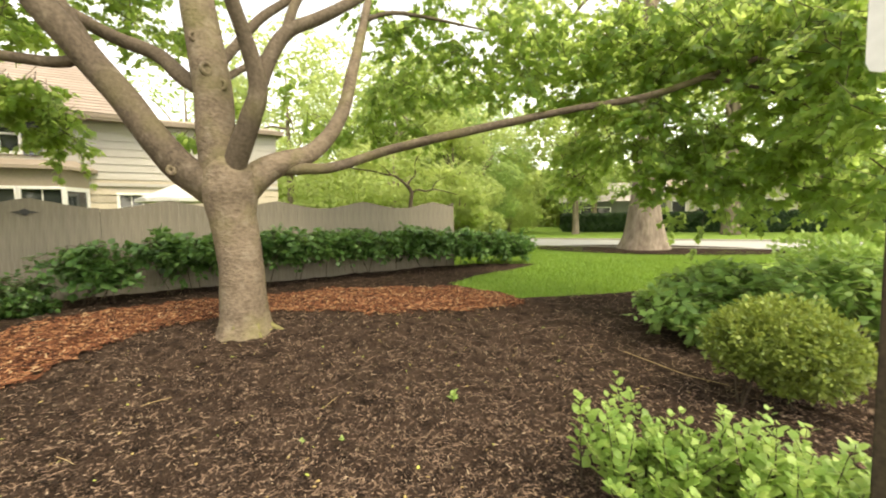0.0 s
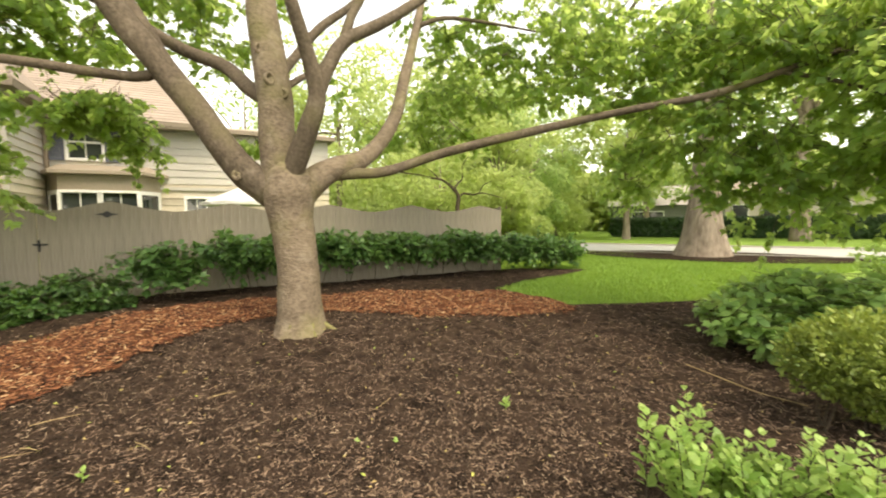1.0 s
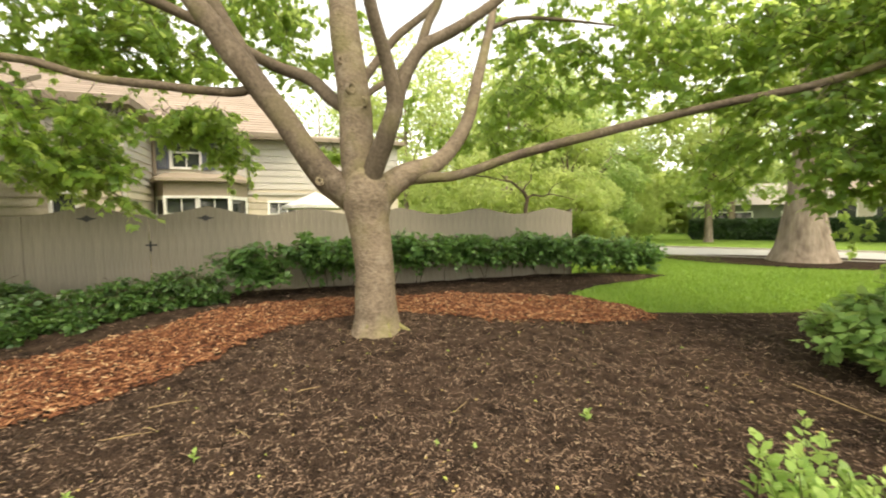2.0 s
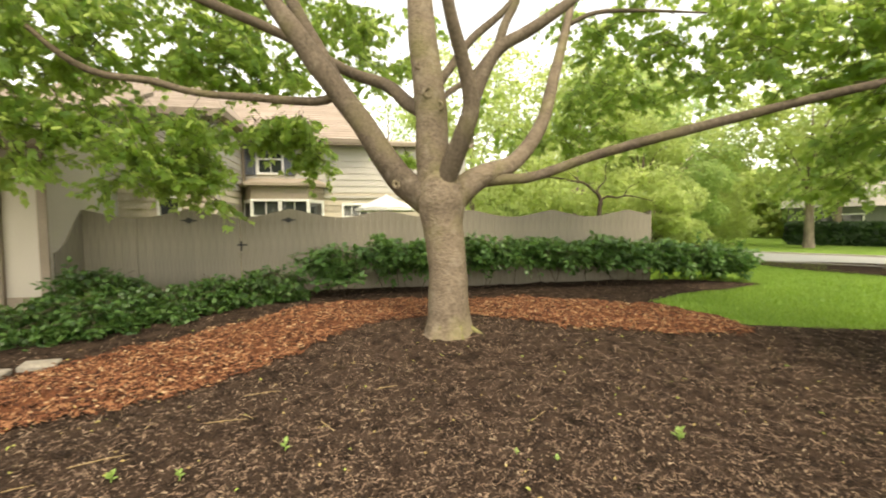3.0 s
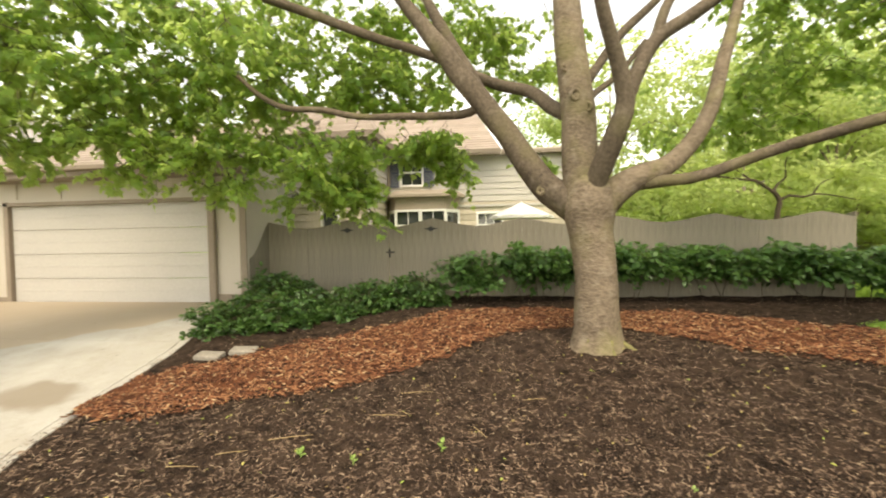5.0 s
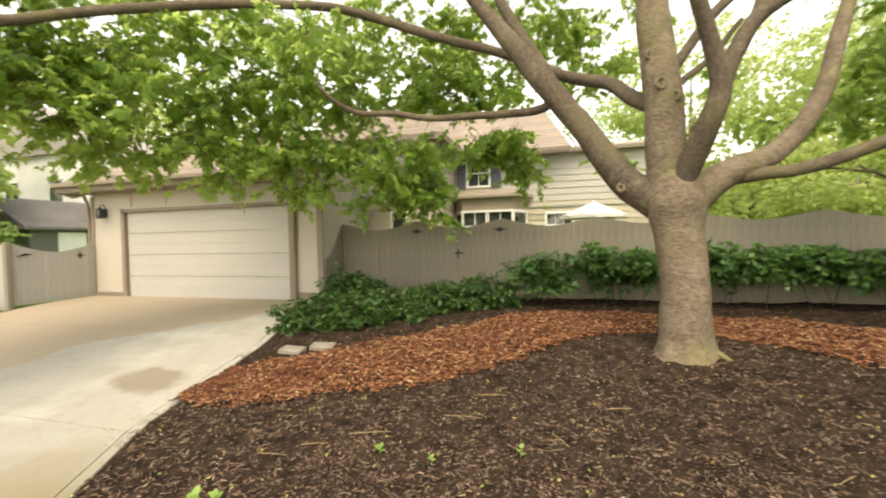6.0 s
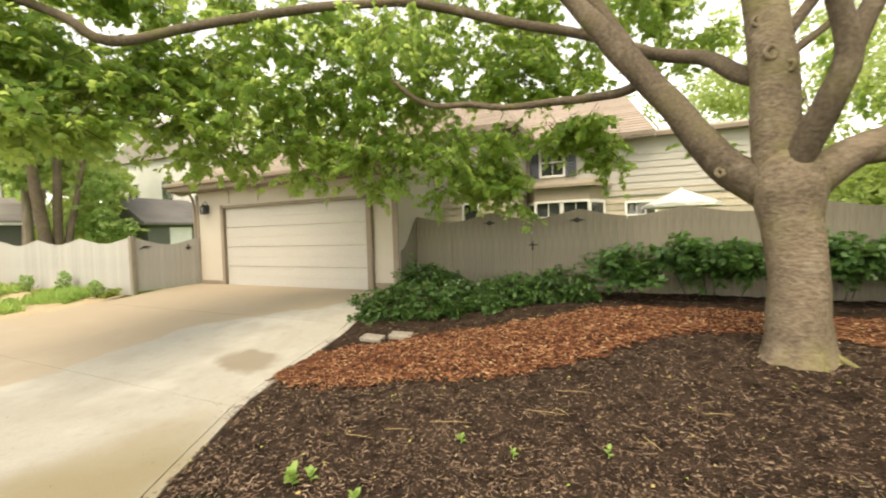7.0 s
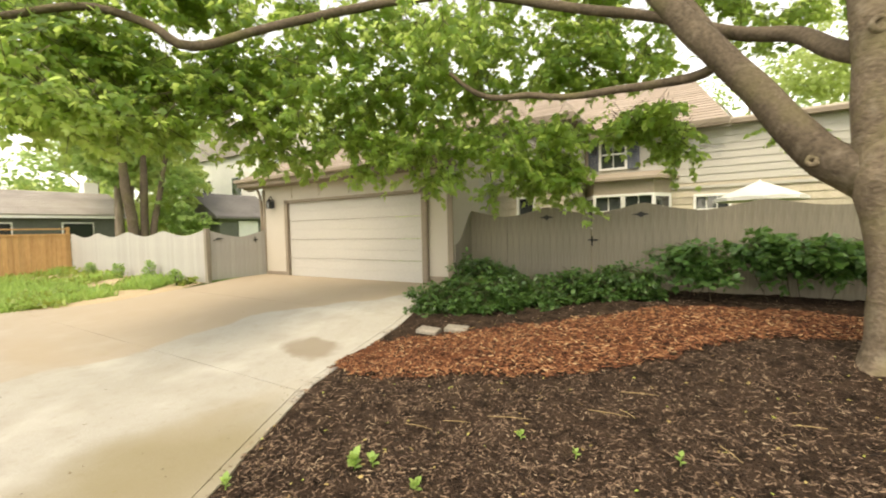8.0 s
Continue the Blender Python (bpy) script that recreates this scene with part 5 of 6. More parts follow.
# young leafy shoots of the nearest shrub
def shooting_shrub(name, label, spots, material, seed):
    g = np.random.default_rng(seed)
    bx, by = spots[0][0], spots[0][1]
    bz = ground_height(bx, by)
    t = thing(name, label, "shrub", (bx, by, bz))
    P, Hd, N, S, st = [], [], [], [], []
    for x, y, h, n in spots:
        for k in range(n):
            s = np.array([x + g.normal(0, 0.08), y + g.normal(0, 0.08), ground_height(x, y)])
            e = s + np.array([g.normal(0, 0.13), g.normal(0, 0.13), h * g.uniform(0.6, 1.05)])
            st.append(tube([tuple(s - (bx, by, bz)), tuple((s + e) / 2 + g.normal(0, 0.02, 3) - (bx, by, bz)), tuple(e - (bx, by, bz))], [0.006, 0.004, 0.002], 5, 0.1, 0.1, seed + k))
            m = 26
            for q in range(m):
                tq = 0.25 + 0.78 * q / m
                a = q * 2.4 + g.uniform(-0.3, 0.3)
                d = np.array([math.cos(a), math.sin(a), 0.45 + 0.5 * tq])
                P.append(s + (e - s) * tq + d * 0.012)
                Hd.append(d)
                N.append(np.array([-0.3 * math.cos(a), -0.3 * math.sin(a), 1.0]) + g.normal(0, 0.25, 3))
                S.append(0.072 * g.uniform(0.65, 1.2) * (1.1 - 0.4 * max(0, tq - 0.7) / 0.3))
    leaves("foliage", np.array(P) - (bx, by, bz), np.array(Hd), np.array(N), np.array(S), OVAL * (1.35, 1, 1), OVAL_F, material, t)
    v, f = tubes(st)
    tagged(link("stems", mesh_of("stems", v, f), M_stem, t), kind="stuff")


shooting_shrub("privet", "pale lime green young shrub with upright leafy shoots", [(2.12, 1.50, 0.66, 16), (2.30, 1.25, 0.5, 14), (2.42, 1.0, 0.66, 16), (2.55, 0.75, 0.55, 16), (2.3, 0.85, 0.45, 14), (2.6, 0.45, 0.5, 16), (2.15, 1.15, 0.4, 12), (2.75, 0.6, 0.5, 12), (2.9, 0.3, 0.5, 14)], M_lime, 120)


# ---- fences ----
def scallop(s, pitch, hi, dip, phase=0.0):
    """The height of a fence's top: dips between rounded peaks."""
    f = ((s - phase) / pitch) % 1.0
    return hi - dip * (0.65 * math.sin(math.pi * f) + 0.35 * math.sin(math.pi * f) ** 2)


def board_mesh(w, z0, za, zm, zb, thick=0.022):
    """One upright board with a top that follows the fence's curve."""
    bm = bmesh.new()
    b = 0.002
    prism(bm, [(-w / 2 + b, z0), (w / 2 - b, z0), (w / 2, z0 + b), (w / 2, zb), (0, zm), (-w / 2, za), (-w / 2, z0 + b)], -thick / 2, thick / 2, "y")
    me = bpy.data.meshes.new("board")
    bm.to_mesh(me)
    bm.free()
    me.materials.append(M_fence)
    return me


def board_run(parent, x0, x1, origin, turn, pitch, hi, dip, phase, foot, w=0.14, material=None):
    """Boards side by side along a line from origin, turned about z; x is the run along it."""
    n = round((x1 - x0) / w)
    w = (x1 - x0) / n
    for i in range(n):
        c = x0 + (i + 0.5) * w
        me = board_mesh(w - 0.002, foot, scallop(c - w / 2, pitch, hi, dip, phase), scallop(c, pitch, hi, dip, phase), scallop(c + w / 2, pitch, hi, dip, phase))
        if material:
            me.materials[0] = material
        ob = new("board", me)
        ob.parent = parent
        a = radians(turn)
        off = 0.0012 * ((i * 7) % 3 - 1)
        ob.matrix_basis = Matrix.Translation((origin[0] + c * math.cos(a), origin[1] + c * math.sin(a) + off, origin[2])) @ Matrix.Rotation(a, 4, "Z")


PITCH, PH = 1.87, -5.66
fence = thing("board_fence", "weathered grey-tan board fence with a scalloped top", "fence", (0, 9.15, 0))
board_run(fence, -5.66, -4.74, (0, 0, 0), 0, PITCH, 2.12, 0.17, PH, 0.40)
board_run(fence, -1.03, 6.17, (0, 0, 0), 0, PITCH, 2.10, 0.15, PH, 0.40)
for x in (-4.74, -1.03, 0.82, 2.7, 4.56, 6.1):
    boxpart("post", (x - 0.05, x + 0.05, 0.02, 0.12, 0.3, 1.90), M_fence, fence, "", 0.008)
for z in (0.65, 1.65):
    boxpart("rail", (-1.03, 6.12, 0.012, 0.05, z, z + 0.09), M_fence, fence)
# the fence turns back at its far end and beside the garage
board_run(fence, 0.0, 4.6, (6.17, 0, 0), 90, PITCH, 2.08, 0.13, 0, 0.40)
board_run(fence, 0.06, 0.80, (-5.66, -0.82, 0), 90, 1.5, 2.10, 0.75, 0.80, 0.40)


def gate(x0, x1):
    t = thing("gate", "grey-tan board gate with a pierced black diamond ornament", "gate", ((x0 + x1) / 2, 9.15, 0), "double gate")
    c = (x0 + x1) / 2
    board_run(t, x0 + 0.008, x1 - 0.008, (-c, 0, 0), 0, PITCH, 2.13, 0.17, PH, 0.46)
    bm = bmesh.new()
    prism(bm, [(-0.17, 1.905), (-0.06, 1.925), (0, 1.965), (0.06, 1.925), (0.17, 1.905), (0.06, 1.885), (0, 1.845), (-0.06, 1.885)], -0.034, -0.014, "y")
    part("diamond_ornament", bm, M_black, t, "black lozenge ornament")
    for z in (0.75, 1.6):
        boxpart("rail", (x0 - c + 0.02, x1 - c - 0.02, 0.014, 0.05, z, z + 0.09), M_fence, t)
    return t


gate(-4.74, -2.885)
g2 = gate(-2.885, -1.03)
bm = bmesh.new()
box(bm, -0.99, -0.80, -0.034, -0.014, 1.40, 1.43, 0.004)
box(bm, -0.925, -0.895, -0.034, -0.014, 1.30, 1.49, 0.004)
bmesh.ops.create_uvsphere(bm, u_segments=10, v_segments=6, radius=0.028, matrix=Matrix.Translation((-0.91, -0.045, 1.415)))
part("latch", bm, M_black, g2, "black iron latch")

# fence and gate by the drive use the paint with skylight in its colour
left_fence = thing("board_fence", "board fence with a scalloped top beside the drive, its paint lightened for open skylight", "fence", (-12.4, 6.5, 0))
board_run(left_fence, -9.9, 0.0, (0, 0, 0), 0, 2.42, 1.84, 0.16, 0, 0.30, material=M_skylit)
boxpart("post", (-0.06, 0.06, -0.06, 0.06, 0.3, 1.86), M_fence, left_fence, "", 0.01)
lgate = thing("gate", "pale board gate between the fence and the garage", "gate", (-12.4, 6.58, 0))
board_run(lgate, 0.0, 1.70, (0, 0, 0), 90, 1.70, 1.80, 0.18, 0, 0.44, material=M_skylit)
bm = bmesh.new()
prism(bm, [(0.06, 1.52), (0.20, 1.60), (0.38, 1.58), (0.20, 1.55)], 0.015, 0.03, "x")
part("hinge", bm, M_black, lgate, "black iron strap hinge")
bm = bmesh.new()
box(bm, 0.014, 0.034, 1.28, 1.44, 1.50, 1.53, 0.004)
box(bm, 0.014, 0.034, 1.34, 1.37, 1.44, 1.60, 0.004)
part("latch", bm, M_black, lgate, "black iron latch")
cedar = thing("cedar_fence", "new honey-coloured cedar board fence", "fence", (-22.4, 6.5, 0))
for i in range(56):
    y = -0.075 - i * 0.15
    boxpart("board", (-0.011 + 0.004 * (i % 2), 0.011 + 0.004 * (i % 2), y - 0.072, y + 0.072, 0.2, 1.80), M_cedar, cedar)
for z, h in ((1.80, 0.06), (2.02, 0.05)):
    boxpart("rail", (-0.05, 0.05, -8.5, 0, z, z + h), M_cedar, cedar)
for i in range(4):
    boxpart("post", (-0.12, -0.02, -0.1 - 2.6 * i, -2.6 * i, 0.2, 2.12), M_cedar, cedar)


# ---- walls with openings ----
def wall_cells(x0, x1, z0, z1, holes):
    xs = sorted({x0, x1, *[h[0] for h in holes], *[h[1] for h in holes]})
    zs = sorted({z0, z1, *[h[2] for h in holes], *[h[3] for h in holes]})
    for a, b in zip(xs, xs[1:]):
        for c, d in zip(zs, zs[1:]):
            m, q = (a + b) / 2, (c + d) / 2
            if not any(h[0] < m < h[1] and h[2] < q < h[3] for h in holes):
                yield a, b, c, d


def front_wall(name, x0, x1, y0, y1, z0, z1, holes, material, parent, label=""):
    bm = bmesh.new()
    for a, b, c, d in wall_cells(x0, x1, z0, z1, holes):
        box(bm, a, b, y0, y1, c, d)
    bmesh.ops.remove_doubles(bm, verts=bm.verts, dist=0.0005)
    return part(name, bm, material, parent, label)


def window(parent, x0, x1, z0, z1, y, bars=1, depth=0.12, fw=0.07):
    """A white window in its opening: frame, sashes, dark pane."""
    w = new("window")
    w.parent = parent
    bm = bmesh.new()
    for l in ((x0 - fw, x0, z0 - fw, z1 + fw), (x1, x1 + fw, z0 - fw, z1 + fw), (x0, x1, z1, z1 + fw), (x0, x1, z0 - fw, z0)):
        box(bm, l[0], l[1], y - 0.03, y + depth, l[2], l[3], 0.006)
    part("frame", bm, M_white, w, "white window frame")
    boxpart("pane", (x0, x1, y + 0.07, y + 0.08, z0, z1), M_glass, w, "dark reflecting glass")
    zm = (z0 + z1) / 2
    boxpart("sash", (x0, x1, y + 0.04, y + 0.068, zm - 0.025, zm + 0.025), M_white, w)
    for k in range(bars):
        x = x0 + (x1 - x0) * (k + 1) / (bars + 1)
        boxpart("bar", (x - 0.012, x + 0.012, y + 0.045, y + 0.068, z0, z1), M_white, w)
    return w


# ---- garage ----
garage = thing("garage", "cream garage with taupe trim and a wide panelled door", "garage", (-9.0, 8.3, 0.4))
def gl(*l):
    return (l[0] + 9.0, l[1] + 9.0, l[2] - 8.3, l[3] - 8.3, l[4] - 0.4, l[5] - 0.4)


DX0, DX1, DZ0, DZ1 = -11.3, -6.5, 0.41, 2.56
fw = front_wall("front_wall", -12.45 + 9, -5.68 + 9, 0, 0.18, -0.1, 2.95, [(DX0 + 8.97, DX1 + 9.03, -0.1, DZ1 - 0.37)], M_wall, garage, "cream front wall")
boxpart("side_wall", gl(-5.86, -5.68, 8.482, 9.6, 0.3, 3.35), M_wall, garage, "cream side wall")
boxpart("side_wall", gl(-12.45, -12.27, 8.482, 14.5, 0.3, 3.35), M_wall, garage)
boxpart("side_wall", gl(-6.9, -6.72, 9.6, 14.3, 0.3, 4.2), M_siding, garage)
boxpart("corner_wall", gl(-6.9, -5.862, 9.5, 9.598, 0.3, 3.35), M_wall, garage)
boxpart("base_course", gl(-6.42, -5.66, 8.272, 8.298, 0.30, 0.62), M_trim, garage)
boxpart("base_course", gl(-12.47, -11.42, 8.272, 8.298, 0.30, 0.55), M_trim, garage)
for x0, x1 in ((-11.42, -11.3), (-6.5, -6.40)):
    boxpart("jamb", gl(x0, x1, 8.255, 8.46, 0.36, 2.66), M_trim, garage, "taupe door jamb", 0.006)
boxpart("jamb", gl(-6.38, -6.31, 8.20, 8.297, 0.40, 3.05), M_trim, garage, "taupe downpipe", 0.02)
boxpart("lintel", gl(-11.42, -6.40, 8.255, 8.46, 2.562, 2.64), M_trim, garage, "taupe door head", 0.006)
boxpart("corner_board", gl(-5.80, -5.655, 8.27, 8.299, 0.6, 3.0), M_trim, garage, "", 0.005)
boxpart("corner_board", gl(-12.47, -12.36, 8.27, 8.299, 0.5, 3.0), M_trim, garage, "", 0.005)
for x in (-11.12, -10.0, -8.85, -7.7, -6.6):
    boxpart("batten", gl(x - 0.045, x + 0.045, 8.275, 8.299, 2.68, 3.05), M_wall, garage)
boxpart("head_board", gl(-11.3, -6.45, 8.27, 8.299, 2.642, 2.70), M_wall, garage)
door = thing("garage_door", "beige sectional garage door with raised panels, closed", "garage door", (-9.0, 8.3, 0.4))
for k in range(4):
    z0 = DZ0 + 0.012 + k * (DZ1 - DZ0) / 4
    z1 = z0 + (DZ1 - DZ0) / 4 - 0.010
    sec = boxpart("section", gl(DX0 + 0.01, DX1 - 0.01, 8.34, 8.38, z0, z1), M_gdoor, door, "", 0.006)
    for q in range(2):
        a, h = (z0 + 0.05, 0.20) if q == 0 else (z0 + 0.29, 0.19)
        bm = bmesh.new()
        box(bm, *gl(DX0 + 0.10, DX1 - 0.10, 8.3365, 8.342, a, a + h))
        top = [f for f in bm.faces if f.normal.y < -0.9]
        bmesh.ops.inset_region(bm, faces=top, thickness=0.03, depth=-0.006)
        part("panel", bm, M_gdoor, sec)
boxpart("seal", gl(DX0 + 0.01, DX1 - 0.01, 8.33, 8.38, 0.385, 0.42), M_black, door, "black rubber seal")
boxpart("apron", gl(-11.4, -6.4, 8.225, 8.40, 0.30, 0.435), M_conc, garage, "pale concrete sill")
# roof: eaves to the front, courses of shingles
def roof(parent, x0, x1, ya, za, yb, zb, material, shift, course=0.22, thick=0.10, hip=0.0):
    """A sloping roof plane of overlapping courses; hip: how far its end draws in at the ridge."""
    r = new("roof")
    r.parent = parent
    ln = math.hypot(yb - ya, zb - za)
    n = int(ln / course)
    dy, dz = (yb - ya) / ln, (zb - za) / ln
    sx, sy, sz = shift
    bm = bmesh.new()
    q = [bm.verts.new((x - sx, y - sy, z - sz)) for x, y, z in ((x0, ya, za), (x1, ya, za), (x1 - hip, yb, zb), (x0, yb, zb))]
    low = [bm.verts.new(v.co - Vector((0, 0, thick))) for v in q]
    bm.faces.new(q)
    bm.faces.new(low[::-1])
    for i in range(4):
        bm.faces.new((q[i], low[i], low[(i + 1) % 4], q[(i + 1) % 4]))
    part("deck", bm, M_trim, r)
    for i in range(n):
        s = i * course
        p = [(ya + dy * s - dz * 0.022, za + dz * s + dy * 0.022), (ya + dy * (s + course * 1.05) - dz * 0.006, za + dz * (s + course * 1.05) + dy * 0.006), (ya + dy * (s + course * 1.05), za + dz * (s + course * 1.05) + 0.001), (ya + dy * s, za + dz * s + 0.001)]
        bm = bmesh.new()
        prism(bm, [(a - sy, b - sz) for a, b in p], x0 - sx, x1 - hip * (s + course) / ln - sx, "x")
        part("shingle_course", bm, material, r)
    return r


roof(garage, -13.0, -5.35, 7.85, 3.30, 11.4, 5.0, M_shingle, (-9.0, 8.3, 0.4))
boxpart("fascia", gl(-12.98, -5.37, 7.80, 7.848, 3.08, 3.30), M_trim, garage, "taupe fascia board", 0.004)
boxpart("soffit", gl(-12.9, -5.4, 7.85, 8.27, 3.06, 3.09), M_trim, garage)
bm = bmesh.new()
prism(bm, [(8.3 - 8.3, 2.9), (14.3 - 8.3, 2.9), (11.4 - 8.3, 4.5)], -12.43 + 9, -12.3 + 9, "x")
part("gable", bm, M_wall, garage)
v, f = tubes([tube([(-13.0 + 9, -0.45, 2.75), (-12.75 + 9, -0.25, 2.60), (-12.52 + 9, -0.06, 2.45), (-12.50 + 9, -0.05, 0.25), (-12.42 + 9, -0.12, 0.05)], [0.04] * 5, 8, 0.0, 0.1)])
link("downspout", mesh_of("downspout", v, f), M_trim, garage, "taupe metal downspout", True)
boxpart("gutter", gl(-13.02, -5.35, 7.70, 7.798, 3.20, 3.31), M_trim, garage, "taupe gutter", 0.02)

lantern = thing("wall_lantern", "black iron wall lantern beside the garage door", "lamp", (-11.95, 8.3, 2.55))
bm = bmesh.new()
box(bm, -0.05, 0.05, -0.02, 0.0, -0.10, 0.14, 0.01)
part("backplate", bm, M_black, lantern)
bm = bmesh.new()
for q in ((-0.055, -0.055), (0.055, -0.055), (0.055, 0.055), (-0.055, 0.055)):
    box(bm, q[0] - 0.006, q[0] + 0.006, -0.15 + q[1] - 0.006, -0.15 + q[1] + 0.006, -0.11, 0.08)
box(bm, -0.06, 0.06, -0.21, -0.09, -0.125, -0.11, 0.004)
part("cage", bm, M_black, lantern)
bm = bmesh.new()
bmesh.ops.create_cone(bm, cap_ends=True, segments=8, radius1=0.095, radius2=0.02, depth=0.09, matrix=Matrix.Translation((0, -0.15, 0.125)))
part("cap", bm, M_black, lantern)
boxpart("pane", (-0.05, 0.05, -0.2, -0.1, -0.108, 0.078), M_glass, lantern)
v, f = tube([(0, -0.01, 0.1), (0, -0.08, 0.24), (0, -0.15, 0.2), (0, -0.15, 0.16)], [0.009] * 4, 6, 0, 0.03)
link("bracket", mesh_of("bracket", v, f), M_black, lantern)

def roof_x(parent, y0, y1, xa, za, xb, zb, material, course=0.22):
    r = new("roof")
    r.parent = parent
    ln = math.hypot(xb - xa, zb - za)
    dx, dz = (xb - xa) / ln, (zb - za) / ln
    for i in range(int(ln / course)):
        s = i * course
        up = 1 if dx < 0 else -1
        bm = bmesh.new()
        prism(bm, [(xa + dx * s + abs(dz) * 0.03, za + dz * s + 0.025), (xa + dx * (s + course), za + dz * (s + course) + 0.008), (xa + dx * (s + course), za + dz * (s + course) - 0.06), (xa + dx * s, za + dz * s - 0.06)], y0, y1, "y")
        part("shingle_course", bm, material, r)


# ---- house ----
HY = 14.4
house = thing("house", "two-storey house with cream lap siding, buff lower wall and slate shutters", "house", (-3.0, HY, 0.4))
def hl(*l):
    return (l[0] + 3.0, l[1] + 3.0, l[2] - HY, l[3] - HY, l[4] - 0.4, l[5] - 0.4)


HOLES = [(-3.78, -3.08, 3.50, 4.36), (-1.18, -0.42, 1.75, 2.46)]
hh = [(a + 3, b + 3, c - 0.4, d - 0.4) for a, b, c, d in HOLES]
front_wall("wall", -9.0 + 3, 2.9 + 3, 0.02, 0.22, -0.1, 4.2, hh, M_mortar, house)
boxpart("wall", hl(2.7, 2.9, HY + 0.222, 22, 0.3, 4.6), M_siding, house)
boxpart("wall", hl(-9, 2.9, 21.8, 22, 0.3, 4.6), M_siding, house)
COURSE = 0.205
z = 0.42
while z < 4.38:
    z1 = min(z + COURSE, 4.40)
    cuts = [(-9.0, 2.9)]
    for a, b, c, d in HOLES:
        if c - 0.07 < z1 and d + 0.07 > z:
            cuts = [s for u, w in cuts for s in ((u, min(w, a - 0.07)), (max(u, b + 0.07), w)) if s[1] - s[0] > 0.02]
    for u, w in cuts:
        bm = bmesh.new()
        prism(bm, [(-0.012, z - 0.4), (-0.012, z - 0.4 + 0.012), (0.012, z1 - 0.4 + 0.02), (0.018, z1 - 0.4 + 0.02), (0.018, z - 0.4)], u + 3, w + 3, "x")
        part("board", bm, M_siding if z > 2.72 else M_brick, house)
    z = z1
boxpart("band", hl(-9, 2.9, HY - 0.045, HY - 0.023, 2.70, 2.78), M_siding, house)
boxpart("soffit", hl(-9.2, -0.42, HY - 0.45, HY - 0.03, 4.38, 4.42), M_trim, house, "dark brown soffit")
boxpart("fascia", hl(-9.2, -0.42, HY - 0.50, HY - 0.452, 4.34, 4.50), M_trim, house, "", 0.004)
roof(house, -9.3, -0.4, HY - 0.52, 4.50, 17.5, 6.75, M_shingle, (-3.0, HY, 0.4), hip=1.0)
roof(house, -0.39, 3.1, HY - 0.30, 4.47, 18.0, 4.62, M_shingle, (-3.0, HY, 0.4))
bm = bmesh.new()
prism(bm, [(0.03, 4.0), (17.4 - HY, 4.0), (17.4 - HY, 6.1)], -1.46 + 3, -1.42 + 3, "x")
part("gable_cheek", bm, M_siding, house)
WX, WY = -4.27, 12.3
WHOLES = [(-5.72, -5.28, 1.5, 2.55)]
front_wall("wing_wall", -6.70 + 3, WX + 3, WY - HY + 0.02, WY - HY + 0.2, -0.1, 4.2, [(a + 3, b + 3, c - 0.4, d - 0.4) for a, b, c, d in WHOLES], M_mortar, house)
boxpart("wing_wall", hl(WX - 0.2, WX, WY + 0.202, HY + 0.018, 0.3, 4.7), M_mortar, house)
z = 0.42
while z < 4.6:
    z1 = z + COURSE
    cuts = [(-6.70, WX)]
    for a, b, c, d in WHOLES:
        if c - 0.07 < z1 and d + 0.07 > z:
            cuts = [(-6.70, a - 0.07), (b + 0.07, WX)]
    m = M_siding if z > 2.72 else M_brick
    for u, w in cuts:
        bm = bmesh.new()
        prism(bm, [(WY - HY - 0.022, z - 0.4), (WY - HY - 0.022, z - 0.388), (WY - HY + 0.012, z1 - 0.38), (WY - HY + 0.018, z1 - 0.38), (WY - HY + 0.018, z - 0.4)], u + 3, w + 3, "x")
        part("board", bm, m, house)
    bm = bmesh.new()
    prism(bm, [(WX + 3.024, z - 0.4), (WX + 3.024, z - 0.388), (WX + 2.99, z1 - 0.38), (WX + 2.984, z1 - 0.38), (WX + 2.984, z - 0.4)], WY - HY - 0.02, -0.025, "y")
    part("board", bm, m, house)
    z = z1
window(house, *[(a + 3, b + 3, c - 0.4, d - 0.4) for a, b, c, d in WHOLES][0], WY - HY, 0)
boxpart("corner_board", hl(WX - 0.07, WX + 0.035, WY - 0.035, WY - 0.023, 0.4, 4.7), M_siding, house, "", 0.003)
boxpart("downspout", hl(WX + 0.03, WX + 0.11, HY - 0.16, HY - 0.06, 3.1, 4.7), M_trim, house, "brown downspout", 0.015)
boxpart("fascia", hl(WX + 0.26, WX + 0.30, WY - 0.3, HY - 0.05, 4.62, 4.80), M_trim, house, "brown fascia", 0.004)
boxpart("soffit", hl(WX, WX + 0.26, WY - 0.3, HY - 0.05, 4.62, 4.65), M_trim, house)
roof(house, -9.0, WX + 0.32, WY - 0.35, 4.80, 15.6, 6.7, M_shingle, (-3.0, HY, 0.4), hip=1.7)
bm = bmesh.new()
bm.faces.new([bm.verts.new((x + 3, y - HY, z - 0.4)) for x, y, z in ((WX + 0.32, WY - 0.35, 4.80), (WX + 0.32, HY + 0.2, 4.80), (WX - 1.38, 15.6, 6.7))])
part("hip_face", bm, M_shingle, house)
boxpart("fascia", hl(-8.9, WX + 0.30, WY - 0.36, WY - 0.32, 4.62, 4.80), M_trim, house, "brown fascia", 0.004)
window(house, *hh[0], 0, 1)
window(house, *hh[1], 0, 2)
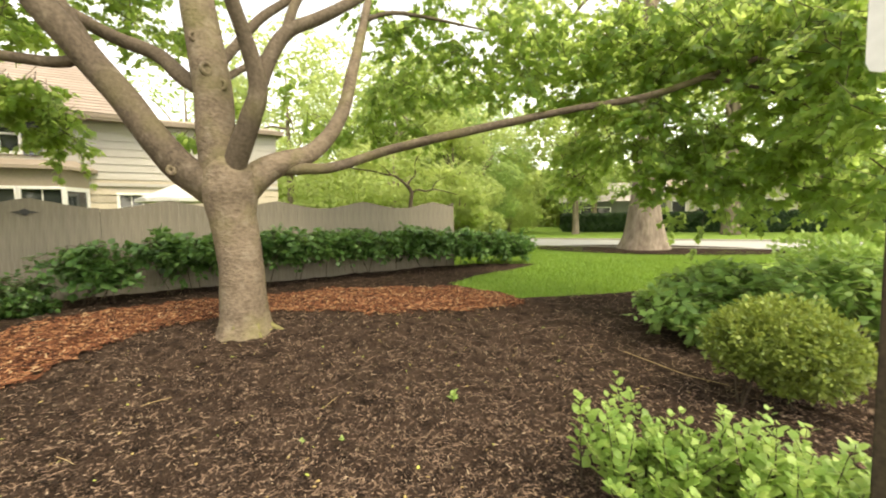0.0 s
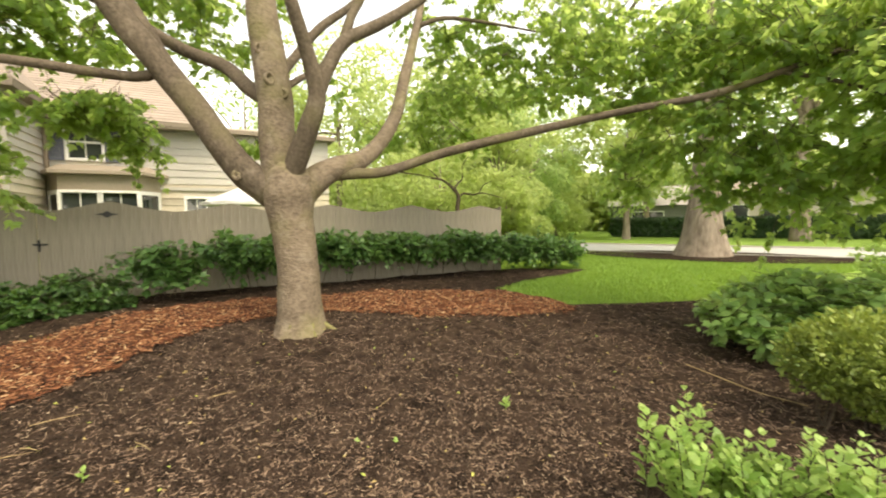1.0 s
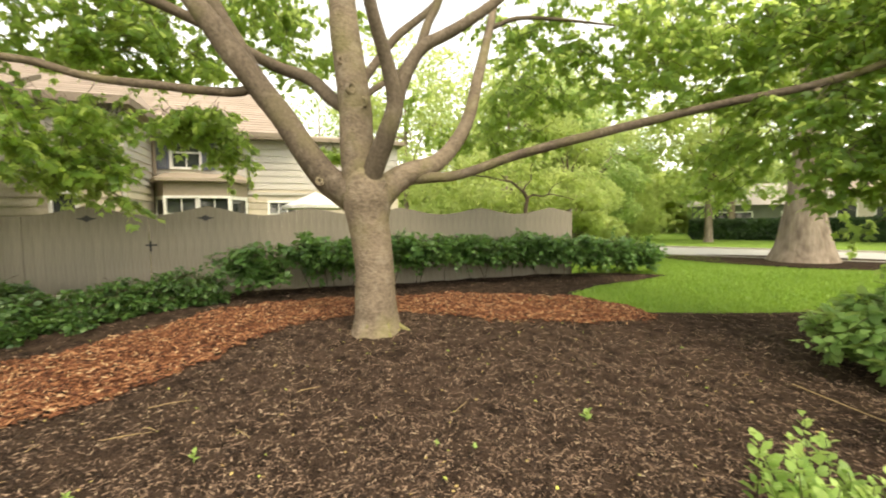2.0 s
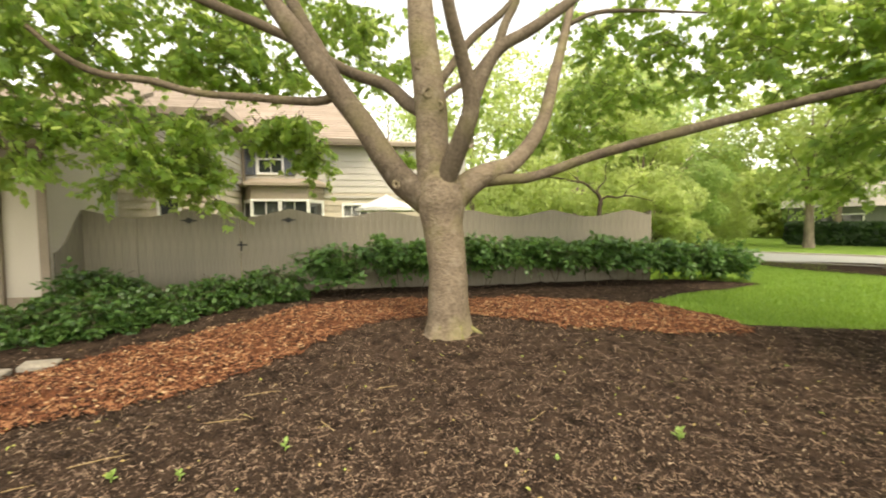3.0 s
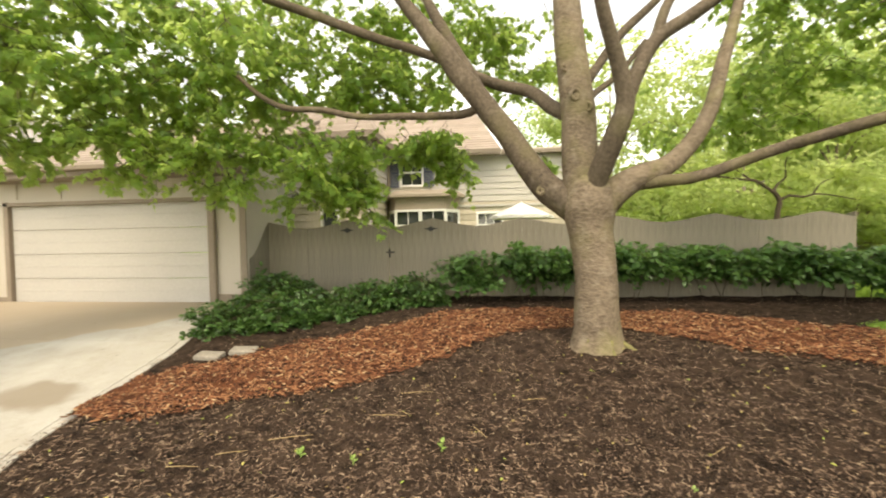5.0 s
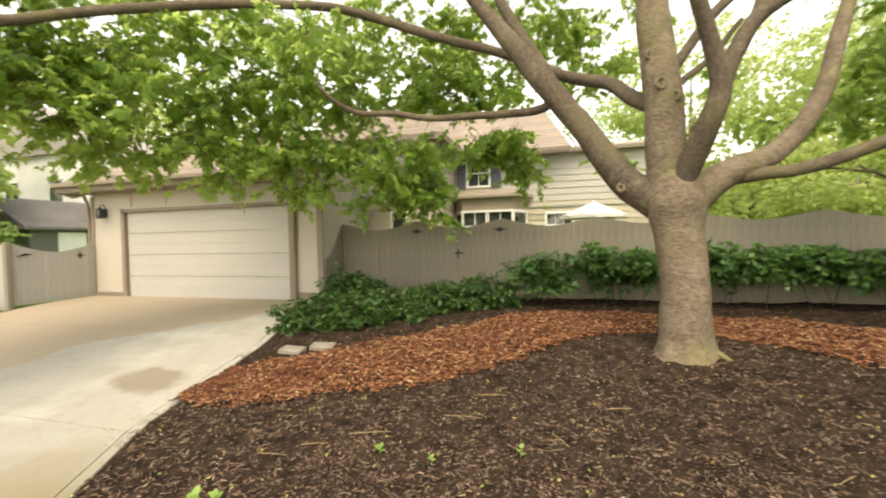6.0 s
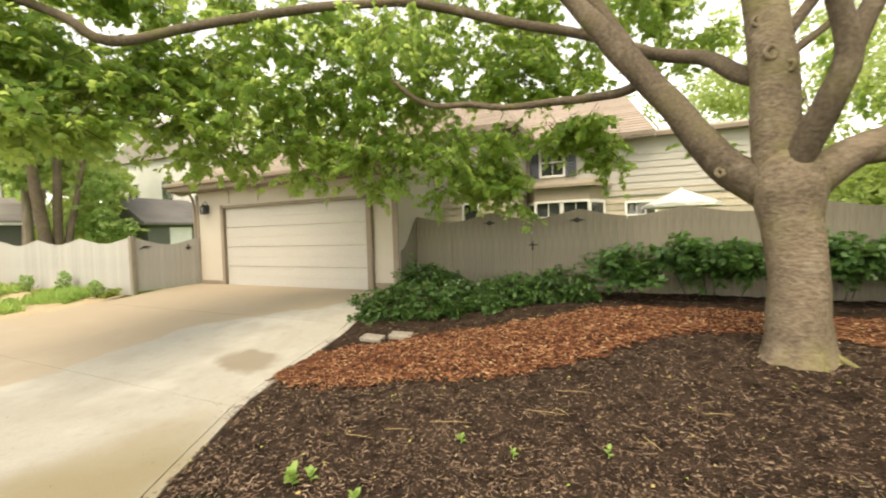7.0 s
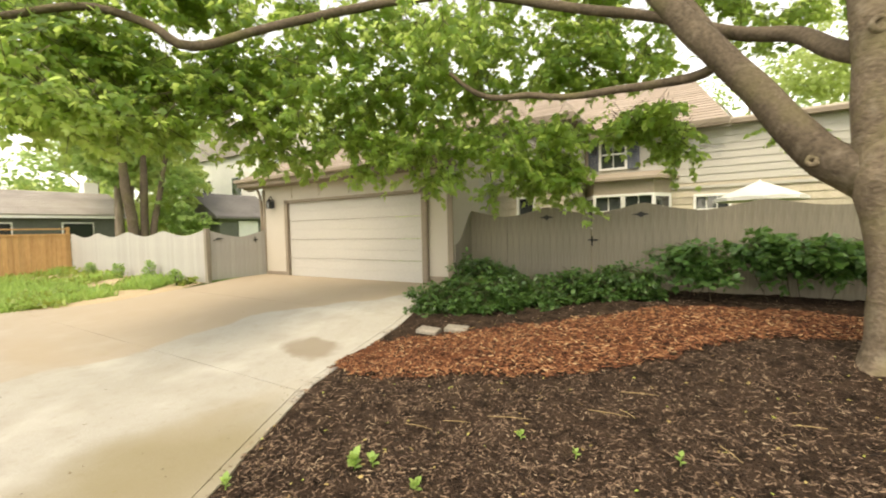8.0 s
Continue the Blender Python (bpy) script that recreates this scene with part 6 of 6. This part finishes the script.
for x0, x1 in ((-4.17, -3.86), (-3.0, -2.66)):
    s = new("shutter")
    s.parent = house
    s["label"] = "slate blue louvred shutter"
    bm = bmesh.new()
    for l in ((x0, x0 + 0.05, 3.42, 4.40), (x1 - 0.05, x1, 3.42, 4.40), (x0 + 0.05, x1 - 0.05, 3.42, 3.49), (x0 + 0.05, x1 - 0.05, 4.33, 4.40), (x0 + 0.05, x1 - 0.05, 3.88, 3.94)):
        box(bm, *hl(l[0], l[1], HY - 0.06, HY - 0.03, l[2], l[3]), 0.003)
    part("stile_frame", bm, M_shutter, s)
    for q in range(16):
        z = 3.50 + q * 0.0525
        bm = bmesh.new()
        prism(bm, [(-0.052, z - 0.4), (-0.034, z - 0.36), (-0.03, z - 0.36), (-0.048, z - 0.4)], x0 + 3.05, x1 + 2.95, "x")
        part("slat", bm, M_shutter, s)
# bay window with its hipped cap
bay = new("bay")
bay.parent = house
bay["label"] = "taupe bay window with a brown hipped roof"
out = [(-4.25, HY - 0.03), (-3.85, HY - 0.72), (-2.2, HY - 0.72), (-1.8, HY - 0.03)]
bm = bmesh.new()
prism(bm, [(a + 3, b - HY) for a, b in out], 2.62 - 0.4, 3.02 - 0.4, "z")
part("frieze", bm, M_bay, bay)
bm = bmesh.new()
prism(bm, [(a + 3, b - HY) for a, b in out], 0.0, 1.2, "z")
part("apron_wall", bm, M_bay, bay)
wo = [(-4.45, HY - 0.03), (-3.98, HY - 0.90), (-2.07, HY - 0.90), (-1.6, HY - 0.03)]
bm = bmesh.new()
lo = [bm.verts.new((a + 3, b - HY, 3.02 - 0.4)) for a, b in wo]
l2 = [bm.verts.new((a + 3, b - HY, 3.10 - 0.4)) for a, b in wo]
hi = [bm.verts.new((a + 3, HY - 0.03 - HY, 3.32 - 0.4)) for a in (-4.0, -2.05)]
bm.faces.new(lo[::-1])
for i in range(3):
    bm.faces.new((lo[i], lo[i + 1], l2[i + 1], l2[i]))
bm.faces.new((l2[1], l2[2], hi[1], hi[0]))
bm.faces.new((l2[0], l2[1], hi[0]))
bm.faces.new((l2[2], l2[3], hi[1]))
part("cap_roof", bm, M_bay, bay, "brown metal hipped cap")
for a, b in ((-3.80, -3.08), (-2.97, -2.25)):
    window(bay, a + 3, b + 3, 1.6 - 0.4 + 0.07, 2.62 - 0.4 - 0.07, -0.70, 1, 0.06)
for (xa, ya), (xb, yb) in (((-4.25, -0.03), (-3.85, -0.72)), ((-2.2, -0.72), (-1.8, -0.03))):
    bm = bmesh.new()
    d = Vector((xb - xa, yb - ya, 0))
    for s0, s1, z0, z1 in ((0, 0.12, 1.2, 2.22), (0.88, 1, 1.2, 2.22), (0.12, 0.88, 2.12, 2.22), (0.12, 0.88, 1.2, 1.28)):
        p, q = Vector((xa + 3, ya, 0)) + d * s0, Vector((xa + 3, ya, 0)) + d * s1
        nrm = Vector((-d.y, d.x, 0)).normalized() * 0.05
        prism(bm, [(p.x, p.y), (q.x, q.y), (q.x + nrm.x, q.y + nrm.y), (p.x + nrm.x, p.y + nrm.y)], z0, z1, "z")
    part("side_frame", bm, M_white, bay)
    bm = bmesh.new()
    p, q = Vector((xa + 3, ya, 0)) + d * 0.12, Vector((xa + 3, ya, 0)) + d * 0.88
    nrm = Vector((-d.y, d.x, 0)).normalized()
    prism(bm, [(p.x + nrm.x * 0.02, p.y + nrm.y * 0.02), (q.x + nrm.x * 0.02, q.y + nrm.y * 0.02), (q.x + nrm.x * 0.03, q.y + nrm.y * 0.03), (p.x + nrm.x * 0.03, p.y + nrm.y * 0.03)], 1.28, 2.12, "z")
    part("side_pane", bm, M_glass, bay)

# patio umbrella behind the fence
umb = thing("patio_umbrella", "open white canvas patio umbrella behind the fence", "umbrella", (0.15, 12.8, 0.42))
bm = bmesh.new()
top = bm.verts.new((0, 0, 2.27))
ring, low = [], []
for i in range(16):
    a = i * math.pi / 8
    r = 0.92 if i % 2 == 0 else 0.85
    ring.append(bm.verts.new((r * math.cos(a), r * math.sin(a), 1.86 + (0.0 if i % 2 == 0 else 0.03))))
    low.append(bm.verts.new((r * 1.01 * math.cos(a), r * 1.01 * math.sin(a), 1.79)))
for i in range(16):
    j = (i + 1) % 16
    bm.faces.new((top, ring[i], ring[j]))
    bm.faces.new((ring[i], low[i], low[j], ring[j]))
ob = part("canopy", bm, M_canvas, umb)
sol = ob.modifiers.new("cloth", "SOLIDIFY")
sol.thickness = 0.006
v, f = tube([(0, 0, 0), (0, 0, 1.2), (0, 0, 2.3)], [0.02, 0.02, 0.018], 10, 0)
link("pole", mesh_of("pole", v, f), M_white, umb)
for i in range(8):
    a = i * math.pi / 4
    v, f = tube([(0.02 * math.cos(a), 0.02 * math.sin(a), 2.24), (0.9 * math.cos(a), 0.9 * math.sin(a), 1.85)], [0.008, 0.006], 5, 0, 0.3)
    link("rib", mesh_of("rib", v, f), M_white, umb)

# ---- neighbours ----
nb = thing("neighbour_house", "low grey-green house with a long brown shingled roof", "house", (-26, 5.6, 0.4))
for l in ((0, 0.2, -8, 4.0, 0, 2.3), (-5, -4.8, -8, 4.0, 0, 2.3)):
    boxpart("wall", l, M_darkwall, nb)
bm = bmesh.new()
prism(bm, [(-4.8, 2.302), (0, 2.302), (0, 2.5), (-2.4, 3.5), (-4.8, 2.5)], 3.82, 4.0, "y")
box(bm, -4.8, 0, 3.82, 4.0, 0, 2.30)
part("gable_wall", bm, M_darkwall, nb)
roof_x(nb, -8.3, 4.3, 0.5, 2.35, -2.4, 3.62, M_greyroof)
roof_x(nb, -8.3, 4.3, -5.3, 2.35, -2.4, 3.62, M_greyroof)
boxpart("chimney", (-2.9, -2.3, 3.3, 3.9, 2.9, 4.15), M_white, nb, "white chimney stack")
boxpart("fascia", (0.42, 0.5, -8.3, 4.3, 2.18, 2.34), M_white, nb)
for y in (-4.6, -0.6, 2.2):
    w = new("window")
    w.parent = nb
    boxpart("frame", (0.2, 0.24, y - 0.6, y + 0.6, 1.15, 2.0), M_white, w)
    boxpart("pane", (0.24, 0.25, y - 0.54, y + 0.54, 1.21, 1.94), M_glass, w)
wh = thing("white_house", "tall white sided house behind the trees", "house", (-24.5, 17.5, 0.4))
boxpart("wall", (-3.4, 3.4, -3.4, 3.4, 0, 5.6), M_white, wh)
bm = bmesh.new()
prism(bm, [(-3.6, 5.602), (3.6, 5.602), (0, 8.0)], -3.6, 3.6, "y")
part("roof", bm, M_greyroof, wh)
for x, z in ((-1.6, 1.2), (1.4, 1.2), (-1.6, 3.9), (1.4, 3.9)):
    w = new("window")
    w.parent = wh
    boxpart("frame", (x - 0.5, x + 0.5, -3.44, -3.40, z - 0.6, z + 0.6), M_white, w)
    boxpart("pane", (x - 0.42, x + 0.42, -3.45, -3.441, z - 0.52, z + 0.52), M_glass, w)
    w = new("window")
    w.parent = wh
    boxpart("frame", (3.40, 3.44, x - 0.5, x + 0.5, z - 0.6, z + 0.6), M_white, w)
    boxpart("pane", (3.441, 3.45, x - 0.42, x + 0.42, z - 0.52, z + 0.52), M_glass, w)
shed = thing("shed", "small grey shed with a dark hipped roof", "shed", (-21.2, 12.4, 0.4))
boxpart("wall", (-1.6, 1.6, -1.4, 1.4, 0, 2.0), M_darkwall, shed)
bm = bmesh.new()
prism(bm, [(-1.9, 2.002), (1.9, 2.002), (1.9, 2.1), (-0.3, 3.3), (-1.9, 2.9)], -1.7, 1.7, "y")
part("roof", bm, surface("dark_shingles", (0.11, 0.10, 0.095), (0.20, 0.185, 0.175), 0.95, 30, 1.0, 0.5), shed)
boxpart("door", (1.6, 1.63, -0.5, 0.5, 0, 1.9), M_white, shed)

# across the street
def far_house(name, label, at, turn, w, d, h, wall, roof_m, wins):
    t = thing(name, label, "house", at)
    t.rotation_euler = (0, 0, radians(turn))
    boxpart("wall", (-w / 2, w / 2, 0, d, 0, h), wall, t)
    bm = bmesh.new()
    prism(bm, [(-0.4, h + 0.002), (d + 0.4, h + 0.002), (d / 2, h + 1.9)], -w / 2 - 0.4, w / 2 + 0.4, "x")
    part("roof", bm, roof_m, t)
    for x, z, ww, wh_ in wins:
        q = new("window")
        q.parent = t
        boxpart("frame", (x - ww / 2 - 0.08, x + ww / 2 + 0.08, -0.04, -0.002, z - 0.08, z + wh_ + 0.08), M_white, q)
        boxpart("pane", (x - ww / 2, x + ww / 2, -0.05, -0.041, z, z + wh_), M_glass, q)
    return t


far_house("far_house", "pale house across the street behind a hedge", (42.5, 19.0, 0.45), -62, 11, 7, 3.6, M_wall, M_shingle, ((-3.4, 1.2, 1.1, 1.2), (-1.2, 1.2, 1.1, 1.2), (3.2, 1.2, 1.3, 1.2)))
far_house("far_house", "low house across the street with a wide dark window", (35.2, 25.2, 0.45), -54, 9, 6, 2.5, M_darkwall, M_greyroof, ((-1.5, 0.9, 2.6, 1.0), (2.4, 0.9, 1.2, 1.0)))
gh = np.random.default_rng(77)
hp = thing("street_hedge", "long dark clipped hedge across the street", "hedge", (29.3, 16.3, 0.45))
n = 26000
s = gh.uniform(-34, 7.5, n)
dd = gh.uniform(-0.55, 0.55, n)
zz = gh.uniform(0.05, 1.22, n)
face = gh.uniform(0, 1, n)
dd = np.where(face < 0.6, -0.55 + gh.normal(0, 0.05, n), dd)
zz = np.where(face > 0.6, 1.2 + gh.normal(0, 0.05, n), zz)
P = np.stack([RN[0] * dd + RT[0] * s, RN[1] * dd + RT[1] * s, zz], 1)
leaves("foliage", P, unit(n, gh), np.array([-RN[0], -RN[1], 0.6]) + gh.normal(0, 0.5, (n, 3)), gh.uniform(0.14, 0.26, n), CLUMP, CLUMP_F, M_hedgefar, hp)
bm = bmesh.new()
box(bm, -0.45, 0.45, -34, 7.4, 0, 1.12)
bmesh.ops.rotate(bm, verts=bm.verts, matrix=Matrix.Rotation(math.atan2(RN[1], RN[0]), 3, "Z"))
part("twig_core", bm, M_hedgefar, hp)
pole = thing("sign_pole", "thin dark metal pole at the verge", "pole", (15.35, 8.95, 0.42))
v, f = tube([(0, 0, 0), (0, 0, 0.9), (0, 0, 1.9)], [0.03, 0.028, 0.028], 8, 0)
link("shaft", mesh_of("shaft", v, f), M_black, pole)

# hanging sign beside the shrubs
sp = thing("hanging_sign", "plain white sign panel hanging from a brown wooden post", "sign", (2.63, 0.455, 0.0))
boxpart("post", (-0.05, 0.05, -0.05, 0.05, -0.05, 3.1), M_stem, sp, "brown wooden post", 0.008)
boxpart("arm", (-0.04, 0.04, -0.62, 0.12, 2.98, 3.07), M_stem, sp, "", 0.006)
bm = bmesh.new()
c = 0.05
prism(bm, [(-0.5 + c, 2.28), (0.135 - c, 2.28), (0.135 - c * 0.3, 2.28 + c * 0.3), (0.135, 2.28 + c), (0.135, 2.98), (-0.5, 2.98), (-0.5, 2.28 + c), (-0.5 + c * 0.3, 2.28 + c * 0.3)], -0.075, -0.052, "x")
part("panel", bm, M_white, sp, "blank white panel with rounded corners")

# ---- small things on the ground ----
pavers = ((-4.22, 5.15, 4), (-3.86, 5.33, 12))
for x, y, a in pavers:
    bm = bmesh.new()
    box(bm, -0.165, 0.165, -0.095, 0.095, -0.03, 0.035, 0.012)
    ob = tagged(part("paver", bm, M_stone, None), "weathered tan stepping stone set in the mulch", "stone", "stepping stones")
    ob.matrix_basis = pose(x, y, ground_height(x, y) + 0.03, 6, 2, a)


def seedling(x, y, size, count, seed):
    g = np.random.default_rng(seed)
    z = ground_height(x, y) + 0.02
    t = thing("seedling", "small lime green seedling sprouting from the mulch", "plant", (x, y, z), "seedlings")
    a = np.arange(count) * 2.4 + g.uniform(0, 0.6, count)
    up = np.linspace(0.3, 1.6, count)
    d = np.stack([np.cos(a), np.sin(a), up], 1)
    at = np.stack([np.zeros(count), np.zeros(count), np.linspace(0.01, size * 0.8, count)], 1)
    leaves("leaf_rosette", at, d, np.stack([-np.cos(a) * 0.5, -np.sin(a) * 0.5, np.ones(count)], 1), size * g.uniform(0.6, 1.0, count), OVAL * (1.5, 1, 1), OVAL_F, M_lime, t)
    v, f = tube([(0, 0, -0.02), (0.003, 0, size * 0.4), (0, 0.003, size * 0.85)], [0.004, 0.003, 0.002], 5, 0, 0.03)
    link("stem", mesh_of("stem", v, f), M_lime, t)


for k, (x, y, s, c) in enumerate(((-2.96, 2.36, 0.155, 12), (-2.43, 2.36, 0.12, 6), (-2.09, 3.30, 0.09, 6), (-1.65, 3.26, 0.07, 5), (-1.0, 3.48, 0.11, 4), (-3.55, 1.76, 0.10, 7), (2.06, 3.10, 0.12, 6), (0.72, 3.14, 0.05, 4), (0.98, 3.0, 0.05, 4), (-2.88, 2.46, 0.11, 7))):
    seedling(x, y, s * 0.62, c, 200 + k)
gs = np.random.default_rng(9)
for k, (x, y, a, ln) in enumerate(((-2.65, 3.26, 19, 0.24), (-2.28, 3.51, 19, 0.36), (-1.55, 3.92, 2, 0.34), (-1.37, 4.36, 11, 0.32), (-0.71, 3.71, -58, 0.24), (-2.14, 3.95, 60, 0.12), (-2.9, 3.05, 4, 0.26), (-0.2, 4.3, 12, 0.22), (1.1, 3.6, 40, 0.2), (-1.42, 3.98, -38, 0.16))):
    c, s_ = math.cos(radians(a)), math.sin(radians(a))
    z = ground_height(x, y) + 0.045
    pts = [(-ln / 2 * c, -ln / 2 * s_, 0), (0.003, 0.004, 0.006), (ln / 2 * c, ln / 2 * s_, 0.004)]
    v, f = tube(pts, [0.0022, 0.003, 0.0015], 5, 0.1, 0.05, k)
    ob = tagged(link("dry_stalk", mesh_of("dry_stalk", v, f), M_straw), "dry straw-coloured stalk lying on the mulch", "stalk", "dry stalks")
    ob.location = (x, y, z)
# fallen twig by the boxwood
v, f = tube([(4.45, 3.0, 0.07), (4.38, 2.55, 0.06), (4.33, 2.2, 0.055), (4.4, 1.85, 0.05)], [0.004, 0.004, 0.0035, 0.002], 6, 0.1, 0.08, 3)
tagged(link("fallen_twig", mesh_of("fallen_twig", v, f), M_straw), "thin bare twig lying on the mulch", "twig")

# weedy strip beside the drive
gw = np.random.default_rng(55)
n = 9000
wx = gw.uniform(-26, -12.6, n)
wy = np.array([gw.uniform(max(float(np.interp(x, [-22, -14.5, -12.9, -12.3], [0.5, 2.95, 4.6, 6.1])), 0.3), 6.35) for x in wx])
dense = np.array([noise.noise((x * 0.7, y * 0.7, 5)) for x, y in zip(wx, wy)]) + (wx < -14.5) * 0.25 - 0.25 * (wy > 5.2)
okw = dense > -0.05
P = np.stack([wx, wy, np.array([ground_height(x, y) for x, y in zip(wx, wy)]) + gw.uniform(0, 0.22, n) * np.clip(dense + 0.3, 0.1, 1)], 1)[okw]
m = len(P)
ob = leaves("ground_cover", P, gw.normal(size=(m, 3)) * (1, 1, 0.5) + (0, 0, 0.6), np.array([0, 0, 1.0]) + gw.normal(0, 0.5, (m, 3)), gw.uniform(0.09, 0.18, m), OVAL, OVAL_F, M_box)
tagged(ob, "straggling light green weeds and ground cover beside the drive", "weeds", kind="stuff")
strip("soil_strip", np.linspace(-24, -12.4, 50), curve([-24, -14.5, -12.9, -12.2], [1.0, 2.9, 4.5, 6.2]), lambda x: 6.45, 0.012, surface("dry_soil", (0.30, 0.22, 0.13), (0.48, 0.38, 0.25), 0.95, 25, 1.5, 0.6), "dry tan soil strip between drive and fence", "ground", 16, 0.01)
for k, (x, y, h) in enumerate(((-15.1, 6.2, 0.55), (-13.0, 5.95, 0.35), (-17.0, 6.1, 0.4), (-19.0, 6.0, 0.4))):
    shrub("weed_clump", "upright green weed growing against the pale fence", [(x, y, 0.4 + h / 2, 0.16, 0.14, h / 2)], M_hyd, 300 + k, 0.08, 260, stems=3, group="weeds by the fence")
n = 16000
bx_ = gw.uniform(-26, -13.2, n)
by_ = np.array([gw.uniform(float(np.interp(x, [-22, -14.5, -13.9, -13.0], [0.4, 2.6, 4.3, 5.7])), 6.2) for x in bx_])
okb = np.array([noise.noise((x * 0.6, y * 0.6, 9)) + (0.35 if y < 4.8 else -0.15) > 0 for x, y in zip(bx_, by_)])
bx_, by_ = bx_[okb], by_[okb]
m = len(bx_)
bz_ = np.array([ground_height(x, y) for x, y in zip(bx_, by_)])
ob = leaves("tall_grass", np.stack([bx_, by_, bz_], 1), gw.normal(0, 0.45, (m, 3)) * (1, 1, 0) + (0, 0, 1), gw.normal(size=(m, 3)), gw.uniform(0.14, 0.34, m), BLADE * (0.9, 1, 1), BLADE_F, M_lime)
tagged(ob, "feathery unmown pale green grass beside the drive", "grass", kind="stuff")
